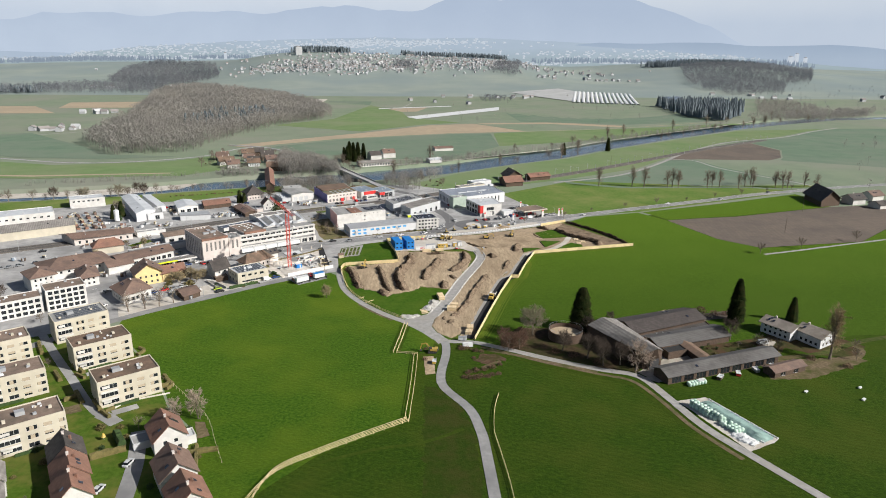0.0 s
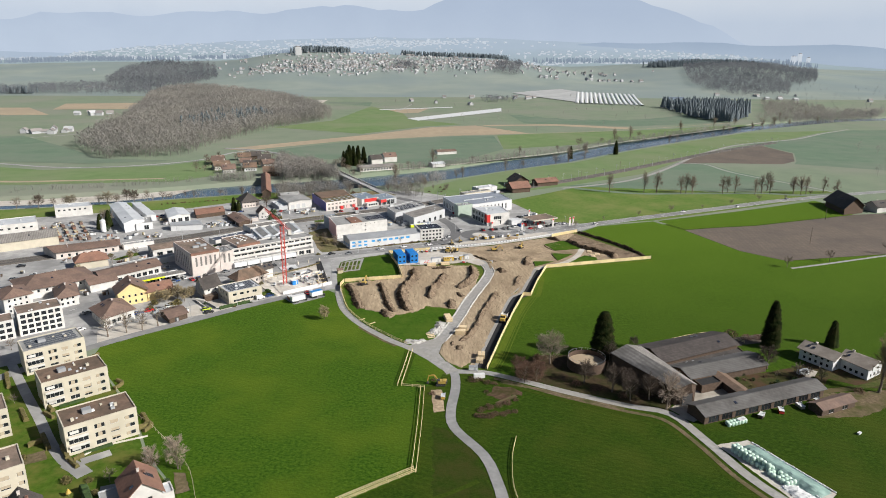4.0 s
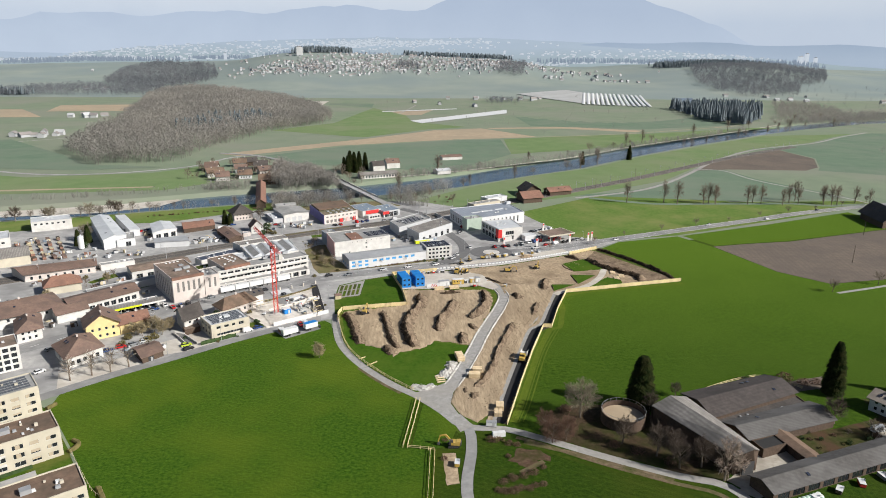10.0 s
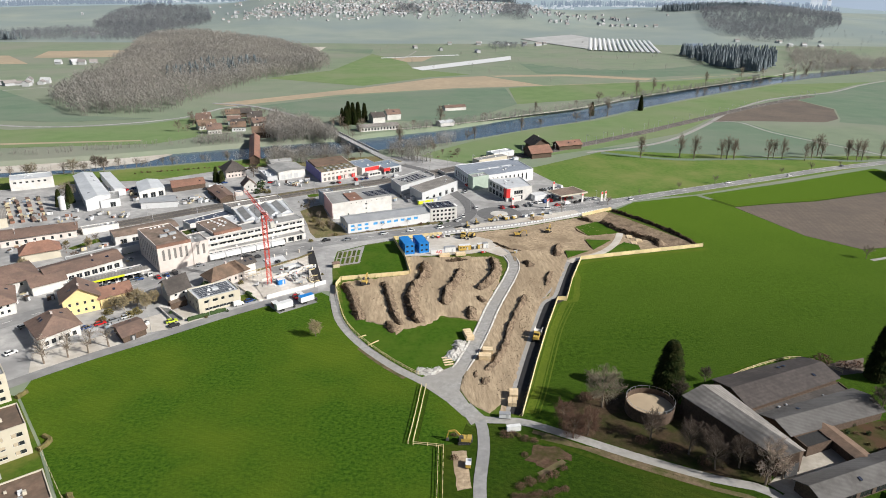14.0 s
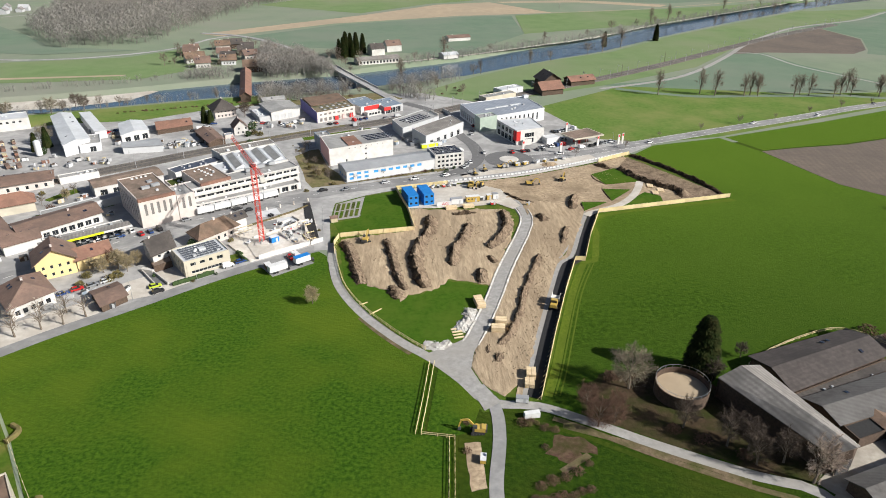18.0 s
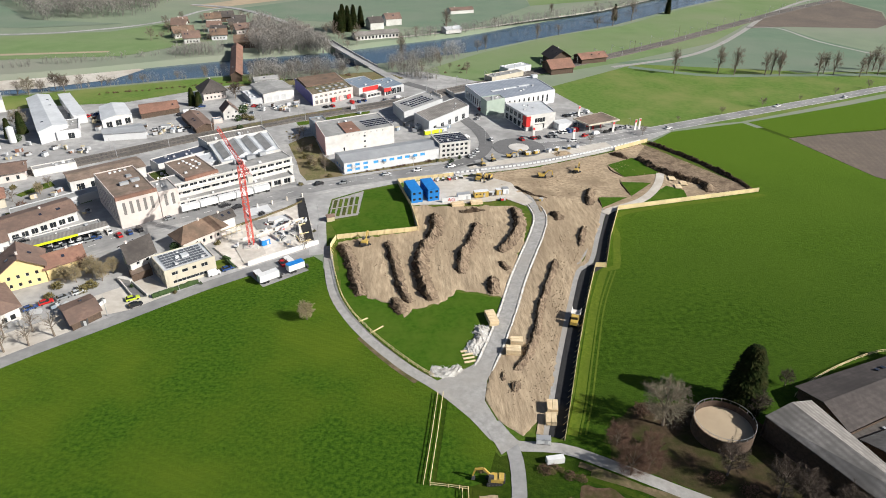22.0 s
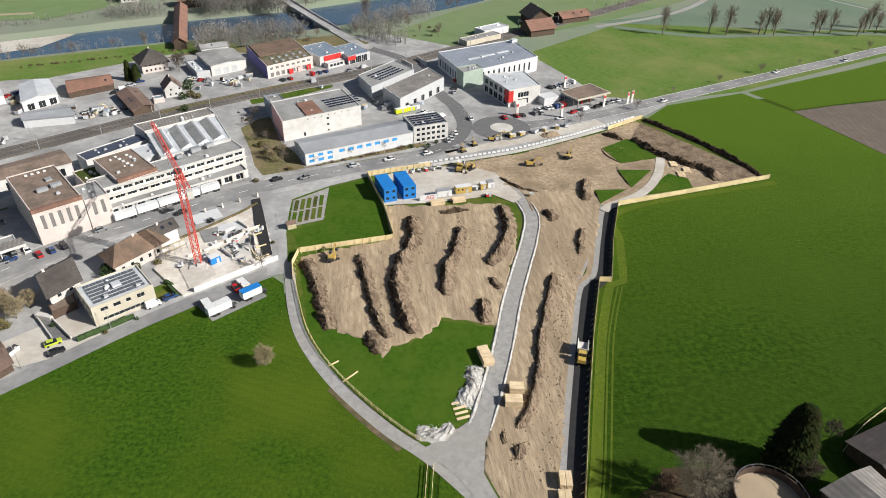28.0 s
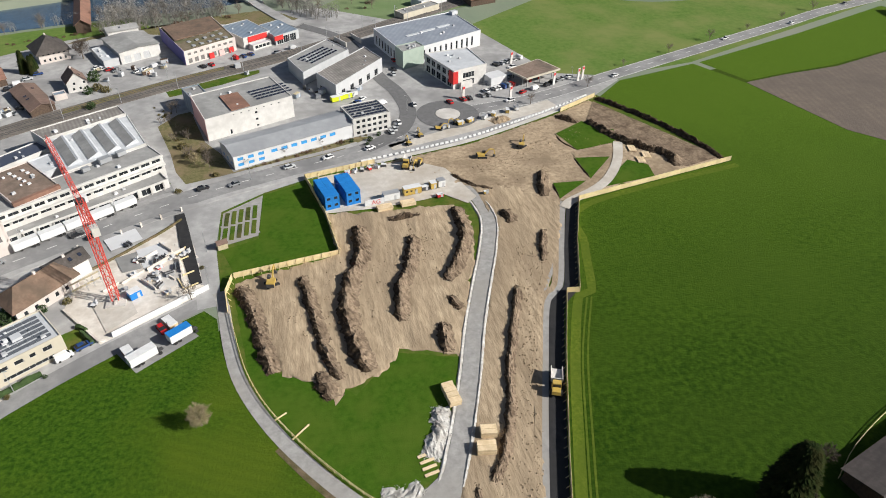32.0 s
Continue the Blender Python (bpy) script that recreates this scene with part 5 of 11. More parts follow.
piece("fascia", Shape().prism(inset([(x - office.location.x, y - office.location.y) for x, y in P[:2]] + [(P[1][0] - 0.6 - office.location.x, P[1][1] + 0.9 - office.location.y), (P[0][0] - 0.6 - office.location.x, P[0][1] + 0.9 - office.location.y)], -0.05), 11.6, 12.9), RED_T, office, "brick-red roof edge")
on_roof(office, "roof_hatch", [(-106.5, 372, 12.45, 3.4, 1.5, 1.1, 35), (-103.5, 375.5, 12.45, 3.4, 1.5, 1.1, 35), (-107.5, 380, 12.45, 2.0, 2.0, 0.7, 35)], METAL_R)
on_roof(office, "roof_light", [(-116 + k * 1.6, 383.5 + k * 1.1, 12.45, 0.9, 0.9, 0.4, 35) for k in range(4)], PLASTW)

P = [(-92.4, 366.9), (-86.2, 371.2), (-93.2, 381.6), (-99.4, 377.3)]
building("office_wing", "pale pink-rendered wing between the office and the works", "office building", P, 11.0, PINKW, "flat", GREY_F, wins={0: row(length(P), 2, 1.2, 4.6, 5.0, 1.0)}, glass=WIN_G)
building("warehouse", "low pale lean-to along the long hall", "warehouse", [(-172, 483.5), (-166.5, 486.5), (-192, 528), (-197, 524.5)], 4.4, PALEW, "shed", METAL_W, rh=0.5, over=0.3)

# -- long works building with ribbon windows --
P = [(-91.8, 377.0), (-46.4, 406.8), (-52.0, 415.2), (-97.4, 385.4)]
L = length(P)
works = building("works_building", "long white works building with ribbon windows on three floors", "factory", P, 9.3, WHITE, "flat", GREY_F,
                 wins={0: row(L, 13, 3.3, 4.2, 1.15, 0.6) + row(L, 14, 3.1, 7.0, 1.2, 0.6), 1: row(length(P, 1), 2, 2.8, 4.2, 1.2) + row(length(P, 1), 2, 2.8, 7, 1.2)})
_d = (Vector(P[1]) - Vector(P[0])).normalized()
nn = Vector((_d.y, -_d.x))
for zz, dep in ((5.9, 1.3), (8.9, 0.7)):
    a, b = Vector(P[0]) - works.location.xy, Vector(P[1]) - works.location.xy
    piece("canopy", Shape().prism([tuple(a + nn * dep), tuple(b + nn * dep), tuple(b + nn * 0.01), tuple(a + nn * 0.01)], zz, zz + 0.5), WHITE, works, "projecting white floor edge")
P = [(-90.3, 373.0), (-45.0, 400.0), (-48.8, 406.8), (-94.1, 379.8)]
L = length(P)
wf = building("shop_wing", "white ground floor with shop windows and deck roof", "factory", P, 3.4, WHITE, "flat", GREY_F, parapet=0.6, wins={0: row(L, 11, 3.4, 0.4, 2.3, 1.0), 1: row(length(P, 1), 2, 2.4, 0.4, 2.2)})
for k in range(12):
    a = Vector(P[0]).lerp(Vector(P[1]), (k + 0.5) / 12) - wf.location.xy + nn * 0.6
    piece("column", Shape().box((a.x, a.y, 1.6), (0.35, 0.35, 3.2)), CONCRETE, wf)
for k in range(5):
    c = Vector((-88.4, 371.2)) + _d * (5 + 7.6 * k) + nn * 1.9
    aw = thing("delivery_trailer", "long white semi-trailer parked along the works building", "trailer", c.x, c.y, 0.1, math.degrees(math.atan2(_d.y, _d.x)), "trailers by the works")
    piece("body", Shape().box((0, 0, 2.2), (7.2, 2.3, 2.3)), PLASTW, aw)
    piece("chassis", Shape().box((0, 0, 0.95), (6.6, 1.0, 0.25)).box((-1.5, 0, 0.5), (0.12, 1.6, 0.9)), DARK, aw)
    for x, y in ((1.8, -1.0), (1.8, 1.0), (2.9, -1.0), (2.9, 1.0)):
        piece("wheel", Shape().tube((x, y - 0.14, 0.48), (x, y + 0.14, 0.48), 0.48, 0.48, 12), RUBBER, aw)

# -- saw-tooth hall --
P = [(-75.6, 400.2), (-52.4, 415.6), (-62.0, 440.6), (-86.8, 424.4)]
hall = building("sawtooth_hall", "white factory hall with slanted rows of roof glazing", "factory", P, 9.6, WHITE, "flat", METAL_W, parapet=0.3)
_u = (Vector(P[1]) - Vector(P[0])).normalized()
_w = (Vector(P[3]) - Vector(P[0])).normalized()
for k in range(4):
    c = Vector(P[0]) + _u * (4.0 + 6.6 * k) + _w * 3
    e = c + _w * 21
    s = Shape()
    c, e = c - hall.location.xy, e - hall.location.xy
    g, wv = _u * 2.6, _u * 1.6
    s.add([(*(c - g), 9.3), (*(c + wv), 10.9), (*(c + g), 9.3), (*(e - g), 9.3), (*(e + wv), 10.9), (*(e + g), 9.3)], [(0, 1, 4, 3), (1, 2, 5, 4), (0, 2, 1), (3, 4, 5)])
    piece("saw_tooth", s, METAL_W, hall, "white slanted roof light")
    piece("roof_glazing", Shape().add([(*(c - g * 0.85), 9.56), (*(e - g * 0.85), 9.56), (*(e + wv * 0.55), 10.72), (*(c + wv * 0.55), 10.72)], [(0, 3, 2, 1)]), GREY_F, hall, "grey sloping glazing")
on_roof(hall, "roof_unit", [(-64, 404.5, 9.7, 4, 2.2, 1.6, 38), (-59.5, 408.5, 9.7, 3, 2, 1.4, 38), (-69, 399.5, 9.7, 2.4, 1.6, 1.2, 38)], METAL_R)
building("annexe", "flat grey-roofed works annexe by the railway", "factory", [(-87.4, 424.8), (-62.4, 441.2), (-66.5, 449), (-93.5, 432.4)], 10.0, WHITE, "flat", ETERNIT)
P = [(-86.0, 381.4), (-74.8, 390.2), (-88.4, 408.4), (-99.6, 399.6)]
b4 = building("roof_block", "brown gravel-roofed upper block of the works", "factory", P, 10.4, PINKW, "flat", BROWN_F)
piece("fascia", Shape().prism(inset([(P[0][0] - b4.location.x, P[0][1] - b4.location.y), (P[1][0] - b4.location.x, P[1][1] - b4.location.y), (P[1][0] - 0.7 - b4.location.x, P[1][1] + 0.9 - b4.location.y), (P[0][0] - 0.7 - b4.location.x, P[0][1] + 0.9 - b4.location.y)], -0.05), 9.2, 10.5), RED_T, b4, "brick-red roof edge")
on_roof(b4, "roof_light", [(-92 + 1.9 * k, 401 - 1.9 * k, 10.1, 1.0, 1.0, 0.4, 38) for k in range(5)] + [(-88.5 + 1.9 * k, 402.5 - 1.9 * k, 10.1, 1.0, 1.0, 0.4, 38) for k in range(3)], PLASTW)
b5 = building("store_building", "low white store with dark blue solar roof", "store", [(-104.5, 405.6), (-86, 423.3), (-91.5, 429.5), (-110, 411.8)], 7.2, WHITE, "flat", NAVY_R)
building("bridge_block", "white covered link between the halls", "factory", [(-90, 412), (-82, 418), (-76, 409), (-84, 403)], 8.4, METAL_W, "flat", METAL_W)
building("courtyard_block", "low green-roofed courtyard wing of the works", "factory", [(-98.6, 386.4), (-91.6, 391.6), (-100.6, 404), (-107.6, 398.8)], 6.0, PINKW, "flat", ROUGH_G)

# -- hall with blue windows --
P = quad((-23.5, 407.7), (21.3, 425.3), 13.6)
L = length(P)
bays = [(1.4 + 3.9 * k, 3.6 + 3.9 * k) for k in range(3)]
blue = [(a, b, 1.0, 2.2) for a, b in bays] + [(a, b, 3.2, 4.4) for a, b in bays] + [(14.2 + 3.95 * k, 16.6 + 3.95 * k, 2.9, 4.2) for k in range(7)]
bh = building("commercial_hall", "long pale grey hall with bright blue windows and metal roof", "commercial hall", P, 5.4, PALEW, "gable", METAL_R, rh=1.3, over=0.3, wins={0: blue, 3: row(length(P, 3), 3, 2.0, 1.2, 1.2)}, glass=BLUEW, frame=BLUEW)
for k in range(4):
    piece("roof_vent", Shape().box((0, 0, 0.25), (0.9, 0.9, 0.5)), METAL_R, bh, m=pose(-16 + 10.5 * k, -3.5 + 4.1 * k, 5.9, 0, 0, 21))

# -- pink and white factory --
P = [(-33.6, 431.6), (-0.4, 447.4), (-8.9, 469.6), (-40.4, 455)]
pk = building("textile_factory", "large white factory with one pink wall and stepped flat roof", "factory", P, 9.2, WHITE, "flat", GREY_F,
              wins={0: [(9, 9.9, 0.5, 2.4), (20, 21.2, 3.2, 4.2), (20, 21.2, 6.0, 7.0), (20, 21.2, 0.6, 1.4)] + [(11 + 3.2 * k, 11.7 + 3.2 * k, 7.7, 8.2) for k in range(7)]})
_a, _b = Vector(P[3]) - pk.location.xy, Vector(P[0]) - pk.location.xy
piece("side_wall", Shape().prism([tuple(_a + Vector((-0.06, -0.03))), tuple(_b + Vector((-0.06, -0.03))), tuple(_b), tuple(_a)], 0.02, 9.25), PINK, pk, "pink rendered side wall")
piece("terrace", Shape().prism([tuple(Vector(v) - pk.location.xy) for v in ((-24, 438), (-17, 441.4), (-22, 455), (-29, 452))], 8.9, 9.35), RED_T, pk, "orange-tiled roof terrace")
solar_rows(pk, (-9, 454), 25, 9, 4, 1.75, 2.6, 8.95)
building("blue_annexe", "dark blue clad annexe in the factory's shade", "factory", [(-40.6, 455.4), (-34, 458.4), (-38, 469), (-44.8, 466)], 8.0, BLUE_R, "flat", GREY_F)

# -- pair of grey halls --
P = [(5.5, 478.6), (28.6, 503.4), (19.6, 519.5), (-0.6, 496.8)]
ga = building("grey_hall", "grey industrial hall with solar panels on its roof", "commercial hall", P, 6.2, GREYW, "flat", GREY_F)
solar_rows(ga, (13.5, 499), 47, 10, 4, 2.0, 2.6, 5.9)
P = [(18.2, 460.0), (42.4, 487.6), (36.2, 503.6), (11.0, 475.4)]
gb = building("grey_hall", "grey industrial hall with dark flat roof and loading doors", "commercial hall", P, 7.0, GREYW, "flat", ETERNIT, wins={1: row(length(P, 1), 3, 1.2, 3.8, 1.0), 0: row(length(P), 5, 2.6, 0.3, 3.0, 2)})
P = quad((21.2, 425.0), (36.6, 429.3), 13.5)
sb = building("solar_house", "small white apartment block with a roof full of solar panels", "apartment block", P, 7.5, WHITE, "flat", GREY_F,
              wins={0: [w for z in (0.6, 3.0, 5.3) for w in row(length(P), 6, 1.5, z, 1.3)], 3: [w for z in (0.8, 3.1, 5.4) for w in row(length(P, 3), 4, 1.4, z, 1.2)], 1: [w for z in (0.8, 3.1, 5.4) for w in row(length(P, 1), 4, 1.4, z, 1.2)]})
solar_rows(sb, (27.2, 433.6), 15.6, 8, 5, 1.75, 2.3, 7.3)

# -- car dealer with green hall, red and white front, filling station --
P = [(53, 490), (97.6, 513.6), (90, 545.5), (44, 525.2)]
gh = building("car_hall", "large grey hall with pale green gable and metal roof", "car dealership", P, 8.2, PALEW, "flat", METAL_B, wins={0: row(length(P), 12, 1.2, 1.5, 4.6, 4), 3: row(length(P, 3), 9, 1.5, 1.2, 4.2, 2)})
on_roof(gh, "roof_light", [(62 + 9 * k, 513 + 5 * k, 7.9, 8, 1.6, 0.4, 27) for k in range(3)] + [(90, 541, 8.0, 4, 2.4, 1.8, 27)], METAL_W)
g2 = building("green_gable", "pale green stair block of the car hall", "car dealership", [(52.6, 488.6), (64, 495), (61.5, 502), (50.4, 497)], 8.8, GREENW, "flat", GREY_F)
P = [(70.6, 462.2), (87.6, 468.4), (84, 490), (62.4, 486)]
rw = building("showroom", "white car showroom with a red entrance tower", "car showroom", P, 8.6, WHITE, "flat", METAL_W, wins={3: row(length(P, 3), 5, 3.0, 4.8, 2.6, 1) + row(length(P, 3), 5, 3.4, 0.4, 3.2, 1), 0: [(5.2, 11.5, 4.0, 6.5), (5.2, 11.5, 0.4, 3.2)]})
piece("entrance_tower", Shape().prism([tuple(Vector(v) - rw.location.xy) for v in ((70.4, 461.8), (72.9, 462.7), (71.6, 466.4), (69.2, 465.6))], 2.4, 8.0), REDP, rw, "red clad entrance tower")
piece("logo_wall", Shape().prism([tuple(Vector(v) - rw.location.xy) for v in ((74, 461.4), (80, 463.8), (79.6, 464.7), (73.6, 462.4))], 0.02, 3.2), WHITE, rw, "white wall slab")
gs = thing("filling_station", "filling station canopy with brown planted roof on columns", "filling station", 110, 467)
GP = [(103.1, 456.3), (122.5, 464.9), (116.3, 478.4), (97.5, 468.1)]
piece("canopy", Shape().prism([(x - 110, y - 467) for x, y in GP], 4.3, 5.1), CREAM, gs, "pale canopy with thick edge")
piece("roof", Shape().add([(x, y, 5.12) for x, y in inset([(x - 110, y - 467) for x, y in GP], 0.5)], [(0, 1, 2, 3)]), BROWN_F, gs, "brown planted roof")
for x, y in ((104.5, 459), (119, 465.6), (114.4, 475.5), (100, 467), (111.8, 462.4), (107.4, 471)):
    piece("column", Shape().tube((x - 110, y - 467, 0), (x - 110, y - 467, 4.3), 0.22, 0.22, 8), WHITE, gs)
for x, y in ((108, 464), (113, 466.5), (106, 468), (111, 470.5)):
    piece("fuel_pump", Shape().box((x - 110, y - 467, 0.9), (1.1, 0.6, 1.8), 0.4), REDP, gs)
piece("shop", Shape().prism([(x - 110, y - 467) for x, y in ((88.5, 462.5), (97, 466), (94.5, 472), (86.5, 469))], 0.0, 3.6), PALEW, gs, "glazed shop under the canopy")
for x, y in ((72.5, 451.5), (93, 447.8), (117.5, 459), (130.5, 461.5), (133.5, 463.5), (106, 487)):
    pyl = thing("sign_pylon", "tall white sign pylon with a plain red panel", "sign", x, y, 0, 30, "sign pylons")
    piece("board", Shape().box((0, 0, 3.0), (1.5, 0.35, 6.0)), WHITE, pyl)
    piece("panel", Shape().box((0, -0.19, 5.1), (1.3, 0.03, 1.2)), REDP, pyl, "plain red panel")

# -- workshops beyond the railway --
P = [(-47.5, 511.8), (-24.6, 528), (-37, 562), (-62, 548)]
pv = building("workshop_hall", "violet and white workshop with planted flat roof and red doors", "workshop", P, 6.8, PINKW, "flat", ROOF_O, wins={0: row(length(P), 8, 1.9, 4.3, 1.2) + row(length(P), 8, 2.1, 0.5, 2.3)}, glass=WIN_G)
_a, _b = Vector(P[3]) - pv.location.xy, Vector(P[0]) - pv.location.xy
piece("side_wall", Shape().prism([tuple(_a + Vector((-0.08, -0.04))), tuple(_b + Vector((-0.08, -0.04))), tuple(_b), tuple(_a)], 0.02, 6.95), PURPLE, pv, "violet clad side wall")
on_roof(pv, "roof_light", [(-43.5 + 3.6 * (k % 5) - 2.6 * (k // 5), 519.5 + 2.3 * (k % 5) + 5.6 * (k // 5), 6.5, 1.7, 1.7, 0.5, 32) for k in range(15)], METAL_R)
piece("rear_roof", Shape().prism([tuple(Vector(v) - pv.location.xy) for v in ((-52.6, 526.4), (-31.2, 540.6), (-37.6, 560.4), (-60.6, 547.2))], 6.9, 7.5), ROOF_B, pv, "rust-brown planted rear roof")
for k in range(3):
    p = Vector((-36, 519.2)).lerp(Vector((-27, 525.6)), k / 2) - pv.location.xy
    piece("door", Shape().box((0, 0, 0), (2.6, 0.2, 2.6)), REDP if k != 1 else PINK, pv, "red sheet door", pose(p.x, p.y, 1.4, 0, 0, 35))
gar = building("garage_hall", "workshop with ribbed blue-grey sheet roof", "workshop", [(-20.9, 529.0), (-7.7, 538.2), (-19.0, 558.0), (-33.6, 548.6)], 5.6, WHITE, "flat", BLUE_R, parapet=0.15)
piece("panel", Shape().prism([tuple(Vector(v) - gar.location.xy) for v in ((-18.6, 530.2), (-9.2, 536.8), (-9.4, 537.1), (-18.8, 530.5))], 2.8, 5.4), REDP, gar, "plain red front panel")
gar2 = building("carport_hall", "open workshop canopy with blue-grey sheet roof", "workshop", [(-5.3, 531.4), (6.8, 540.2), (-2.6, 557.6), (-14.4, 549.2)], 4.8, GREYW, "flat", BLUE_R, parapet=0.12, wins={0: row(14, 3, 3.8, 0.1, 3.6, 0.8)})
piece("panel", Shape().prism([tuple(Vector(v) - gar2.location.xy) for v in ((-5.6, 530.6), (-1.2, 533.8), (-1.5, 534.2), (-5.9, 531.0))], 2.4, 4.6), REDP, gar2, "plain red front panel")
building("office_wing", "low white sales office before the workshop", "office building", [(-16.4, 525.6), (-7.4, 532.0), (-9.8, 535.4), (-18.8, 529.0)], 2.7, WHITE, "flat", METAL_W, wins={0: row(11, 4, 1.9, 0.7, 1.5)})
building("workshop_hall", "grey-roofed repair shop with open yard", "workshop", [(-77, 518), (-60.4, 528.5), (-70, 548), (-88, 540)], 5.6, WHITE, "gable", GREY_F, rh=0.8, over=0.5, wins={0: row(16, 3, 3.2, 0.2, 3.4)}, glass=GREYW)
building("shed", "lean-to with white corrugated roof", "shed", [(-84, 515), (-77.8, 518.5), (-86.5, 537), (-92.5, 533)], 3.4, GREYW, "flat", METAL_W)
building("shed", "small grey house behind the workshop", "shed", [(-88, 553), (-74, 559), (-77, 566), (-91, 560)], 4.0, WHITE, "gable", GREY_F, rh=1.4)
P = quad((-113.5, 524.4), (-101.6, 530.5), 14)
building("chalet", "large brown-tiled house with half-hipped roof and pale front", "house", P, 5.4, PINKW, "hip", DARK_T, rh=5.2, over=1.2, ridge=1, wins={0: row(length(P), 5, 1.0, 0.8, 1.3) + row(length(P), 5, 1.0, 3.6, 1.2)})
building("house", "white house with steep reddish roof beside the tracks", "house", quad((-94.2, 487.9), (-86.7, 491), 9), 4.4, WHITE, "gable", BROWN_T, rh=4.0, ridge=1, wins={0: row(10, 3, 1.0, 0.8, 1.2) + row(10, 2, 1.0, 3.2, 1.1)})
building("shed", "red and green kiosk shed by the house", "shed", quad((-98, 480.6), (-93.6, 482.6), 4), 2.6, PINKW, "flat", BLUE_R)
building("shed", "open shed with brown tiled roof", "shed", [(-103.4, 465), (-96, 472), (-109, 495), (-117, 489)], 2.8, BARN_W, "gable", BROWN_T, rh=1.6, ridge=1)
building("warehouse", "long white-roofed hall with shallow gable", "warehouse", [(-176, 452.5), (-167, 464.5), (-199, 518), (-208, 511)], 6.4, PALEW, "gable", METAL_W, rh=1.4, ridge=1, wins={0: row(23, 1, 6, 0.1, 4.2)})
building("warehouse", "low pale block beside the long hall", "warehouse", [(-170.4, 458), (-160.9, 462.7), (-168, 480), (-174, 477)], 4.8, PALEW, "flat", GREY_F, wins={0: row(13, 1, 3, 0.1, 3)})
building("warehouse", "white hall with roof hatch in the yard", "warehouse", [(-154, 474.5), (-142.4, 485.5), (-153, 505.5), (-164, 499)], 4.8, WHITE, "gable", METAL_W, rh=1.2, over=0.4, wins={0: row(17, 3, 3.2, 0.1, 3.2)})
building("warehouse", "grey flat store beside the tracks", "warehouse", [(-147, 456), (-127, 459.5), (-133, 471), (-150, 464.5)], 3.8, PALEW, "gable", METAL_R, rh=1.0)
building("shed", "long brown-roofed timber shed", "shed", [(-139.5, 491), (-121.8, 502), (-128, 516), (-146, 508)], 3.0, BARN_W, "gable", RED_T, rh=2.2)
building("factory", "white stepped factory by the river", "factory", [(-241, 497), (-219, 507), (-227, 521), (-248, 511)], 7.0, WHITE, "flat", METAL_W, wins={0: row(22, 6, 1.6, 4.4, 1.2)})
building("factory", "long low white factory wing", "factory", [(-275, 440), (-236, 462), (-246, 480), (-285, 458)], 6.0, WHITE, "flat", METAL_W, wins={0: row(44, 10, 1.8, 2.4, 1.2)})
building("goods_shed", "long pale hall with weathered roof", "warehouse", [(-255, 395), (-206, 426), (-217, 445), (-266, 414)], 5.4, CREAM, "gable", ETERNIT, rh=2.4)
building("station_building", "long low station building with brown roof", "station", [(-192.5, 393.2), (-163, 408.6), (-168, 419.6), (-205, 404.5)], 4.4, PINKW, "gable", BROWN_T, rh=1.8, over=1.2, wins={0: row(33, 8, 1.3, 0.8, 1.8)})
building("shed", "small white flat store by the platform", "store", [(-161, 411), (-146, 420), (-149, 424.5), (-164, 415.5)], 3.4, WHITE, "flat", GREY_F)
building("warehouse", "white store with wide brown roof behind the office", "warehouse", [(-137.5, 392.8), (-111.4, 408.9), (-119.1, 420.1), (-143.6, 402.4)], 5.2, WHITE, "gable", BROWN_F, rh=1.0, wins={0: row(30, 5, 3.2, 0.2, 3.2), 3: row(11, 2, 2.4, 0.2, 3.0)})
P = [(-146.8, 344), (-124.5, 366.4), (-133.5, 377.8), (-156, 355.6)]
building("row_building", "long low shop building with red-brown roof", "shop", P, 4.4, WHITE, "gable", BROWN_T, rh=1.8, over=0.8, wins={0: row(length(P), 9, 2.4, 0.4, 2.2)})
building("row_building", "flat grey lean-to roof behind the shops", "shop", [(-134, 378), (-121, 390), (-124, 394), (-152, 371), (-148, 364)], 3.6, GREYW, "flat", GREY_F)

# -- shop canopy with a lime edge --
cn = thing("market_canopy", "long flat market canopy with lime-yellow edge over parked cars", "canopy", -121, 346)
CP = [(-135, 333.2), (-107.3, 352.6), (-110, 356.8), (-137.6, 337.6)]
piece("roof", Shape().prism([(x + 121, y - 346) for x, y in CP], 4.0, 4.4), ETERNIT, cn)
piece("fascia", Shape().prism([(x + 121, y - 346) for x, y in ((-135.1, 333.1), (-116, 346.4), (-116.15, 346.6), (-135.25, 333.3))], 3.7, 4.5), LIME, cn, "lime-yellow fascia")
piece("fascia", Shape().prism([(x + 121, y - 346) for x, y in ((-116, 346.4), (-107.1, 352.5), (-107.25, 352.7), (-116.15, 346.6))], 3.7, 4.5), WHITE, cn, "white fascia")
for k in range(6):
    a = Vector((-134, 335)).lerp(Vector((-108.6, 353)), k / 5)
    piece("column", Shape().tube((a.x + 121, a.y - 346, 0), (a.x + 121, a.y - 346, 4.0), 0.16, 0.16, 8), WHITE, cn)
building("shop", "low white shop under the canopy", "shop", [(-131, 343), (-112, 357), (-114.2, 360.4), (-133.4, 346.6)], 3.6, WHITE, "flat", GREY_F, wins={0: row(23, 6, 2.6, 0.3, 2.4)})

# -- houses along the lane --
P = [(-127.5, 314.7), (-116.6, 321.2), (-121.4, 331.4), (-133, 325)]
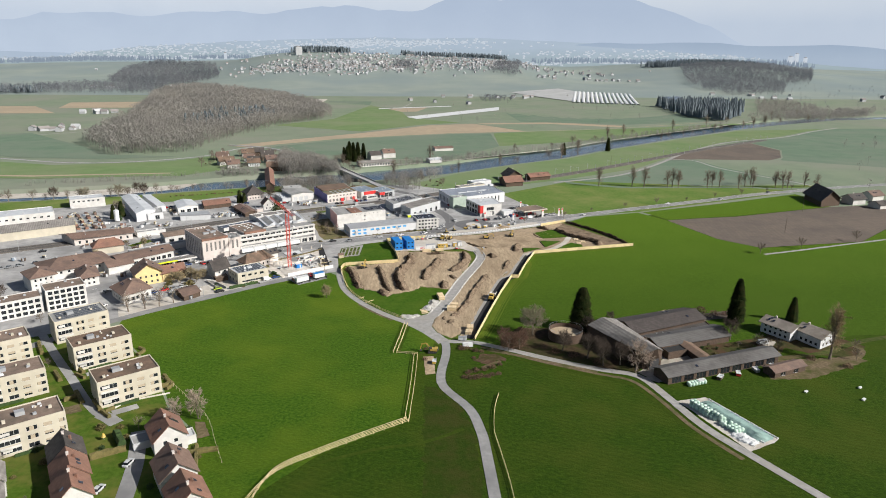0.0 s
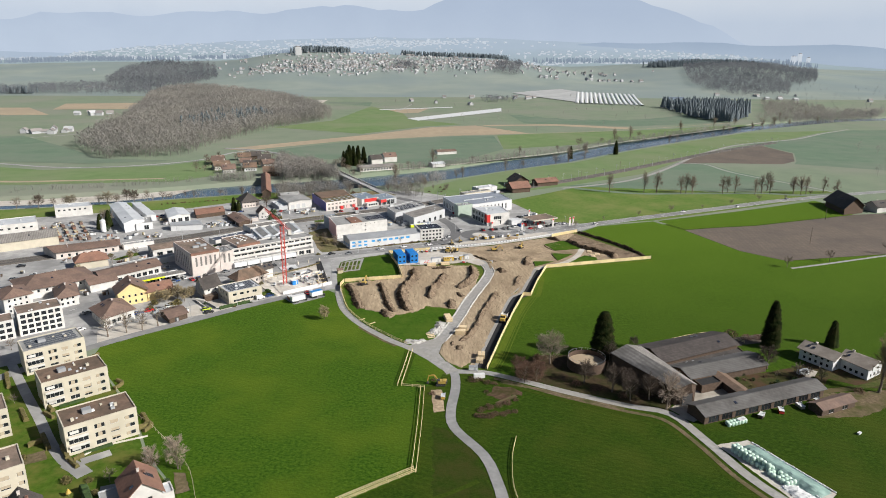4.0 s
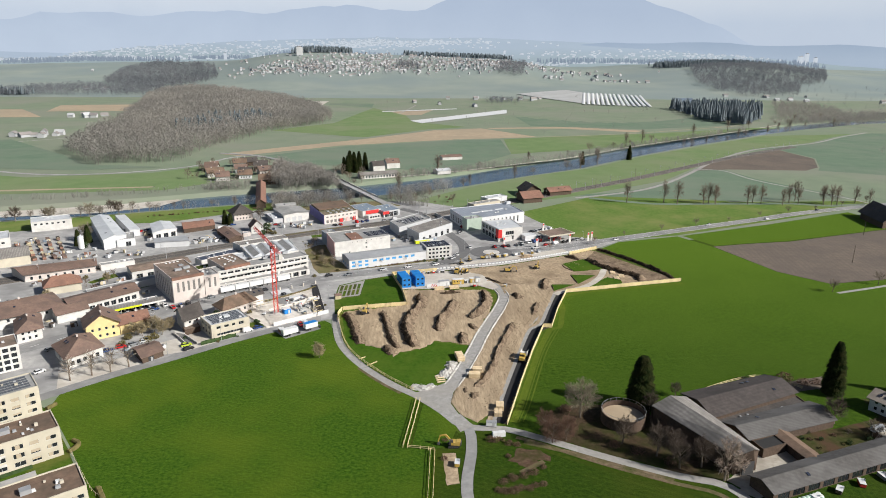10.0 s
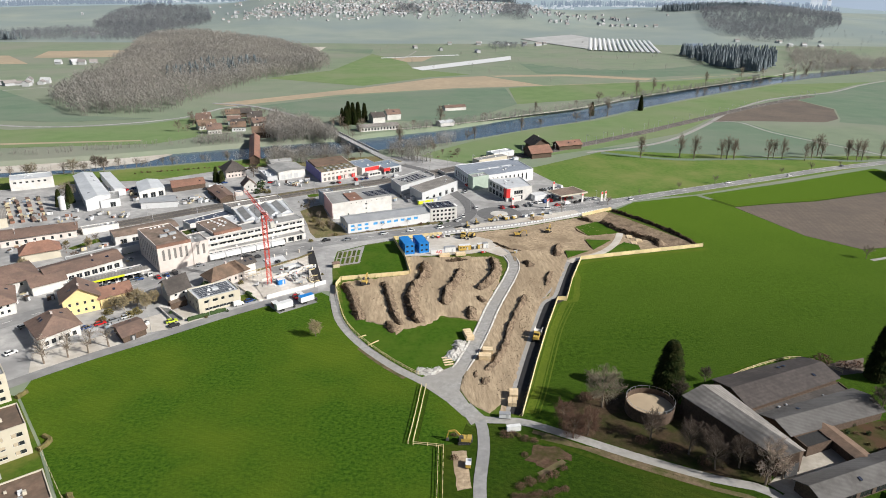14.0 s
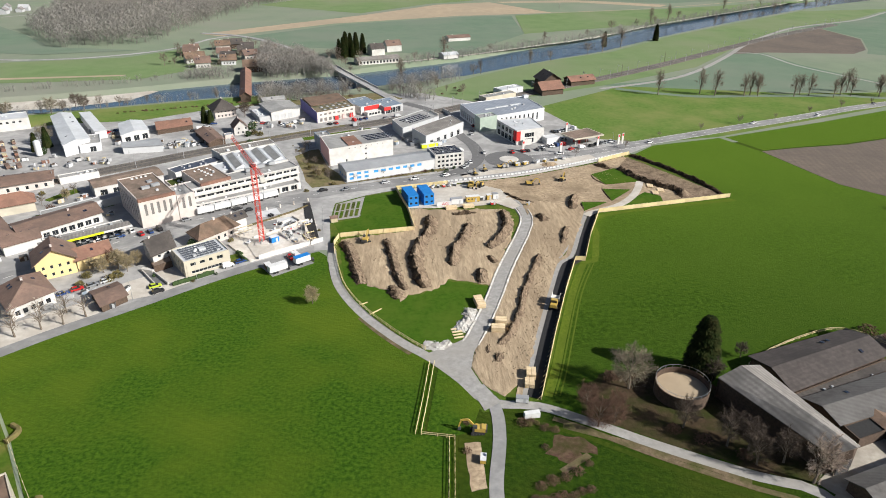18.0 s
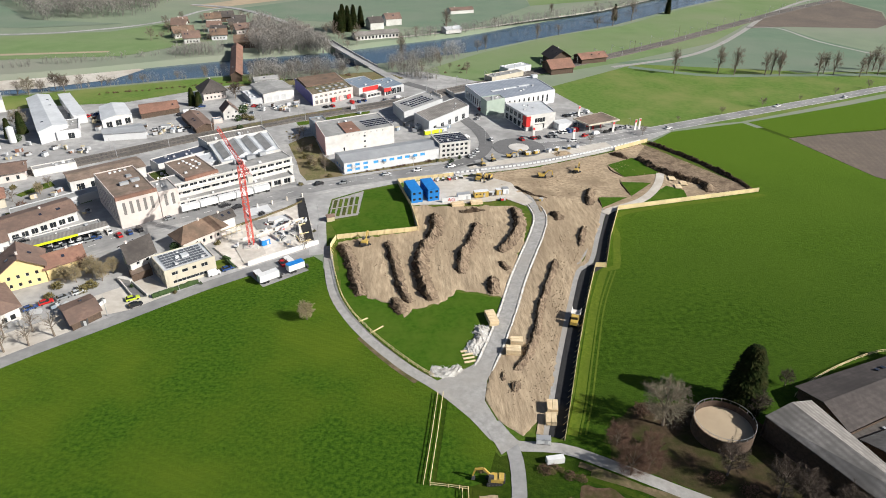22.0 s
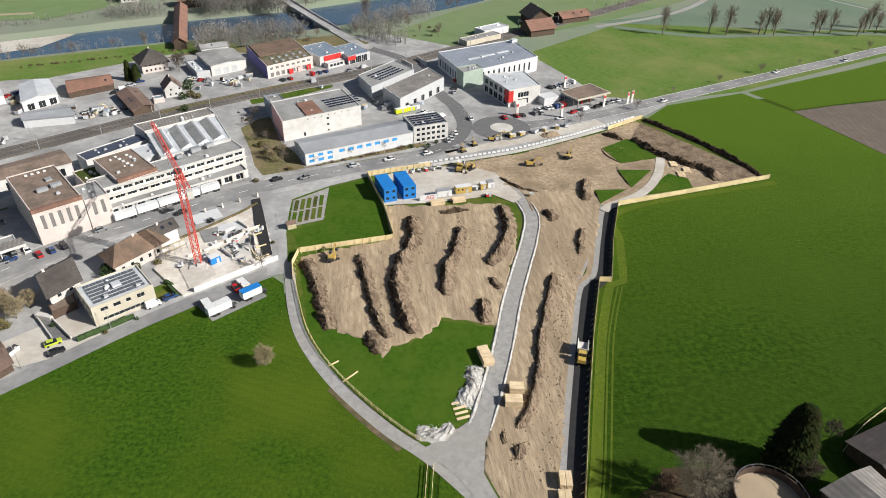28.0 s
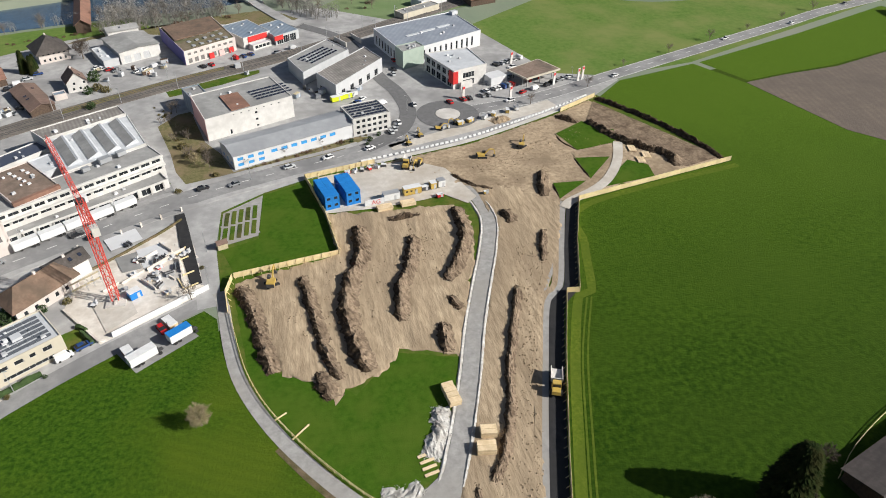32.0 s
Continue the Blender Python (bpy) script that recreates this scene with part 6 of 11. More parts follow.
building("yellow_house", "yellow house with wide brown roof and small windows", "house", P, 6.6, YELLOW, "gable", BROWN_T, rh=4.4, over=1.0, ridge=1, wins={0: row(length(P), 4, 1.0, 0.9, 1.3) + row(length(P), 4, 1.0, 3.8, 1.3), 1: row(length(P, 1), 3, 1.0, 1, 1.3) + row(length(P, 1), 3, 1.0, 3.8, 1.3)})
building("yellow_house", "long brown-roofed wing of the yellow house", "house", [(-116.4, 321.5), (-107, 329), (-112, 337), (-121.2, 331)], 4.8, YELLOW, "gable", RED_T, rh=2.4, over=0.8)
P = [(-124, 288.8), (-115, 299.8), (-125.5, 312.4), (-134.4, 301.6)]
building("white_house", "white house with half-hipped brown roof by the lane", "house", P, 5.0, WHITE, "hip", BROWN_T, rh=3.8, over=0.9, wins={0: row(length(P), 5, 1.6, 1.0, 1.8), 3: row(length(P, 3), 4, 1.1, 1.0, 1.4)})
building("shed", "open timber shed with brown roof by the car park", "shed", [(-97.2, 292.4), (-91.4, 299.2), (-98, 307.8), (-104.2, 301.8)], 2.6, BARN_W, "gable", BROWN_T, rh=1.4, over=0.6, ridge=0)
P = [(-89.8, 322.8), (-84.0, 329.8), (-90.6, 340.8), (-96.6, 333.6)]
building("white_house", "white house with steep dark roof", "house", P, 5.6, WHITE, "gable", DARK_T, rh=3.6, over=0.9, ridge=0, wins={0: row(length(P), 2, 1.2, 3.4, 1.1)})
building("shed", "low flat garage beside the white house", "garage", [(-88.6, 319), (-83.4, 323.4), (-86, 328.4), (-90.6, 322.2)], 2.6, BARN_W, "flat", BROWN_F)
P = [(-76.2, 314.6), (-62.2, 324.0), (-69.4, 334.8), (-83.6, 325.2)]
sh = building("villa", "cream flat-roofed house covered with solar panels", "house", P, 6.4, CREAM, "flat", METAL_W,
              wins={0: [(2.2, 13.8, 0.9, 2.0), (2.2, 4.2, 4.0, 5.2), (5.6, 7.6, 4.0, 5.2), (9.0, 10.4, 4.0, 5.2), (12, 14.2, 3.8, 5.2)], 3: row(length(P, 3), 3, 1.2, 1.0, 1.4) + row(length(P, 3), 3, 1.2, 3.8, 1.4)})
solar_rows(sh, (-72.9, 324.7), 34, 8, 6, 1.75, 1.75, 6.1, m=SOLAR_P)
on_roof(sh, "roof_hatch", [(-72.4, 325, 6.1, 2.4, 2.2, 0.9, 34)], METAL_W)
building("brown_house", "old house with broken brown hipped roof and pale walls", "house", [(-76.6, 337.4), (-64.6, 350.6), (-70.6, 357.6), (-82.4, 344.2)], 4.8, PINKW, "hip", ROOF_B, rh=3.2, over=1.0, wins={0: row(17, 5, 1.1, 1.2, 1.5)})
building("dark_house", "dark-roofed house with white balcony beside the pit", "house", [(-70.4, 349.6), (-62.4, 357), (-66, 362), (-73.6, 354.8)], 5.2, WHITE, "gable", DARK_T, rh=1.6, over=0.7)
building("white_house", "small white house behind the terrace", "house", [(-155, 313.8), (-147.8, 319.6), (-156, 334.6), (-163, 328.2)], 5.2, WHITE, "hip", BROWN_T, rh=3.0, over=0.8, wins={0: row(9, 3, 1.1, 1, 1.3) + row(9, 3, 1.1, 3.4, 1.2)})
building("row_house", "wide hipped brown roof of an inn with white walls", "inn", [(-176, 325), (-150, 345), (-164, 362), (-190, 342)], 5.2, WHITE, "hip", BROWN_T, rh=3.6, over=1.0, wins={0: row(32, 8, 1.2, 2.8, 1.4)})
building("white_house", "white three-storey house with small windows", "house", [(-174.5, 306.3), (-166.2, 314.6), (-176, 325.6), (-184, 317.4)], 8.0, WHITE, "hip", BROWN_T, rh=2.4, over=0.8, wins={0: [w for z in (0.8, 3.2, 5.7) for w in row(11.5, 4, 1.0, z, 1.2)]})
building("house", "red-tiled house by the station road", "house", [(-172, 372), (-158, 380), (-163, 389), (-177, 381)], 4.6, CREAM, "hip", RED_T, rh=3.4, over=0.8)
building("house", "white garage with dark roof and yellow band", "garage", [(-149, 335), (-139, 343.5), (-144, 351), (-155, 342.5)], 4.2, WHITE, "gable", BROWN_T, rh=2.0, over=0.6)

# -- apartment blocks --
BLIND = mat("beige_blinds", (0.36, 0.30, 0.22), (0.42, 0.36, 0.27), 1.0, rough=0.7)

def apartment(pts, roof, label, h=9.8, hatch=True):
    L, D = length(pts), length(pts, 3)
    ws = []
    for z in (0.9, 3.6, 6.4):
        ws += [(0.8, 6.2, z, z + 1.75), (8.0, 10.9, z, z + 1.5), (12.4, 14.9, z, z + 1.35), (16.6, min(19.4, L - 0.5), z, z + 1.3)] if L > 18.5 else row(L, 4, 2.4, z, 1.5)
    b = building("apartment_block", label, "apartment block", pts, h, CREAM, "flat", roof, wins={0: ws, 1: [w for z in (1.0, 3.7, 6.5) for w in row(length(pts, 1), 2, 1.6, z, 1.3, 3)], 3: [w for z in (1.0, 3.7, 6.5) for w in row(D, 1, 1.2, z, 1.2, 5)]}, frame=FRAME)
    c, r = Vector(pts[0]), math.degrees(math.atan2(pts[1][1] - pts[0][1], pts[1][0] - pts[0][0]))
    d = (Vector(pts[1]) - c).normalized()
    k = Vector((-d.y, d.x))
    if hatch:
        for u, v, sx, sy, sz in ((7.5, 6.5, 2.6, 2.2, 1.3), (3.0, 3.5, 0.9, 0.9, 0.9), (15.5, 5.5, 0.9, 0.9, 0.9), (12, 8.5, 0.6, 0.6, 0.5)):
            p = c + d * u + k * v
            on_roof(b, "chimney" if sx < 2 else "roof_hatch", [(p.x, p.y, h - 0.35, sx, sy, sz, r)], METAL_R if sx > 2 else CREAM)
    if L > 18.5:
        for j, z in enumerate((0.9, 3.6, 6.4)):
            for u, w, hh, mm, lb in ((13.65, 2.3, 0.6 + 0.3 * j, BLIND, "half-closed beige blind"), (17.3, 1.1, 1.25, BLIND, "closed beige blind"), (2.6, 2.4, 0.9, WHITE, "lowered white awning"), (9.4, 1.2, 1.4, BLIND, "closed beige blind")):
                if (j + int(u)) % 3 == 0 and u < 13:
                    continue
                p = c + d * u + k * 0.12 - b.location.xy
                piece("blind", Shape().box((0, 0, 0), (w, 0.05, hh)), mm, b, lb, pose(p.x, p.y, z + 1.32 - hh / 2, 0, 0, r))
    for z in (3.35, 6.15):
        p = c + d * 3.5 - k * 0.35 - b.location.xy
        piece("balcony", Shape().box((0, 0, 0.15), (5.4, 0.9, 0.12)).box((0, -0.42, 0.55), (5.4, 0.06, 0.75)), WHITE, b, "white balcony", pose(p.x, p.y, z - 0.75, 0, 0, r))
    p = c + d * 4 - k * 1.4 - b.location.xy
    piece("terrace_hedge", Shape().box((0, 0, 0.45), (8, 0.7, 0.9)), HEDGE, b, "clipped terrace hedge", pose(p.x + d.x * 4, p.y + d.y * 4, 0, 0, 0, r))
    return b


_A = [([(-95.4, 190.6), (-78.6, 202.0), (-85.6, 212.4), (-102.4, 201.0)], ROOF_B), ([(-115.6, 219.2), (-99.0, 231.4), (-106.4, 241.6), (-123.0, 229.6)], ROOF_B), ([(-134.2, 244.6), (-118.0, 257.6), (-125.6, 267.8), (-141.8, 255.2)], GREY_F)]
for k, (p, r) in enumerate(_A):
    bl = apartment(p, r, ("cream three-storey apartment block with brown gravel roof", "cream three-storey apartment block with brown gravel roof", "cream three-storey apartment block with solar roof")[k])
    if k == 2:
        solar_rows(bl, (-129.9, 256.4), 38, 10, 5, 1.68, 2.0, 9.5, m=SOLAR_P)
for q in ([(-113, 162.6), (-97.6, 173.2), (-104.6, 183.4), (-120, 172.8)], [(-134.5, 192.6), (-118, 203.6), (-125, 213.8), (-141.5, 202.8)], [(-153.6, 219.6), (-137.2, 232), (-144.4, 242), (-160.8, 229.6)]):
    apartment(q, BROWN_F, "cream apartment block with roof terrace and recessed balconies")
P = [(-155.2, 281.2), (-141.4, 290.8), (-148.2, 301), (-162, 291.2)]
building("apartment_block", "white apartment block with a grid of loggias", "apartment block", P, 10.4, WHITE, "flat", BROWN_F, wins={0: [w for z in (0.7, 3.1, 5.5, 7.9) for w in row(length(P), 6, 2.0, z, 1.7, 0.6)], 3: [w for z in (3.1, 5.5, 7.9) for w in row(length(P, 3), 3, 1.4, z, 1.3, 1)]})
P = [(-172.5, 268.4), (-156.4, 280.2), (-162, 289), (-178, 277)]
building("apartment_block", "long white apartment block with loggias", "apartment block", P, 8.6, WHITE, "flat", BROWN_F, wins={0: [w for z in (0.7, 3.2, 5.8) for w in row(length(P), 7, 2.0, z, 1.7, 0.6)]})

# -- terraced houses --
def gabled(fl, fr, depth, label, h=5.2, rh=4.2, roof=None, ridge=1):
    p = quad(fl, fr, depth)
    b = building("terraced_house", label, "house", p, h, WHITE, "gable", roof or BROWN_T, rh=rh, over=0.6, ridge=ridge,
                 wins={0: row(length(p), 3, 1.3, 0.6, 1.6) + row(length(p), 2, 1.2, 3.2, 1.3, 1.6), 1: row(depth, 3, 1.1, 1.0, 1.3)})
    piece("chimney", Shape().box((0, 0, 0), (0.6, 0.6, 1.6)), RED_T, b, m=pose(1.2, 1.0, h + rh * 0.8))
    return b


h1 = gabled((-67.6, 161.0), (-59.4, 165.6), 11, "white gabled house with red-brown roof and solar panel", roof=RED_T)
piece("roof_panel", Shape().box((0, 0, 0), (3.2, 1.5, 0.08)), SOLAR, h1, "dark roof-mounted panel", pose(2.1, 1.17, 7.68, 0, 41.8, 29.3))
gabled((-59.4, 141.6), (-51.0, 146.4), 11, "white gabled house with brown roof", roof=BROWN_T)
gabled((-52.2, 129.0), (-44.0, 133.6), 11, "white gabled house with red-brown roof", roof=RED_T)
gabled((-93.0, 152.4), (-85.4, 156.8), 9.5, "white terraced house with dark grey roof", roof=DARK_T)
gabled((-87.6, 142.8), (-80.0, 147.2), 9.5, "white terraced house with red-brown roof", roof=RED_T)
gabled((-83.0, 133.6), (-75.4, 138.0), 9.5, "white terraced house with red-brown roof", roof=RED_T)
gabled((-109.0, 140.8), (-101.4, 145.2), 9.5, "white terraced house with grey roof", roof=ETERNIT)
gabled((-104.0, 131.0), (-96.4, 135.4), 9.5, "white terraced house with grey roof", roof=ETERNIT)
building("carport", "flat white carport beside the gabled house", "carport", [(-61, 166.6), (-57.6, 168.6), (-60, 173), (-63.4, 171)], 2.8, WHITE, "flat", METAL_W)
building("carport", "flat grey garage beside the gabled house", "garage", [(-75, 164.4), (-69, 167.8), (-72, 173), (-78, 169.6)], 2.5, GREYW, "flat", GREY_F)

# lawns, paths and hedges of the estate
patch("estate_lawn", [(-42, 128), (-54, 150), (-59, 172), (-73, 190), (-81, 206), (-99, 234), (-118, 260), (-127, 263), (-175, 240), (-165, 200), (-140, 150), (-110, 110)], 0.045, LAWN, "green lawns around the apartment blocks", "lawn")
ribbon("estate_path", [(-89.5, 183.5), (-95.6, 188.4), (-103.5, 197.7), (-114.5, 213.1), (-126, 228.5), (-138, 245), (-147, 257.5)], 3.2, 0.11, ASPHALT_L, "grey path between the apartment blocks")
ribbon("estate_path", [(-66, 120), (-69, 138), (-72, 156), (-74.6, 166), (-77.6, 176)], 4.8, 0.11, ASPHALT, "paved lane between the houses")
ribbon("estate_path", [(-86.4, 181.0), (-90.4, 184.6), (-94, 187.2)], 4.6, 0.12, ASPHALT_L, "grey turning place at the path's end")


def hedge(pts, w, h, label, m=None):
    line = smooth_line(pts, 0.8)
    nor = sides(line)
    s = Shape()
    for p, q in zip(line, nor):
        for u, z in ((-1, 0), (-1.05, 0.55), (-0.7, 1), (0.7, 1), (1.05, 0.55), (1, 0)):
            k = p + q * (u * w / 2 * (1 + random.uniform(-0.18, 0.18)))
            s.v.append((k.x, k.y, max(0.0, z * h * (1 + random.uniform(-0.15, 0.15)))))
    for i in range(len(line) - 1):
        s.f += [(i * 6 + j, i * 6 + j + 1, i * 6 + j + 7, i * 6 + j + 6) for j in range(5)]
    s.f += [(0, 1, 2, 3, 4, 5), tuple(range(len(s.v) - 6, len(s.v)))]
    return tagged(piece("hedge", s, m or HEDGE), label, "hedge", "garden hedges")


for pts in ([(-94, 188.4), (-90, 184.6)], [(-77.6, 202.8), (-76.4, 206.6), (-79, 208.8)], [(-114.6, 216.6), (-110, 213)], [(-98, 232), (-96.6, 236), (-99.4, 238.4)], [(-117, 258.4), (-115.6, 262)], [(-96, 205), (-104, 214)], [(-57, 166), (-55, 158), (-53, 151)]):
    hedge(pts, 1.1, 1.2, "low brownish clipped hedge", BUSH)
for pts in ([(-79.4, 309), (-75, 312), (-67, 317.6)], [(-60.4, 330.4), (-57, 326)], [(-62, 333), (-59.4, 331)]):
    hedge(pts, 1.0, 1.4, "dark green clipped garden hedge")

hedge([(-86.4, 161.0), (-82, 163.4), (-77.6, 165.4)], 1.3, 1.8, "tall brown beech hedge between the gardens", BUSH)
hedge([(-83.4, 173.4), (-81, 169.6), (-79.2, 167)], 2.2, 2.6, "thick dark evergreen hedge beside the drive")
hedge([(-92.8, 188.4), (-90.8, 190.6)], 1.1, 1.1, "low brownish clipped hedge", BUSH)
for pts in ([(-102.9, 194.7), (-105.6, 198.6), (-108.5, 202.7)], [(-142.4, 246.1), (-139, 240.4), (-135.5, 235)], [(-123.2, 218.9), (-117.9, 211.6)], [(-118.8, 224.2), (-112.2, 217.4)], [(-99.6, 196), (-97, 192.4), (-94.7, 189.1)], [(-80.4, 204.3), (-78.1, 207.5), (-81.7, 213.6)], [(-110, 196.6), (-106.6, 199.5)], [(-57.8, 162.4), (-53.6, 163.2), (-50, 163.9)], [(-99.6, 160.4), (-93.6, 164.4)]):
    hedge(pts, 1.4, 1.3, "rounded russet garden hedge", BUSH)
_gw = [(-92.4, 188.6), (-87, 195.4), (-75.6, 200.4)]
ribbon("garden_wall", _gw, 0.5, 0.4, CONC_PALE, "low pale garden wall across the lawn", "wall", step=3, thick=0.4)
patch("patio", [(-63.6, 158.6), (-57.6, 162), (-60.4, 166.2), (-66, 163)], 0.12, GRAVEL_Y, "pale paved patio before the gabled house", "pavement")
patch("patio", [(-89.4, 186.2), (-82.6, 190.6), (-84.6, 193.6), (-91.4, 189.2)], 0.10, ASPHALT_L, "grey terrace slabs below the apartment block", "pavement")
patch("patio", [(-110, 215.2), (-101.8, 221), (-103.6, 223.6), (-111.8, 217.8)], 0.10, ASPHALT_L, "grey terrace slabs below the apartment block", "pavement")
patch("garden_bed", [(-61.6, 180.6), (-58.4, 180.4), (-54.6, 172), (-58, 170.4)], 0.10, EARTH_V, "bare garden bed by the field fence", "garden", ragged=0.4)
patch("garden_bed", [(-110.4, 190.6), (-104, 194.4), (-101, 189.6), (-107.4, 186)], 0.10, EARTH_V, "bare garden bed beside the path", "garden", ragged=0.5)
wf2 = thing("wire_fence", "thin wire fence between the gardens and the field", "fence", -67.9, 195.6, 0.0)
_f = smooth_line([(-98, 233), (-83.3, 213), (-78.4, 208.4), (-67.9, 195.6), (-57.8, 181.9), (-51.8, 167.5), (-46.7, 155.4)], 2.4)
for a, b in zip(_f, _f[1:]):
    piece("post", Shape().beam((a.x + 67.9, a.y - 195.6, 0), (a.x + 67.9, a.y - 195.6, 1.2), 0.09), WOOD_G, wf2)
    piece("rail", Shape().beam((a.x + 67.9, a.y - 195.6, 1.1), (b.x + 67.9, b.y - 195.6, 1.1), 0.06), WOOD_G, wf2)
ps = thing("parasol", "closed yellow parasol in a garden", "parasol", -86.6, 171.5, 0.0)
piece("pole", Shape().tube((0, 0, 0), (0, 0, 2.6), 0.04, 0.04, 6), STEEL, ps)
piece("canopy", Shape().tube((0, 0, 1.2), (0, 0, 2.5), 0.75, 0.12, 9), MACH_Y, ps, "folded yellow cloth")

# ---- the building site ----
_board = {}


def board_fence(pts, label, h=2.0, bay=2.5):
    """Hoarding of upright pale boards in bays, with posts and raking braces behind."""
    root = thing("board_fence", label, "fence", pts[0][0], pts[0][1])
    o = Vector(pts[0])
    for a, b in zip(pts, pts[1:]):
        a, b = Vector(a) - o, Vector(b) - o
        n = max(1, round((b - a).length / bay))
        w = (b - a).length / n
        yaw = math.degrees(math.atan2((b - a).y, (b - a).x))
        key = (round(w, 1), h)
        if key not in _board:
            s = Shape()
            prof = []
            for i in range(7):
                x0, x1, y = -w / 2 + w * i / 7, -w / 2 + w * (i + 1) / 7, 0.03 * (i % 2)
                prof += [(x0 + 0.01, y, 2.0 if i % 3 else 1.97), (x1 - 0.01, y, 2.0 if i % 3 else 1.97)]
            for x, y, z in prof:
                s.v += [(x, y, 0.05), (x, y, z * h / 2), (x, y + 0.05, z * h / 2), (x, y + 0.05, 0.05)]
            for i in range(len(prof) - 1):
                s.f += [(4 * i + j, 4 * i + 4 + j, 4 * i + 4 + (j + 1) % 4, 4 * i + (j + 1) % 4) for j in range(4)]
            s.f += [(0, 1, 2, 3), tuple(len(s.v) - 1 - j for j in range(4))]
            _board[key] = (s.mesh("panel", WOOD_P), Shape().box((0, 0.14, h / 2), (0.12, 0.12, h + 0.1)).beam((0, 0.2, h * 0.75), (0, 1.1, 0.05), 0.08).mesh("post", WOOD_P))
        for i in range(n):
            c = a.lerp(b, (i + 0.5) / n)
            piece("panel", _board[key][0], None, root, m=pose(c.x, c.y, 0, 0, random.uniform(-0.4, 0.4), yaw))
            c = a.lerp(b, i / n)
            piece("post", _board[key][1], None, root, m=pose(c.x, c.y, 0, 0, 0, yaw))
    return root


board_fence([(38.5, 240), (42.8, 252), (49.4, 270.6), (59.4, 297.4), (68.6, 320.0), (72.4, 319.6)], "pale yellow board fence along the meadow")
board_fence([(72.4, 319.6), (80.6, 341.4), (90.8, 364.6), (158.6, 379.4)], "pale yellow board fence round the site's corner")
board_fence([(130.6, 443.0), (110, 431.4)], "pale yellow board fence beside the highway")
board_fence([(26, 402.8), (0.4, 396.8), (5.4, 372.6), (7.6, 350.6), (-22.9, 345.6)], "pale yellow board fence round the lawn")
board_fence([(-23.4, 345.2), (-25.0, 338.5), (-24.2, 330.6)], "pale yellow board fence beside the lane")


def rail_fence(pts, label, h=1.25, bay=2.4, rails=(0.55, 1.1), m=None):
    line = smooth_line(pts, bay)
    root = thing("rail_fence", label, "fence", line[0].x, line[0].y)
    me = Shape().box((0, 0, h / 2), (0.14, 0.14, h)).mesh("post", m or WOOD_P)
    for p in line:
        piece("post", me, None, root, m=pose(p.x - line[0].x, p.y - line[0].y, 0, 0, 0, random.uniform(0, 40)))
    for a, b in zip(line, line[1:]):
        s = Shape()
        for z in rails:
            s.beam((*(a - line[0]), z), (*(b - line[0]), z), 0.06, 0.16)
        piece("rail", s, m or WOOD_P, root)
    return root


rail_fence([(-23.6, 330), (-21.8, 319.5), (-19.2, 307.6), (-15.2, 297.2), (-9.4, 287), (-2.6, 277.4), (4, 269.4), (8, 265.4)], "pale post-and-rail fence along the curving lane", bay=2.2)
for dx in (0.0, 1.4):
    rail_fence([(10.2 - dx, 258), (7.6 - dx, 243), (5 - dx, 229)], "pale wooden fence dividing the field", bay=3.0)
rail_fence([(5, 228.6), (9, 227.8), (13.4, 226.8)], "pale wooden fence dividing the field", bay=3.0)
for dx in (0.0, 1.4):
    rail_fence([(13.4 - dx, 226.4), (11.2 - dx, 202), (8.4 - dx, 176.8)], "pale wooden fence along the field's edge", bay=3.0)
    rail_fence([(8.2 - dx * 0.4, 176.4 + dx), (-6 - dx * 0.4, 168 + dx), (-19 - dx * 0.4, 159.8 + dx), (-31, 151 + dx), (-37 + dx, 138), (-39 + dx, 128)], "pale wooden fence along the field's edge", bay=3.0)
rail_fence([(40.8, 192), (38.6, 185), (37, 178), (35.6, 168), (35.8, 158), (36, 140), (35, 120)], "rough pale fence beside the south lane", 1.1, 2.2, (0.5, 0.95))
s = Shape()
for p in ((-3.4, 284.6), (-3.2, 284.0)):
    pass
for a, b in (((-9.5, 285.8), (-5.6, 289.2)), ((-13, 292), (-10.4, 293.6))):
    tagged(piece("loose_beam", Shape().beam((*a, 0.25), (*b, 0.25), 0.3, 0.25), WOOD_P), "loose pale wooden beam in the grass", "beam", "loose beams")

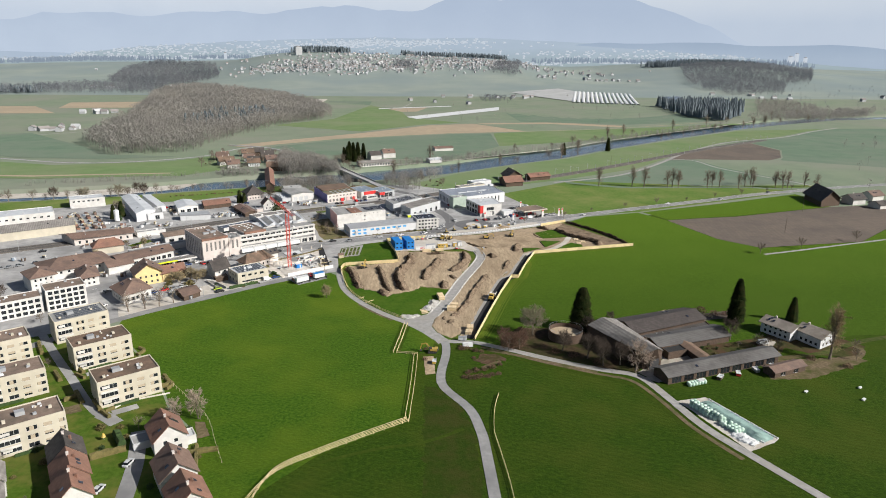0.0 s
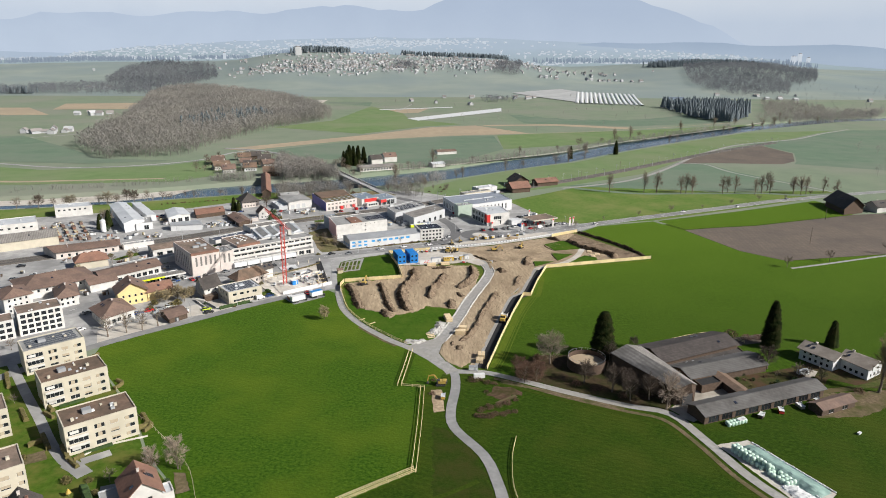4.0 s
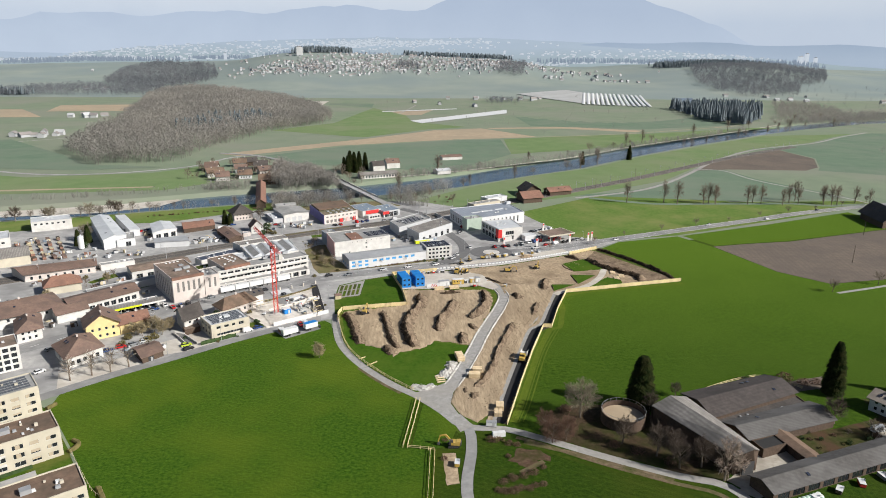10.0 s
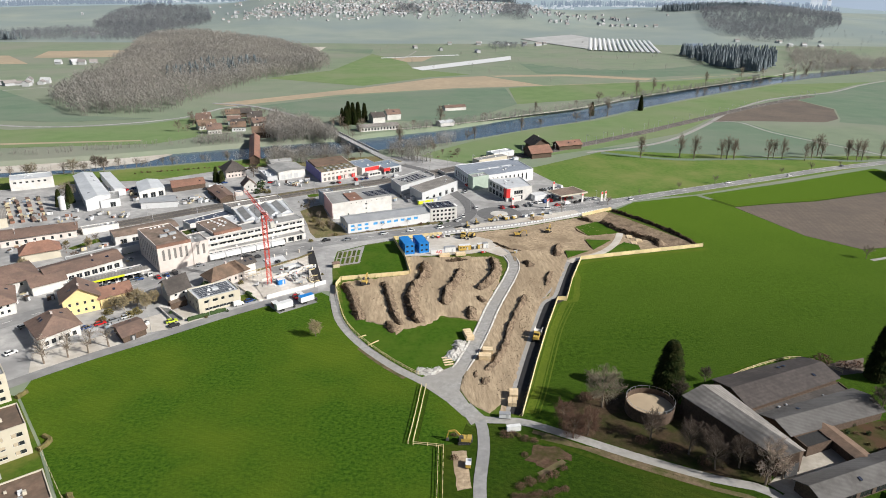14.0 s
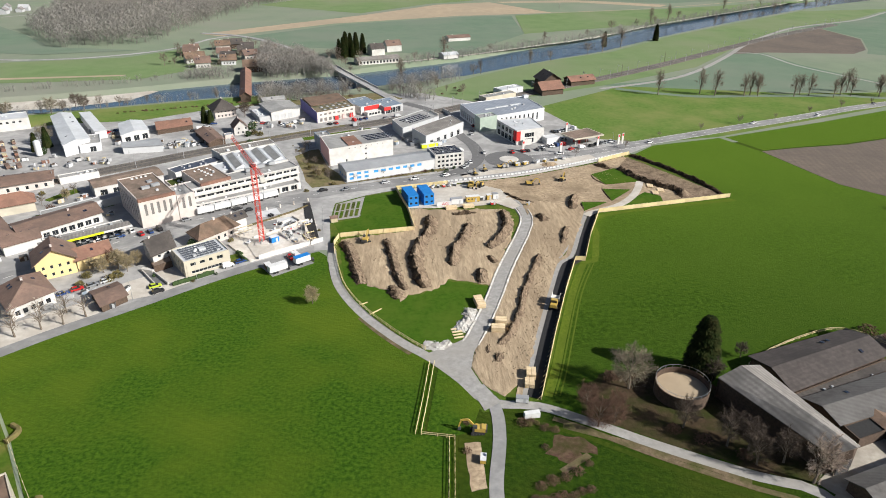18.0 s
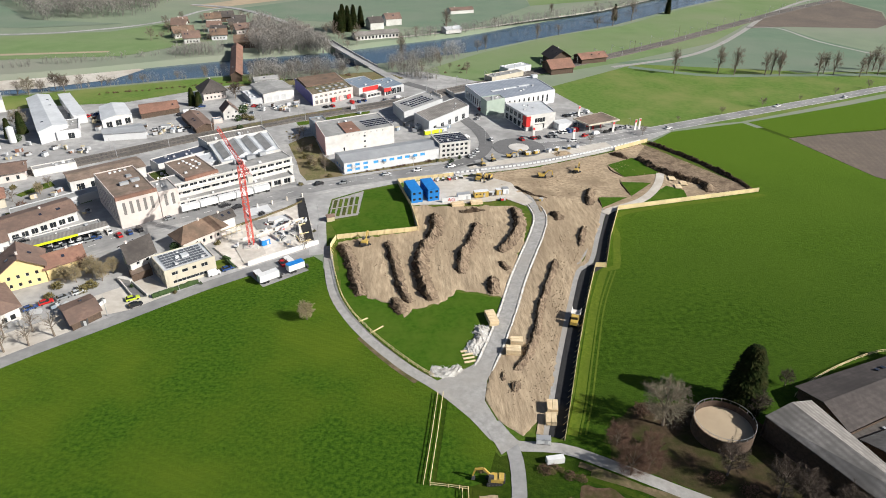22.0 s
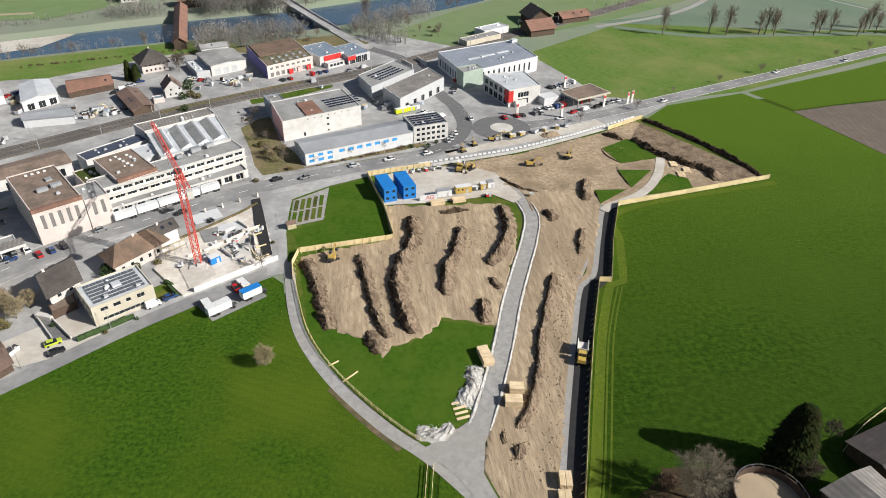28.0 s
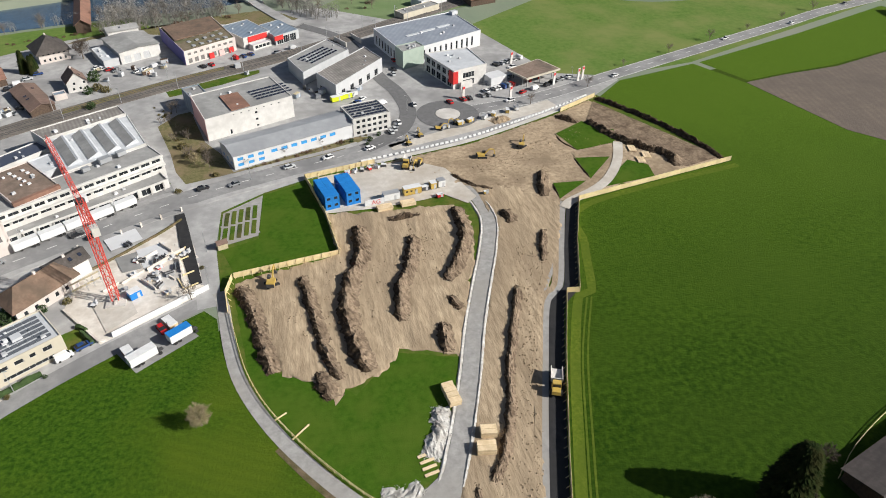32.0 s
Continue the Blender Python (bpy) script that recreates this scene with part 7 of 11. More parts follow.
# -- blue site cabins, stacked two high --
def cabin(x, y, yaw, z, label="blue steel site cabin with ribbed walls"):
    c = thing("site_cabin", label, "site cabin", x, y, z, yaw, "stacked site cabins")
    L, W, H = 6.05, 2.42, 2.6
    s = Shape().box((0, 0, H / 2), (L - 0.1, W - 0.1, H - 0.1))
    for k in range(20):
        for sy in (-1, 1):
            s.box((-L / 2 + 0.3 + (L - 0.6) * k / 19, sy * (W / 2 - 0.04), H / 2), (0.12, 0.05, H - 0.4))
    piece("body", s, BLUEP, c)
    f = Shape()
    for sx in (-1, 1):
        for sy in (-1, 1):
            f.box((sx * (L / 2 - 0.07), sy * (W / 2 - 0.07), H / 2), (0.14, 0.14, H))
        f.box((sx * (L / 2 - 0.07), 0, H - 0.07), (0.14, W - 0.28, 0.14)).box((sx * (L / 2 - 0.07), 0, 0.07), (0.14, W - 0.28, 0.14))
    for sy in (-1, 1):
        f.box((0, sy * (W / 2 - 0.07), H - 0.07), (L - 0.28, 0.14, 0.14)).box((0, sy * (W / 2 - 0.07), 0.07), (L - 0.28, 0.14, 0.14))
    piece("frame", f, BLUEP, c)
    piece("roof", Shape().box((0, 0, H + 0.015), (L - 0.3, W - 0.3, 0.03)), BLUEP, c)
    piece("window", Shape().box((-L / 2 + 0.02, 0, 1.5), (0.06, 1.1, 0.9)), GLASS, c, "small dark window")
    return c


_cab = cabin(0, 0, 0, -50)
for (bx, by) in ((5.9, 374.6), (13.0, 376.2)):
    ux, uy = math.cos(radians(104)), math.sin(radians(104))
    vx, vy = math.cos(radians(14)), math.sin(radians(14))
    for lev in (0, 1):
        for row_ in range(2):
            for col in range(2):
                x = bx + vx * (1.25 + 2.44 * col) + ux * (3.05 + 6.08 * row_)
                y = by + vy * (1.25 + 2.44 * col) + uy * (3.05 + 6.08 * row_)
                copy_thing(_cab, pose(x, y, 0.28 + 2.62 * lev, 0, 0, 104))
for o in (*_cab.children_recursive, _cab):
    bpy.data.objects.remove(o)

# -- banner wall and small plant in the yard --
bn = thing("banner_wall", "white mesh banner with large red letters", "banner", 22.0, 375.2, 0.28, 9)
piece("sheet", Shape().box((0, 0, 1.1), (6.6, 0.12, 2.1)), PLASTW, bn)
cu = bpy.data.curves.new("letters", "FONT")
cu.body, cu.size, cu.align_x, cu.extrude = "AG", 2.3, "CENTER", 0.02
cu.materials.append(REDP)
tx = new("letters", cu)
tx.parent, tx.matrix_basis = bn, pose(0.6, -0.09, 0.25, 90, 0, 0)
bpy.context.view_layer.update()
_me = bpy.data.meshes.new_from_object(tx.evaluated_get(bpy.context.evaluated_depsgraph_get()))
bpy.data.objects.remove(tx)
_me.name = "letters"
if not _me.materials:
    _me.materials.append(REDP)
piece("letters", _me, None, bn, "red capital letters", pose(0.6, -0.09, 0.25, 90, 0, 0))


def boxy(name, label, cat, x, y, z, yaw, size, m, feet=True, group="", cap=None):
    r = thing(name, label, cat, x, y, z, yaw, group)
    L, W, H = size
    piece("body", Shape().box((0, 0, H / 2 + 0.25), (L, W, H)), m, r)
    piece("roof", Shape().box((0, 0, H + 0.3), (L + 0.1, W + 0.1, 0.1)), cap or (PLASTW if m is not PLASTW else METAL_R), r)
    piece("door", Shape().box((L * 0.2, -W / 2 - 0.02, 1.1), (0.8, 0.04, 1.7)), GREYW, r)
    if feet:
        for sx in (-1, 1):
            for sy in (-1, 1):
                piece("foot", Shape().box((sx * L * 0.4, sy * W * 0.4, 0.13), (0.25, 0.25, 0.26)), DARK, r)
    return r


boxy("site_container", "white site container beside the banner", "container", 28.0, 377.6, 0.28, 10, (5.6, 2.4, 2.5), PLASTW)
wg = boxy("site_trailer", "yellow construction trailer with small windows", "trailer", 35.6, 379.8, 0.28, 10, (6.2, 2.4, 2.5), MACH_Y)
for k in range(3):
    piece("window", Shape().box((-2.2 + 1.6 * k, -1.22, 1.7), (0.7, 0.04, 0.6)), GLASS, wg)
boxy("site_container", "small white cabin at the yard's end", "container", 46.4, 382.6, 0.28, 10, (2.6, 2.4, 2.4), PLASTW)
boxy("site_container", "yellow tool container in the yard", "container", 43.4, 381.8, 0.28, 10, (2.2, 2.2, 2.2), MACH_Y)
boxy("generator", "grey generator set in the yard", "generator", 40.4, 381, 0.28, 10, (2.4, 1.4, 1.4), DARK)
boxy("toilet_cabin", "small red and grey cabin on the grass", "cabin", 44.6, 375.8, 0.2, 10, (2.2, 1.4, 1.0), REDP)


def timber(x, y, yaw, n, size, label, z=0.12, rows=2):
    """A stack of squared timber packs on bearers."""
    r = thing("timber_stack", label, "timber stack", x, y, z, yaw, "timber stacks")
    L, W, H = size
    for j in range(rows):
        for i in range(n):
            s = Shape()
            for q in range(4):
                s.box((random.uniform(-0.06, 0.06), (i - (n - 1) / 2) * (W + 0.1) - W * 0.375 + q * W * 0.25, 0.15 + j * (H + 0.1) + H / 2), (L, W * 0.24, H))
            piece("pack", s, WOOD_T, r)
            for sx in (-0.3, 0.3):
                piece("bearer", Shape().box((sx * L, (i - (n - 1) / 2) * (W + 0.1), 0.07 + j * (H + 0.1)), (0.1, W, 0.1)), WOOD_G, r)
    return r


timber(27.6, 290.4, 8, 4, (2.9, 1.5, 0.8), "stacked pale timber packs on the grass edge", 0.1)
timber(33.2, 278.3, -8, 2, (3.6, 1.2, 0.8), "stacked pale timber packs on bare soil")
timber(31.6, 274.2, -8, 2, (4.2, 1.3, 0.8), "stacked pale timber packs on bare soil")
timber(37.6, 250.6, 80, 2, (3.8, 1.3, 0.8), "stacked pale timber packs beside the strip")
timber(36.4, 246.6, 80, 2, (3.4, 1.3, 0.6), "stacked pale timber packs beside the strip")
timber(25.0, 372.2, 8, 3, (5.2, 0.8, 0.5), "flat packs of pale boards near the yard", 0.1)
timber(33.0, 373.4, 8, 3, (5.0, 0.8, 0.5), "flat packs of pale boards near the yard", 0.1)
for k in range(4):
    tagged(piece("loose_beam", Shape().beam((16.6 + 0.2 * k, 275.5 - 1.6 * k, 0.2), (19.8 + 0.2 * k, 276.2 - 1.6 * k, 0.2), 0.7, 0.15), WOOD_T), "short pale planks laid on the grass", "plank", "planks on the grass")

# -- machines --
def tracks(r, L=4.4, gauge=2.3, w=0.6, h=0.9):
    for sy in (-1, 1):
        s = Shape()
        prof = [(-L / 2, h * 0.5), (-L / 2 + 0.3, 0.02), (L / 2 - 0.3, 0.02), (L / 2, h * 0.5), (L / 2 - 0.3, h), (-L / 2 + 0.3, h)]
        vs = [(x, sy * gauge / 2 - w / 2, z) for x, z in prof] + [(x, sy * gauge / 2 + w / 2, z) for x, z in prof]
        s.add(vs, [tuple(range(6)), tuple(range(11, 5, -1))] + [(i, 6 + i, 6 + (i + 1) % 6, (i + 1) % 6) for i in range(6)])
        t = piece("track", s, RUBBER, r)
        for k in range(4):
            piece("roller", Shape().tube((-1.4 + 0.93 * k, sy * (gauge / 2 + w / 2 + 0.01), 0.4), (-1.4 + 0.93 * k, sy * (gauge / 2 + w / 2 + 0.05), 0.4), 0.24, 0.24, 8), DARK, t)


def excavator(x, y, yaw, swing, label, body=None, k=1.0):
    r = thing("excavator", label, "excavator", x, y, 0.12, yaw, "excavators")
    r.scale = (k, k, k)
    tracks(r)
    a = pose(0, 0, 0, 0, 0, swing)
    piece("turntable", Shape().tube((0, 0, 0.9), (0, 0, 1.15), 0.9, 0.9, 14), DARK, r)
    piece("upper_body", Shape().box((-0.9, 0, 1.7), (3.4, 2.5, 1.1)).box((-1.9, 0, 2.35), (1.4, 2.3, 0.35)), body or MACH_Y, r, m=a)
    cab = piece("cab", Shape().box((0.75, 0.75, 2.15), (1.5, 1.0, 1.9), taper=0.9), DARK, r, "dark glazed cab", a)
    piece("counterweight", Shape().box((-2.65, 0, 1.65), (0.5, 2.5, 1.1)), DARK, r, m=a)
    piece("boom", Shape().beam((0.6, -0.35, 1.7), (3.0, -0.35, 4.4), 0.4, 0.6).beam((3.0, -0.35, 4.4), (5.0, -0.35, 3.9), 0.4, 0.5), DARK if body else MACH_Y, r, m=a)
    piece("stick", Shape().beam((5.0, -0.35, 4.1), (5.7, -0.35, 1.4), 0.32, 0.42), DARK if body else MACH_Y, r, m=a)
    piece("bucket", Shape().box((5.5, -0.35, 0.85), (1.0, 1.2, 0.8), taper=0.7), DARK, r, m=a)
    piece("cylinder", Shape().tube((1.3, -0.35, 1.6), (2.9, -0.35, 3.6), 0.1, 0.1, 6), STEEL, r, m=a)
    return r


excavator(-12.4, 340.4, 20, 60, "yellow and grey tracked excavator on bare soil", k=0.9)
excavator(66.4, 399.4, -10, 10, "yellow tracked excavator with stretched arm", k=0.82)
excavator(83.6, 404.6, 30, 35, "yellow tracked excavator with raised arm", k=0.82)
excavator(41.6, 398.4, 40, 200, "yellow tracked excavator beside the yard", k=0.82)
excavator(19.4, 228.6, 0, 170, "yellow excavator beside the lane", k=0.85)


def dumper(x, y, yaw, label):
    r = thing("dump_truck", label, "dump truck", x, y, 0.16, yaw, "dump trucks")
    s = Shape().add([(-3.6, -1.3, 1.7), (0.6, -1.35, 1.5), (0.6, 1.35, 1.5), (-3.6, 1.3, 1.7), (-4.0, -1.45, 2.5), (0.8, -1.5, 3.0), (0.8, 1.5, 3.0), (-4.0, 1.45, 2.5),
                     (-3.4, -1.15, 1.85), (0.4, -1.2, 1.65), (0.4, 1.2, 1.65), (-3.4, 1.15, 1.85), (-3.8, -1.3, 2.5), (0.6, -1.35, 3.0), (0.6, 1.35, 3.0), (-3.8, 1.3, 2.5)],
                    [(3, 2, 1, 0), (0, 1, 5, 4), (1, 2, 6, 5), (2, 3, 7, 6), (4, 5, 13, 12), (5, 6, 14, 13), (6, 7, 15, 14), (8, 9, 10, 11), (8, 12, 13, 9), (9, 13, 14, 10), (10, 14, 15, 11), (0, 4, 12, 8), (3, 11, 15, 7), (0, 8, 11, 3)])
    piece("skip", s, CONCRETE, r, "open sand-coloured skip")
    piece("chassis", Shape().box((-0.2, 0, 1.15), (7.0, 1.0, 0.5)), DARK, r)
    piece("cab", Shape().box((2.0, 0, 2.3), (1.5, 2.3, 1.8), taper=0.88), MACH_Y, r)
    piece("windscreen", Shape().box((2.76, 0, 2.55), (0.06, 1.9, 0.9)), GLASS, r)
    piece("bonnet", Shape().box((3.6, 0, 1.75), (1.7, 2.2, 1.0), taper=0.9), MACH_Y, r, "yellow engine bonnet")
    for wx in (-2.6, -1.0, 3.2):
        for sy in (-1, 1):
            w = piece("wheel", Shape().tube((wx, sy * 0.95, 0.8), (wx, sy * 1.45, 0.8), 0.8, 0.8, 16), RUBBER, r)
            piece("rim", Shape().tube((wx, sy * 1.45, 0.8), (wx, sy * 1.48, 0.8), 0.4, 0.38, 10), MACH_Y, w)
    return r


dumper(53.2, 288.6, 249, "yellow dump truck with empty skip on the haul strip")
dumper(37.6, 399.4, 250, "brown-dusted dump truck standing in the yard")
boxy("roller", "small yellow roller on the lane", "roller", 19.6, 218.6, 0.2, 80, (2.6, 1.4, 1.0), MACH_Y)

for k in range(6):
    boxy("site_cart", "small red and white machine parked in the yard", "machine", 15.5 + 2.7 * k, 397.0 + 0.5 * k, 0.28, 20 + 30 * k, (1.9, 1.1, 0.9), (REDP, PLASTW, DARK)[k % 3], group="yard machines")
for k in range(7):
    x, y = 58.5 + 5.6 * k + (k % 2), 425.5 + 1.9 * k
    boxy("plant_machine", "yellow compact machine at the roundabout works", "machine", x, y, 0.12, 15 * k, (2.8, 1.5, 1.3), MACH_Y if k % 3 else PLASTW, group="roadworks machines")
windrow("soil_heap", [(78, 427.5), (86, 431)], 5, 1.2, "heap of dug earth beside the road", 77, SOIL)
windrow("soil_heap", [(60, 381), (64, 377.5)], 2.2, 0.8, "row of dark clods at the road's edge", 78)
windrow("soil_heap", [(52, 390.5), (56, 384), (60, 380)], 2.0, 0.8, "row of dark clods at the yard's edge", 79)
boxy("site_cart", "small yellow compactor by the haul road", "machine", 60.6, 374.6, 0.2, 0, (1.6, 1.0, 0.9), MACH_Y)

# small plant at the road works
for (x, y), a in zip([(46.8, 420.4), (41.1, 414.8), (63.3, 428.7), (55.5, 424.8)], (20, 200, 70, 150)):
    excavator(x, y, a, a + 60, "small yellow excavator at the road works", None, 0.62)
# red and white road barriers along the highway works
_bar = Shape().box((0, 0, 0.15), (1.5, 0.5, 0.3)).box((0, 0, 0.5), (1.5, 0.26, 0.5), taper=0.9).mesh("block", PLASTW)
br = thing("road_barrier", "long row of white barrier blocks beside the road", "barrier", 22, 403.6)
_l = smooth_line([(22, 405), (40, 409.2), (64, 415.5), (86, 424.5), (106, 433.8), (128, 445)], 2.1)
for a, b in zip(_l, _l[1:]):
    piece("block", _bar, None, br, m=pose(a.x - 22, a.y - 403.6, 0.12, 0, 0, math.degrees(math.atan2(b.y - a.y, b.x - a.x))))
ribbon("kerb_strip", [(24, 402.6), (40, 406.6), (64, 412.8), (86, 421.8), (106, 431), (128, 442.4)], 2.2, 0.30, CONCRETE, "pale gravel strip below the barriers", "pavement")
ribbon("works_ground", [(34, 413.5), (52, 419), (72, 425.5), (92, 433.5), (110, 440)], (5, 8), 0.10, GRAVEL_Y, "dug-up sandy ground of the road works", "ground")

ribbon("lane_verge", [(-12.6, 284.2), (-7.6, 276.8), (-2.2, 269.8), (3.4, 263.4)], 1.6, 0.10, EARTH_V, "bare brown verge of the gravel lane", "ground")

# -- building pit with tower crane --
patch("pit_floor", [(-67, 340.8), (-55.2, 325.4), (-30.5, 341), (-33, 357), (-39.5, 378.5), (-46, 372), (-64.9, 355)], 0.06, CONC_PALE, "pale dusty floor of the building pit", "ground", cut=2.0, rough=0.12, seed=31)


def wall_run(name, pts, h, w, m, label, z=0.0):
    r = thing(name, label, "wall", pts[0][0], pts[0][1], z)
    for a, b in zip(pts, pts[1:]):
        piece("section", Shape().beam((a[0] - pts[0][0], a[1] - pts[0][1], h / 2), (b[0] - pts[0][0], b[1] - pts[0][1], h / 2), w, h), m, r)
    return r


wall_run("pit_wall", [(-65.4, 355.2), (-55, 363.6), (-45.6, 372), (-39.6, 378.6)], 0.8, 0.5, EARTH_V, "earth-stained shoring along the street")
wall_run("pit_wall", [(-66.8, 340.6), (-55.6, 326.2), (-54.4, 326.6)], 0.7, 0.5, CONC_PALE, "low concrete edge of the pit")
wall_run("site_screen", [(-52.5, 327.4), (-44, 333), (-36.5, 337.8), (-29.5, 342)], 1.9, 0.12, PLASTW, "white screen along the pit's lower edge")
# flat black sheet painted for the shade down in the slot
patch("pit_hole", [(-42.0, 381.6), (-39.1, 382.4), (-36.9, 372.1), (-31.5, 344.9), (-34.3, 343.7), (-37.8, 357.0), (-39.9, 368.6)], 0.32, ASPHALT_SHADE, "flat dark sheet for the shaded slot at the pit's side", "ground")
for k, (x, y, L, yaw) in enumerate(((-50, 352, 9, 42), (-46, 347, 7, -50), (-44, 356, 8, 42), (-41, 350, 6, -48), (-48, 360, 7, 42), (-40, 360, 6, 30), (-56, 348, 5, 42), (-43, 364, 6, -50), (-38, 354, 7, 100), (-37, 347, 6, 100))):
    a = radians(yaw)
    wall_run("cast_wall", [(x - L / 2 * math.cos(a), y - L / 2 * math.sin(a)), (x + L / 2 * math.cos(a), y + L / 2 * math.sin(a))], 0.9 + 0.3 * (k % 3), 0.3, CONC_PALE, "new pale concrete wall in the pit")
patch("floor_slab", [(-60.2, 342.0), (-53.2, 349.0), (-47.5, 335.6), (-54.4, 329.4)], 0.30, GRAVEL_Y, "newly cast floor slab in the pit", "slab")
patch("floor_slab", [(-51.6, 364.5), (-43.9, 367.2), (-40.8, 357.5), (-48.3, 355.0)], 0.32, PALEW, "newly cast floor slab in the pit", "slab")
patch("floor_slab", [(-46.2, 353.0), (-38.7, 356.3), (-36.4, 346.5), (-43.9, 342.7)], 0.34, CONCRETE, "newly cast floor slab in the pit", "slab")
patch("floor_slab", [(-57.1, 361.7), (-51.5, 363.6), (-48.8, 355.1), (-54.0, 354.1)], 0.36, GREY_F, "newly cast floor slab in the pit", "slab")
patch("floor_slab", [(-61.8, 371.7), (-53.3, 376.5), (-50.3, 370.1), (-58.7, 365.6)], 0.38, PALEW, "newly cast floor slab in the pit", "slab")
for k, (x, y) in enumerate([(-45.2, 357.2), (-42.9, 358.7), (-45.7, 349.5), (-40.6, 350.4), (-42.9, 345.8), (-39.0, 353.7), (-54.1, 367.7), (-49.3, 358.7)]):
    fw = thing("formwork", "stack of dark steel formwork in the pit", "formwork", x, y, 0.34, 37 * k, "formwork in the pit")
    for j in range(4):
        piece("panel", Shape().box((0.5 * j - 0.7, 0, 0.5), (0.12, 2.4, 0.9)), DARK if j % 2 else STEEL, fw)
for k in range(16):
    x, y = -60 + random.uniform(0, 24), 338 + random.uniform(0, 26)
    if x > -62 + (y - 338) * 0.2:
        boxy("material_pallet", "pallet with building material in the pit", "pallet", x, y, 0.1, random.uniform(0, 90), (1.8, 1.2, 0.5), (WOOD_T, REDP, DARK, PLASTW)[k % 4], False, "pallets in the pit")
for a, b in [((-39.4, 359.3), (-37.3, 363.1)), ((-38.8, 356.5), (-36.1, 358.2)), ((-37.0, 349.2), (-34.0, 350.7)), ((-38.3, 348.1), (-36.5, 343.6)), ((-36.1, 342.9), (-32.5, 344.9))]:
    tagged(piece("shoring_beam", Shape().beam((*a, 0.6), (*b, 0.6), 0.35, 0.3), WOOD_P), "pale timber beam bracing the pit's side", "beam", "shoring beams")
for x, y in [(-68.2, 368.4), (-57.0, 374.2), (-51.6, 377.3), (-46.0, 380.5), (-40.0, 383.8)]:
    tagged(piece("shoring_post", Shape().box((x, y, 0.9), (0.5, 0.5, 1.8), 0.6), CONC_PALE), "pale concrete post on the pit's street side", "post", "shoring posts")
sc = thing("scaffold", "grey scaffold with planks beside the old house", "scaffold", -64, 347)
for k in range(5):
    piece("frame", Shape().beam((-1.5 + 1.6 * k, -1 + 1.3 * k, 0), (-1.5 + 1.6 * k, -1 + 1.3 * k, 4.5), 0.08).beam((-1.0 + 1.6 * k, -1.6 + 1.3 * k, 0), (-1.0 + 1.6 * k, -1.6 + 1.3 * k, 4.5), 0.08).beam((-1.5 + 1.6 * k, -1 + 1.3 * k, 2.2), (-1.0 + 1.6 * k, -1.6 + 1.3 * k, 2.2), 0.08), STEEL, sc)
for z in (2.2, 4.3):
    piece("plank", Shape().beam((-1.3, -1.3, z), (5.3, 4.0, z), 0.7, 0.06), WOOD_G, sc)

cr = thing("tower_crane", "red lattice tower crane over the building pit", "crane", -53.6, 341.6)
piece("foundation", Shape().box((0, 0, 0.4), (5.2, 5.2, 0.6)).box((0, 0, 0.9), (3.6, 0.6, 0.5)).box((0, 0, 0.9), (0.6, 3.6, 0.5)), CONCRETE, cr)
for b in range(11):
    z0, z1, w = 1.1 + 2.85 * b, 1.1 + 2.85 * (b + 1), 0.85
    cs = [(-w, -w), (w, -w), (w, w), (-w, w)]
    for i in range(4):
        a, c = cs[i], cs[(i + 1) % 4]
        piece("mast_leg", Shape().beam((*a, z0), (*a, z1), 0.2), CRANE_R, cr)
        piece("mast_brace", Shape().beam((*a, z0), (*c, z1), 0.11), CRANE_R, cr)
        piece("mast_rung", Shape().beam((*a, z1), (*c, z1), 0.11), CRANE_R, cr)
JA = math.degrees(math.atan2(375.5 - 341.6, -68.0 + 53.6))
top = 32.6
piece("slewing_ring", Shape().tube((0, 0, top - 0.2), (0, 0, top + 0.6), 1.2, 1.2, 14), DARK, cr)
piece("cab", Shape().box((1.6, -1.3, top - 0.4), (1.5, 1.2, 1.7)), PLASTW, cr, "white operator's cab", pose(0, 0, 0, 0, 0, JA))
for b in range(13):
    x0, x1 = 0.4 + 2.85 * b, 0.4 + 2.85 * (b + 1)
    xm, mj = (x0 + x1) / 2, pose(0, 0, 0, 0, 0, JA)
    for y in (-0.6, 0.6):
        piece("jib_chord", Shape().beam((x0, y, top + 0.6), (x1, y, top + 0.6), 0.16), CRANE_R, cr, m=mj)
        piece("jib_brace", Shape().beam((x0, y, top + 0.6), (xm, 0, top + 1.8), 0.09), CRANE_R, cr, m=mj)
        piece("jib_brace", Shape().beam((xm, 0, top + 1.8), (x1, y, top + 0.6), 0.09), CRANE_R, cr, m=mj)
    piece("jib_chord", Shape().beam((x0, 0, top + 1.8), (x1, 0, top + 1.8), 0.16), CRANE_R, cr, m=mj)
    piece("jib_brace", Shape().beam((x0, -0.6, top + 0.6), (x1, 0.6, top + 0.6), 0.08), CRANE_R, cr, m=mj)
s = Shape()
for y in (-0.6, 0.6):
    s.beam((0, y, top + 0.6), (-15.5, y, top + 0.6), 0.2)
    for k in range(6):
        s.beam((-2.5 * k, y, top + 0.6), (-2.5 * k - 2.5, -y, top + 0.6), 0.09)
    s.beam((0, y, top + 1.6), (-15.5, y, top + 1.6), 0.1)
piece("counter_jib", s, CRANE_R, cr, m=pose(0, 0, 0, 0, 0, JA))
for k in range(3):
    piece("counterweight", Shape().box((-15.2 + 0.8 * k, 0, top - 0.1), (0.7, 1.6, 2.2)), CONCRETE, cr, m=pose(0, 0, 0, 0, 0, JA))
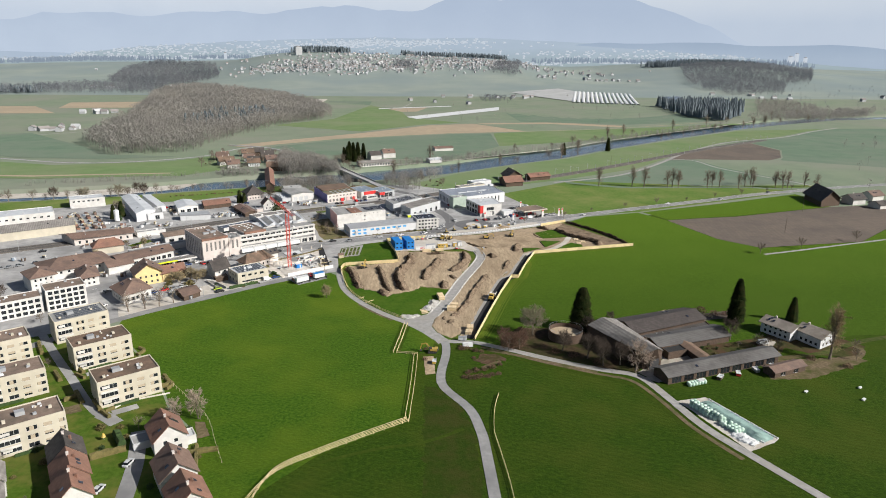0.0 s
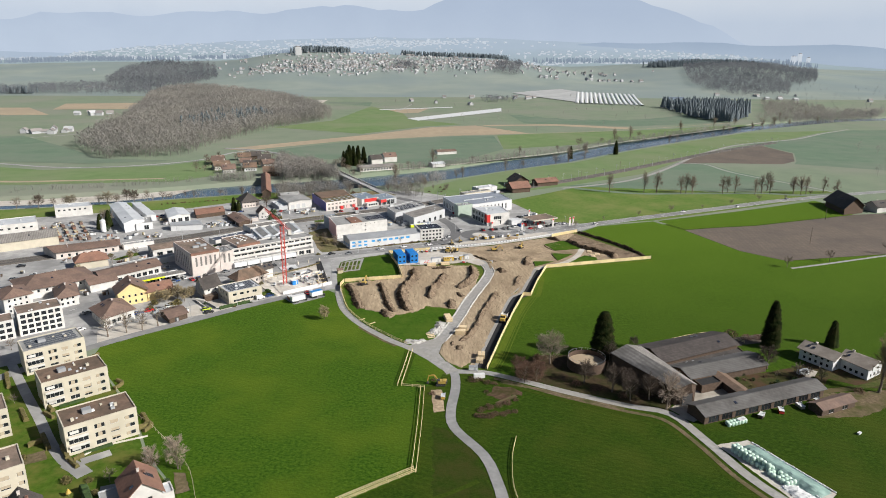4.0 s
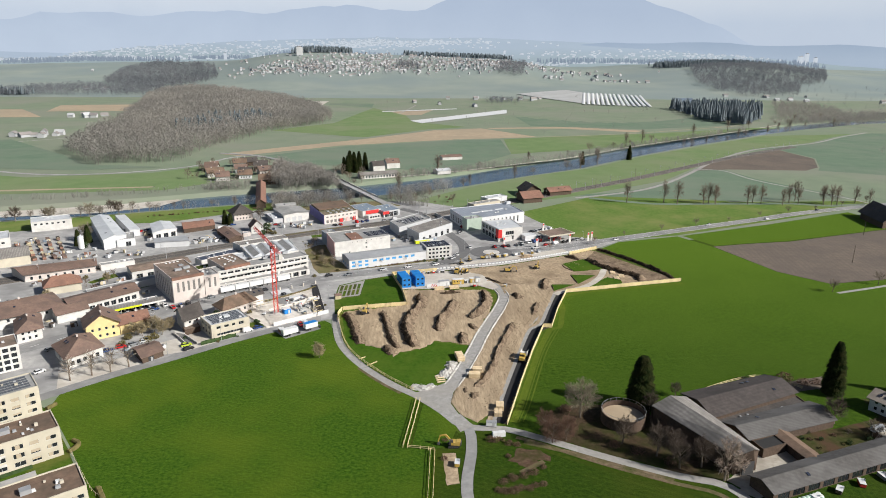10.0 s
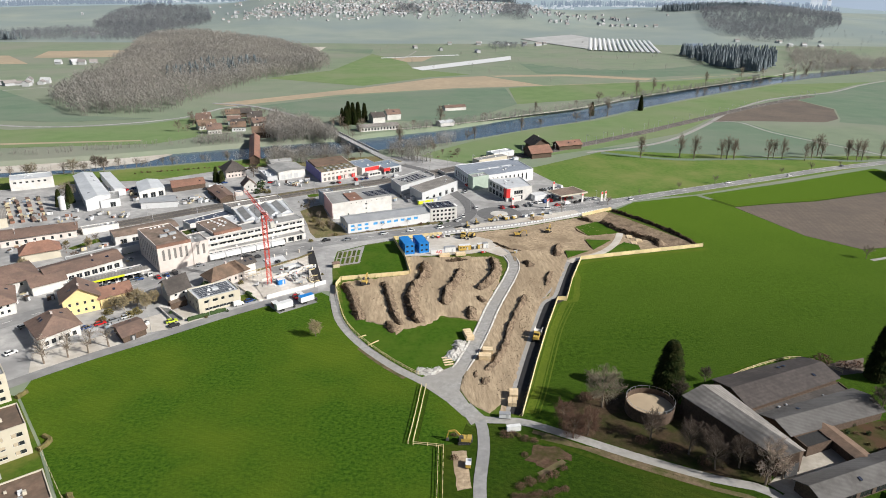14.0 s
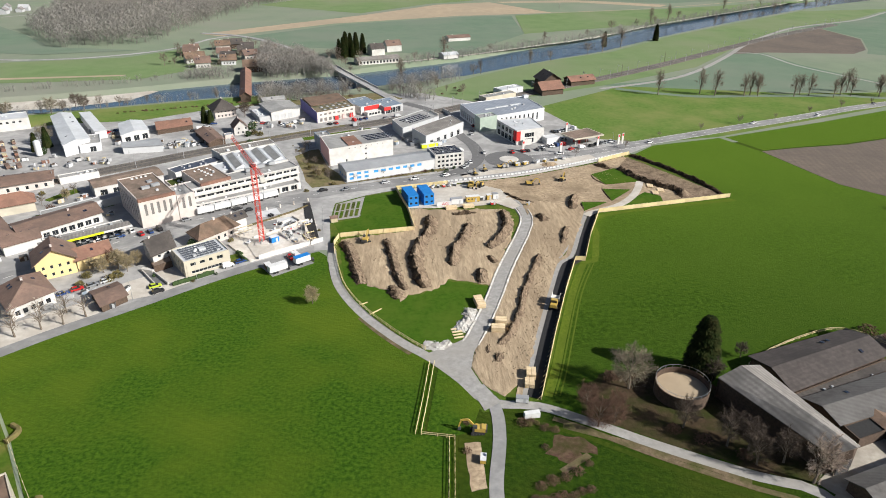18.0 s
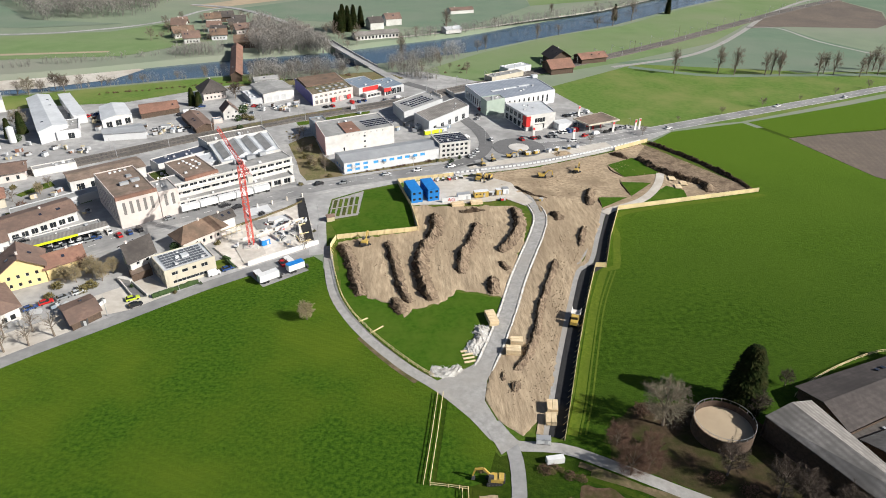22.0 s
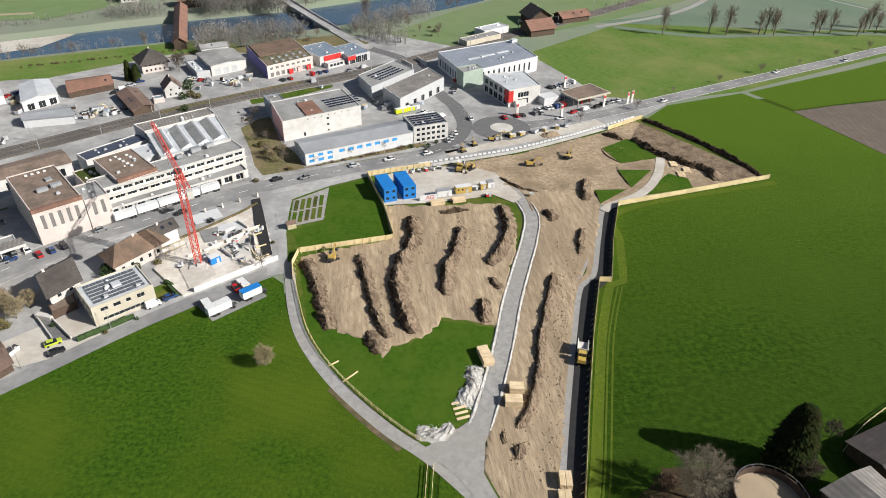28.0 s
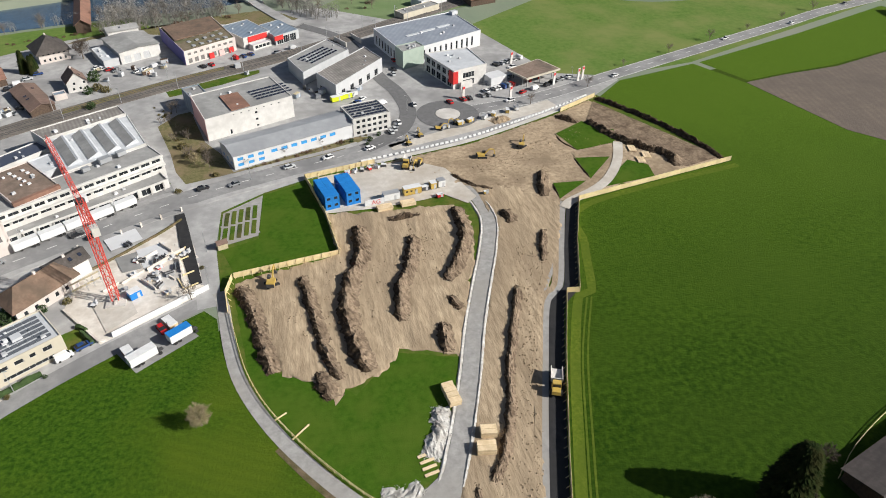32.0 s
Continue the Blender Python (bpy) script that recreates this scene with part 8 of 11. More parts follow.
piece("trolley", Shape().box((18, 0, top + 0.4), (1.2, 1.2, 0.3)), DARK, cr, m=pose(0, 0, 0, 0, 0, JA))
piece("hook_cable", Shape().beam((18, 0, top + 0.3), (18, 0, top - 9), 0.06).box((18, 0, top - 9.2), (0.4, 0.3, 0.6)), DARK, cr, m=pose(0, 0, 0, 0, 0, JA))
boxy("site_container", "blue container at the foot of the crane", "container", -49.0, 342.6, 0.1, 35, (3.2, 2.3, 2.2), BLUEP, False)
# lorry bay
patch("lorry_bay", [(-50.6, 321), (-45.2, 313.4), (-31.2, 323.4), (-37, 331.2)], 0.12, ASPHALT, "grey paved bay at the field's edge", "pavement")

# allotment beds
for i in range(5):
    for j in range(2):
        a = Vector((-26.0 + 2.2 * i + 0.35 * j, 367.4 + 8.6 * j + 0.75 * i))
        tagged(piece("garden_bed", Shape().box((a.x, a.y, 0.15), (1.35, 7.4, 0.12), -0.05), (LAWN, ROUGH_G, LAWN)[(i * 2 + j) % 3]), "narrow vegetable bed in the allotment", "garden bed", "allotment beds")
ribbon("garden_path", [(-26.5, 363.5), (-15.4, 367.4)], 1.0, 0.13, GRAVEL, "pale allotment path", "path")
ribbon("garden_path", [(-27.4, 372), (-15.4, 378)], 1.0, 0.13, GRAVEL, "pale allotment path", "path")
ribbon("garden_path", [(-21.5, 363.5), (-20.5, 384)], 1.0, 0.135, GRAVEL, "pale allotment path", "path")
building("garden_shed", "small brown timber garden shed in the allotment", "shed", quad((-27.6, 359.6), (-24.8, 360.6), 2.2), 2.0, WOOD_G, "gable", BROWN_T, rh=0.7, over=0.2)

for x, y in [(125.3, 394.8), (128.4, 388.8), (124.6, 385.6)]:
    timber(x, y, 78, 3, (4.6, 0.9, 0.16), "flat pale planks beside the curved path", 0.36, 1)

# ---- the farm ----
bn2 = thing("barn", "long weathered barn with uneven grey fibre-cement roof", "barn", 99, 228)


def skew_roof(a0, a1, r0, r1, b0, b1, t=0.22):
    """Two slopes from the low eave a over the ridge r to the high eave b, as slabs."""
    out = []
    for p, q, u, v in ((a0, a1, r1, r0), (r0, r1, b1, b0)):
        vs = [(x - 99, y - 228, z) for x, y, z in (p, q, u, v)]
        out.append(Shape().add(vs + [(x, y, z + t) for x, y, z in vs], [(3, 2, 1, 0), (4, 5, 6, 7), (0, 1, 5, 4), (1, 2, 6, 5), (2, 3, 7, 6), (3, 0, 4, 7)]))
    return out


A0, A1, R0, R1, B0, B1 = (86.4, 238.5, 6.4), (99.8, 208.5, 6.4), (93.0, 239.8, 9.2), (104.9, 207.9, 9.2), (100.0, 242.3, 7.2), (108.0, 210.3, 7.2)
for nm, sh_ in zip(("low_slope", "high_slope"), skew_roof(A0, A1, R0, R1, B0, B1)):
    piece(nm, sh_, ETERNIT, bn2, "grey corrugated roof slope")
s = Shape()
for e, r, b in ((A0, R0, B0), (A1, R1, B1)):
    f = 0.97
    s.add([(e[0] - 99, (e[1] - 228) * f, 0), (b[0] - 99, (b[1] - 228) * f, 0), (b[0] - 99, (b[1] - 228) * f, b[2]), (r[0] - 99, (r[1] - 228) * f, r[2]), (e[0] - 99, (e[1] - 228) * f, e[2])], [(0, 1, 2, 3, 4)])
s.add([(A0[0] - 98.4, A0[1] - 228.4, 0), (A1[0] - 98.4, A1[1] - 227.4, 0), (A1[0] - 98.4, A1[1] - 227.4, 6.4), (A0[0] - 98.4, A0[1] - 228.4, 6.4)], [(0, 1, 2, 3)])
s.add([(B0[0] - 99.4, B0[1] - 228.4, 0), (B1[0] - 99.4, B1[1] - 227.4, 0), (B1[0] - 99.4, B1[1] - 227.4, 7.2), (B0[0] - 99.4, B0[1] - 228.4, 7.2)], [(0, 1, 2, 3)])
piece("wall", s, BARN_W, bn2)
# solid dark panel put in for the shade inside the doorway
piece("barn_door", Shape().box((5.4, -19.0, 2.2), (4.0, 0.2, 4.2), 0.22), DARK, bn2, "dark panel for the shade in the open doorway")
building("cattle_barn", "wide dark-roofed cattle barn behind the main barn", "barn", [(107, 236), (144.3, 250.4), (140, 263), (103.2, 251.2)], 3.4, BARN_W, "gable", BARN_D, rh=1.9, over=0.8)
building("cattle_barn", "long dark-roofed cowshed with skylights", "barn", [(111.9, 222.4), (146.6, 232.0), (144.8, 243.4), (108.6, 232.4)], 3.2, BARN_W, "gable", SHED_R, rh=1.6, over=0.7)
building("lean_to", "flat dark roof between the two barns", "barn", [(107.6, 233.2), (144.6, 244.6), (144.2, 249.4), (107.2, 235.4)], 2.6, BARN_W, "flat", DARK_T)
building("lean_to", "black flat roof over the yard entrance", "shed", [(113.4, 216.6), (122.4, 219.4), (121.4, 224.6), (112.4, 221.8)], 3.2, BARN_W, "flat", RUBBER)
patch("trodden_ground", [(140.5, 264.6), (151.4, 264), (166.3, 267.5), (160, 258), (151, 256.4), (145.4, 254)], 0.075, PLOUGH, "trodden brown earth behind the barn", "ground", ragged=0.8)
tagged(piece("straw", Shape().box((130.5, 247.0, 2.9), (22, 1.5, 0.7), 0.31, 0.8), STRAW), "yellow straw lying in the gap between barns", "straw", "")
building("open_shed", "narrow brown open shed beside the yard", "shed", [(124.4, 210.6), (128.8, 212.2), (126.2, 228.6), (121.8, 227)], 2.9, BARN_W, "gable", ROOF_B, rh=0.6, over=0.5)
# the shed's dark panes stand in for shade in its open bays
building("machine_shed", "long low machine shed with dark corrugated roof", "shed", [(104.8, 196.2), (156.6, 211.8), (154.2, 219.6), (102.4, 204)], 3.4, BARN_W, "gable", SHED_R, rh=1.5, over=0.8, wins={0: row(54, 9, 4.4, 0.1, 2.6)}, frame=BARN_W)
building("hen_house", "low reddish shed in the paddock", "shed", quad((147.6, 198.8), (163.2, 204.2), 5.4), 2.4, BARN_W, "gable", BROWN_T, rh=1.2, over=0.5, wins={0: row(16, 2, 2.6, 0.2, 1.6)})
P = [(172.8, 230.6), (180.4, 234.4), (174.2, 246.4), (166.6, 242.6)]
building("farmhouse", "white farmhouse with grey-brown gabled roof", "house", P, 4.8, PALEW, "gable", TILE_P, rh=2.0, over=0.9, ridge=1, wins={3: row(length(P, 3), 5, 1.1, 0.9, 1.3) + row(length(P, 3), 5, 1.1, 3.2, 1.1), 0: row(length(P), 2, 1.1, 1, 1.3)})
P = [(181.3, 222.6), (190.6, 227.6), (185.6, 237.4), (177.4, 233)]
building("farmhouse", "white annexe of the farmhouse with brown roof", "house", P, 4.8, PALEW, "gable", TILE_P, rh=2.0, over=0.9, ridge=1, wins={3: row(length(P, 3), 4, 1.2, 0.9, 1.3), 0: row(length(P), 3, 1.2, 0.8, 1.4) + row(length(P), 2, 1.1, 3.1, 1.1)})
patch("farm_yard", [(98, 202), (104, 206), (102.6, 210.6), (112, 213.8), (110.4, 221), (122, 226), (125, 210), (102, 198)], 0.09, YARD, "pale concrete farmyard between the barns", "pavement")
patch("farm_garden", [(48, 233.5), (66, 222), (84, 211.6), (97, 205.6), (101, 212), (92, 236), (86, 250), (60, 252), (50, 243)], 0.07, LITTER, "dark leaf-strewn ground under the farm trees", "ground", ragged=0.8)
patch("farm_garden", [(38.8, 226.5), (46.9, 224.4), (47.6, 220), (40.5, 215.7), (36.4, 220.7)], 0.08, REDSOIL, "bare reddish earth with clippings beside the lane", "ground", ragged=1.8)
for k, (a, b) in enumerate((((42, 229.5), (60, 221)), ((60, 221), (82, 208)), ((38, 214), (46, 219)))):
    ribbon("verge", [a, b], 1.8, 0.11, EARTH_V, "worn brown verge of the lane", "ground")

ribbon("lane_verge", [(40, 232.5), (47, 228.4), (64, 216.6), (82, 206), (92.5, 200), (97.4, 186), (101.3, 167), (108.6, 149)], 1.7, 0.115, EARTH_V, "worn brown verge beside the farm lane", "ground")
ribbon("lane_verge", [(38, 229.5), (45.6, 226.0), (62.6, 214.6), (80.6, 204), (90.6, 198), (95.4, 184), (99.4, 166)], 1.6, 0.105, TRACK_G, "thin yellowish grass beside the farm lane", "ground")
patch("silage_pad", [(103.4, 184.6), (114.6, 186.4), (125.6, 158.6), (113, 152.6)], 0.055, GRAVEL_Y, "pale gravel pad under the silage", "pavement", ragged=0.4)
patch("earth_yard", [(146, 198), (149.6, 209.5), (158, 214), (170, 214), (192, 216), (194, 211), (180, 205), (161, 197.6)], 0.065, EARTH_V, "worn brown earth round the hen house", "ground", ragged=0.8)
patch("farm_apron", [(96.9, 206.5), (113.1, 218.3), (117.4, 223.5), (126.7, 227.3), (127.3, 218.1), (128.3, 214.0), (113.9, 206.7), (100.5, 201.6)], 0.13, YARD, "pale concrete yard before the barn's gable", "pavement", ragged=0.5)
patch("farm_apron", [(103.4, 208.6), (109, 211.4), (111, 215.8), (122.6, 218.8), (124.4, 211.6), (119, 210.4)], 0.10, YARD, "trodden grey-brown yard between barns and house", "pavement", ragged=0.5)
patch("house_garden", [(128.6, 213.4), (127.4, 228), (148, 231.6), (166, 237), (171, 229), (160, 216.6), (150, 214.8)], 0.065, FARM_G, "dark planted ground between barns and house", "ground", ragged=0.5)
ribbon("drive", [(150, 218), (160, 226), (166, 232)], 3.4, 0.10, YARD, "trodden drive to the farmhouse")
patch("house_garden", [(164, 228), (176, 218), (190, 214), (203, 224), (196, 236), (186, 246), (170, 250)], 0.06, FARM_G, "worn garden ground round the farmhouse", "ground", ragged=0.6)
ribbon("drive", [(173.6, 211.8), (181.5, 208.4), (192.9, 214.5), (199.5, 222.1), (195.1, 228)], 2.2, 0.11, EARTH_V, "worn curved drive beside the farmhouse")

# open slurry silo
sl = thing("slurry_silo", "round open slurry tank with dark wall and pale crust", "silo", 77.6, 240)
s, N = Shape(), 40
for k in range(N):
    a = 2 * math.pi * k / N
    s.v += [(7.3 * math.cos(a), 7.3 * math.sin(a), 0), (7.3 * math.cos(a), 7.3 * math.sin(a), 4.0), (7.1 * math.cos(a), 7.1 * math.sin(a), 4.0), (7.1 * math.cos(a), 7.1 * math.sin(a), 0.4)]
for k in range(N):
    i, j = 4 * k, 4 * ((k + 1) % N)
    s.f += [(i, j, j + 1, i + 1), (i + 1, j + 1, j + 2, i + 2), (i + 2, j + 2, j + 3, i + 3)]
piece("wall", s, BARN_W, sl, "dark tank wall")
c = Shape()
c.v = [(7.1 * math.cos(2 * math.pi * k / N), 7.1 * math.sin(2 * math.pi * k / N), 2.2) for k in range(N)]
c.f = [tuple(range(N))]
piece("crust", c, STUBBLE, sl, "pale dried crust")
g = Shape()
for k in range(N):
    a, b = 2 * math.pi * k / N, 2 * math.pi * (k + 1) / N
    g.beam((7.2 * math.cos(a), 7.2 * math.sin(a), 4.9), (7.2 * math.cos(b), 7.2 * math.sin(b), 4.9), 0.07)
    if k % 2 == 0:
        g.beam((7.2 * math.cos(a), 7.2 * math.sin(a), 4.0), (7.2 * math.cos(a), 7.2 * math.sin(a), 4.9), 0.07)
piece("railing", g, STEEL, sl, "thin steel railing")

# wrapped silage bales and the covered clamp
_bale = Shape()
for k in range(12):
    a = 2 * math.pi * k / 12
    _bale.v += [(0.62 * math.cos(a), 0.62 * math.sin(a), 0.06), (0.68 * math.cos(a), 0.68 * math.sin(a), 0.2), (0.68 * math.cos(a), 0.68 * math.sin(a), 1.05), (0.6 * math.cos(a), 0.6 * math.sin(a), 1.2)]
for k in range(12):
    i, j = 4 * k, 4 * ((k + 1) % 12)
    _bale.f += [(i, j, j + 1, i + 1), (i + 1, j + 1, j + 2, i + 2), (i + 2, j + 2, j + 3, i + 3)]
_bale.f.append(tuple(4 * k + 3 for k in range(12)))
_bm = _bale.mesh("silage_bale", WRAP, True)
_k = 0
for i in range(14):
    for j in range(3):
        if random.random() < 0.2 and i > 4:
            continue
        x, y = 106.6 + 0.40 * i * 1.35 + 1.35 * j * 0.95, 180.6 - 1.33 * i + 0.45 * j
        for lev in range(2 if (j == 1 and i < 9) or (i < 6 and j < 2) else 1):
            tagged(piece("silage_bale", _bm, None, m=pose(x + random.uniform(-0.15, 0.15), y + random.uniform(-0.15, 0.15), 0.05 + 1.2 * lev, 0, 0, random.uniform(0, 90))), "round silage bale in pale green film", "silage bale", "silage bales")
for i in range(12):
    tagged(piece("silage_bale", _bm, None, m=pose(112.6 + 1.4 * (i % 6) * 0.95, 196.6 - 0.6 + 0.42 * (i % 6) - 1.35 * (i // 6), 0.05, 0, 0, 15 * i)), "round silage bale in pale green film", "silage bale", "silage bales")
windrow("silage_clamp", [(112.4, 183.4), (117.4, 170.8), (122.6, 158.4)], 6.0, 1.3, "long silage clamp under grey-green sheeting", 91, SHEETG, None, False, "silage clamp", "silage clamps")
for k in range(26):
    t = k / 25
    for sd in (-3.1, 3.1):
        p = Vector((112.4, 183.4)).lerp(Vector((122.6, 158.4)), t) + Vector((0.926, 0.378)) * sd
        tagged(piece("sandbag", Shape().box((0, 0, 0.16), (0.9, 0.4, 0.3), taper=0.8), PLASTW, m=pose(p.x, p.y, 0.06, 0, 0, -68)), "white sandbag weighing down the sheet", "sandbag", "sandbags on the clamp")
windrow("silage_clamp", [(113.6, 164), (117.5, 156.6)], 5, 1.0, "heap of white and green plastic sheeting", 92, PLASTW, None, True, "silage clamp", "silage clamps")
for k in range(5):
    boxy("farm_trailer", "farm implement parked by the machine shed", "trailer", 118 + 8.5 * k, 197.0 + 2.6 * k, 0.08, 20 + 25 * k, (3.0, 1.6, 1.0), (STEEL, BARN_W, REDP, STEEL, MACH_Y)[k], True, "farm implements")
for x, y in ((153, 187.6), (175, 189.4), (170.4, 181)):
    sp = thing("white_trough", "small white trough in the paddock", "trough", x, y, 0.06, 30, "paddock troughs")
    piece("tub", Shape().box((0, 0, 0.35), (1.5, 0.7, 0.6), taper=1.15), PLASTW, sp)
rail_fence([(103, 251.5), (112, 257.5), (126, 264), (139, 268), (146, 266), (152, 258)], "pale wooden paddock fence behind the barns", 1.2, 3.0)
boxy("parked_van", "white van on the farm drive", "van", 160, 229, 0.1, 10, (4.6, 1.9, 1.6), PLASTW)
tagged(piece("concrete_block", Shape().box((34.5, 233.5, 0.9), (4.2, 1.4, 1.6), 0.1), PLASTW), "white site box at the lane fork", "box", "")
boxy("site_container", "small white container at the lane fork", "container", 33, 239.6, 0.18, -10, (3.4, 1.6, 1.3), PLASTW)

# house group and barn far east along the highway
building("barn", "tall dark-roofed barn by the highway", "barn", [(356, 486), (376, 492), (384, 522), (362, 518)], 6.0, BARN_W, "gable", BARN_D, rh=7.0, over=2.0, ridge=1)
building("farmhouse", "white house with dark roof beyond the barn", "house", [(388, 492), (402, 496), (400, 508), (386, 504)], 5.0, WHITE, "gable", DARK_T, rh=3.4, over=1.0)
building("farmhouse", "grey-roofed shed group by the highway", "shed", [(400, 476), (420, 482), (417, 492), (397, 486)], 3.6, WHITE, "gable", DARK_T, rh=2.4, over=0.8)
building("house", "white house far along the highway", "house", [(415, 505), (428, 509), (425, 520), (412, 516)], 5.0, WHITE, "gable", BROWN_T, rh=3.4, over=0.8)
# farm by the river
building("farmhouse", "red-roofed farm building by the railway", "barn", [(110, 577), (127, 583), (124, 600), (107, 594)], 4.4, BARN_W, "gable", RED_T, rh=4.0, over=1.0)
building("farmhouse", "dark-roofed farmhouse near the river", "house", [(116, 602), (131, 607), (128, 624), (113, 619)], 5.5, BARN_W, "gable", BARN_D, rh=5.0, over=1.4, ridge=1)
building("barn", "long barn with red roof near the river", "barn", [(139, 606), (160, 614), (157, 626), (136, 618)], 4.0, BARN_W, "gable", RED_T, rh=2.6, over=1.0)
building("freight_shed", "long low pale shed by the railway", "shed", [(66, 560), (90, 575), (86, 582), (62, 567)], 3.4, CREAM, "flat", GREY_F)
building("freight_shed", "pale flat-roofed railway building", "shed", [(80, 578), (98, 589), (93, 597), (75, 586)], 4.4, PALEW, "flat", METAL_W)
# houses beyond the river
building("covered_bridge", "long covered timber bridge with red-brown roof over the river", "bridge", [(-105.6, 566), (-98.8, 567), (-114.5, 652), (-121.5, 651)], 4.2, BARN_W, "gable", RED_T, rh=2.6, over=0.8, ridge=1, base=0.2)
for k, (x, y, w, d, yw, rf) in enumerate(((-122, 664, 18, 14, 10, ROOF_B), (-118, 690, 22, 16, -10, ROOF_B), (-165, 680, 12, 10, 20, BROWN_T), (-150, 705, 12, 10, 0, DARK_T), (-178, 700, 12, 9, 30, ROOF_B), (-98, 676, 14, 8, 0, BROWN_T), (-140, 735, 13, 10, 15, DARK_T), (-190, 735, 12, 9, 0, BROWN_T), (-80, 700, 12, 8, 10, BROWN_T), (-160, 770, 16, 9, 20, DARK_T))):
    a = radians(yw)
    building("far_house", "white house with tiled roof beyond the river", "house", quad((x, y), (x + w * math.cos(a), y + w * math.sin(a)), d), 5.0, WHITE if k % 3 else BARN_W, "gable", rf, rh=4.0, over=1.0, wins={0: row(w, 4, 1.2, 1, 1.4)}, group="houses beyond the river")
for k, (x, y, w, d, a, rf) in enumerate(((-168, 766, 13, 10, 0.3, ROOF_B), (-147, 694, 12, 9, 0.2, ROOF_B), (-131, 716, 14, 10, 0.5, BROWN_T), (-158, 728, 11, 9, 0.1, BROWN_T), (-176, 706, 12, 9, 0.4, ROOF_B), (-120, 742, 13, 10, 0.3, ROOF_B), (-142, 756, 11, 9, 0.2, DARK_T), (-190, 744, 12, 9, 0.5, BROWN_T))):
    building("far_house", "small house with tiled roof among the trees beyond the river", "house", quad((x, y), (x + w * math.cos(a), y + w * math.sin(a)), d), 4.6, PALEW if k % 2 else PINKW, "gable", rf, rh=3.6, over=1.0, wins={0: row(w, 4, 1.2, 1, 1.4)}, group="houses beyond the river")
building("inn", "long white riverside inn with grey roof", "inn", [(-29, 690), (7, 704), (3, 716), (-33, 702)], 4.0, WHITE, "gable", ETERNIT, rh=1.8, over=0.8, wins={0: row(39, 12, 1.8, 0.8, 2.2)})
building("far_house", "white house with steep roof by the conifers", "house", quad((-18, 734), (-6, 739), 12), 6.0, WHITE, "gable", DARK_T, rh=4.0)
building("far_house", "white house with steep roof by the conifers", "house", quad((-4, 752), (10, 757), 12), 6.0, WHITE, "gable", BROWN_T, rh=4.0)
building("far_house", "white house by the river meadow", "house", quad((48, 716), (62, 722), 10), 3.6, WHITE, "gable", METAL_W, rh=1.6)
building("far_house", "white low house by the river meadow", "house", quad((60, 810), (84, 818), 10), 3.6, WHITE, "gable", BROWN_T, rh=2.0)
# road bridge over the river: parapets and piers
for sd in (-3.6, 3.6):
    l = smooth_line([(-13.7, 600), (-37.4, 652), (-52, 686)], 8)
    n = sides(l)
    ribbon("bridge_parapet", [tuple(p + q * sd) for p, q in zip(l, n)], 0.4, 1.6, CONCRETE, "pale concrete bridge parapet", "bridge", thick=1.2, step=8)
for x, y in ((-24, 622), (-32, 641), (-41, 660)):
    tagged(piece("bridge_pier", Shape().box((x, y, -2.0), (7.5, 1.6, 4.6), -0.42), CONCRETE), "concrete pier of the road bridge", "bridge pier", "bridge piers")
# railway underpass walls
tagged(piece("underpass_wall", Shape().beam((29.5, 523, 1.2), (24.5, 533, 1.2), 0.5, 2.4), CONCRETE), "pale concrete wall of the underpass", "wall", "underpass walls")
tagged(piece("underpass_wall", Shape().beam((37.5, 527, 1.2), (33.5, 537, 1.2), 0.5, 2.4), CONCRETE), "pale concrete wall of the underpass", "wall", "underpass walls")

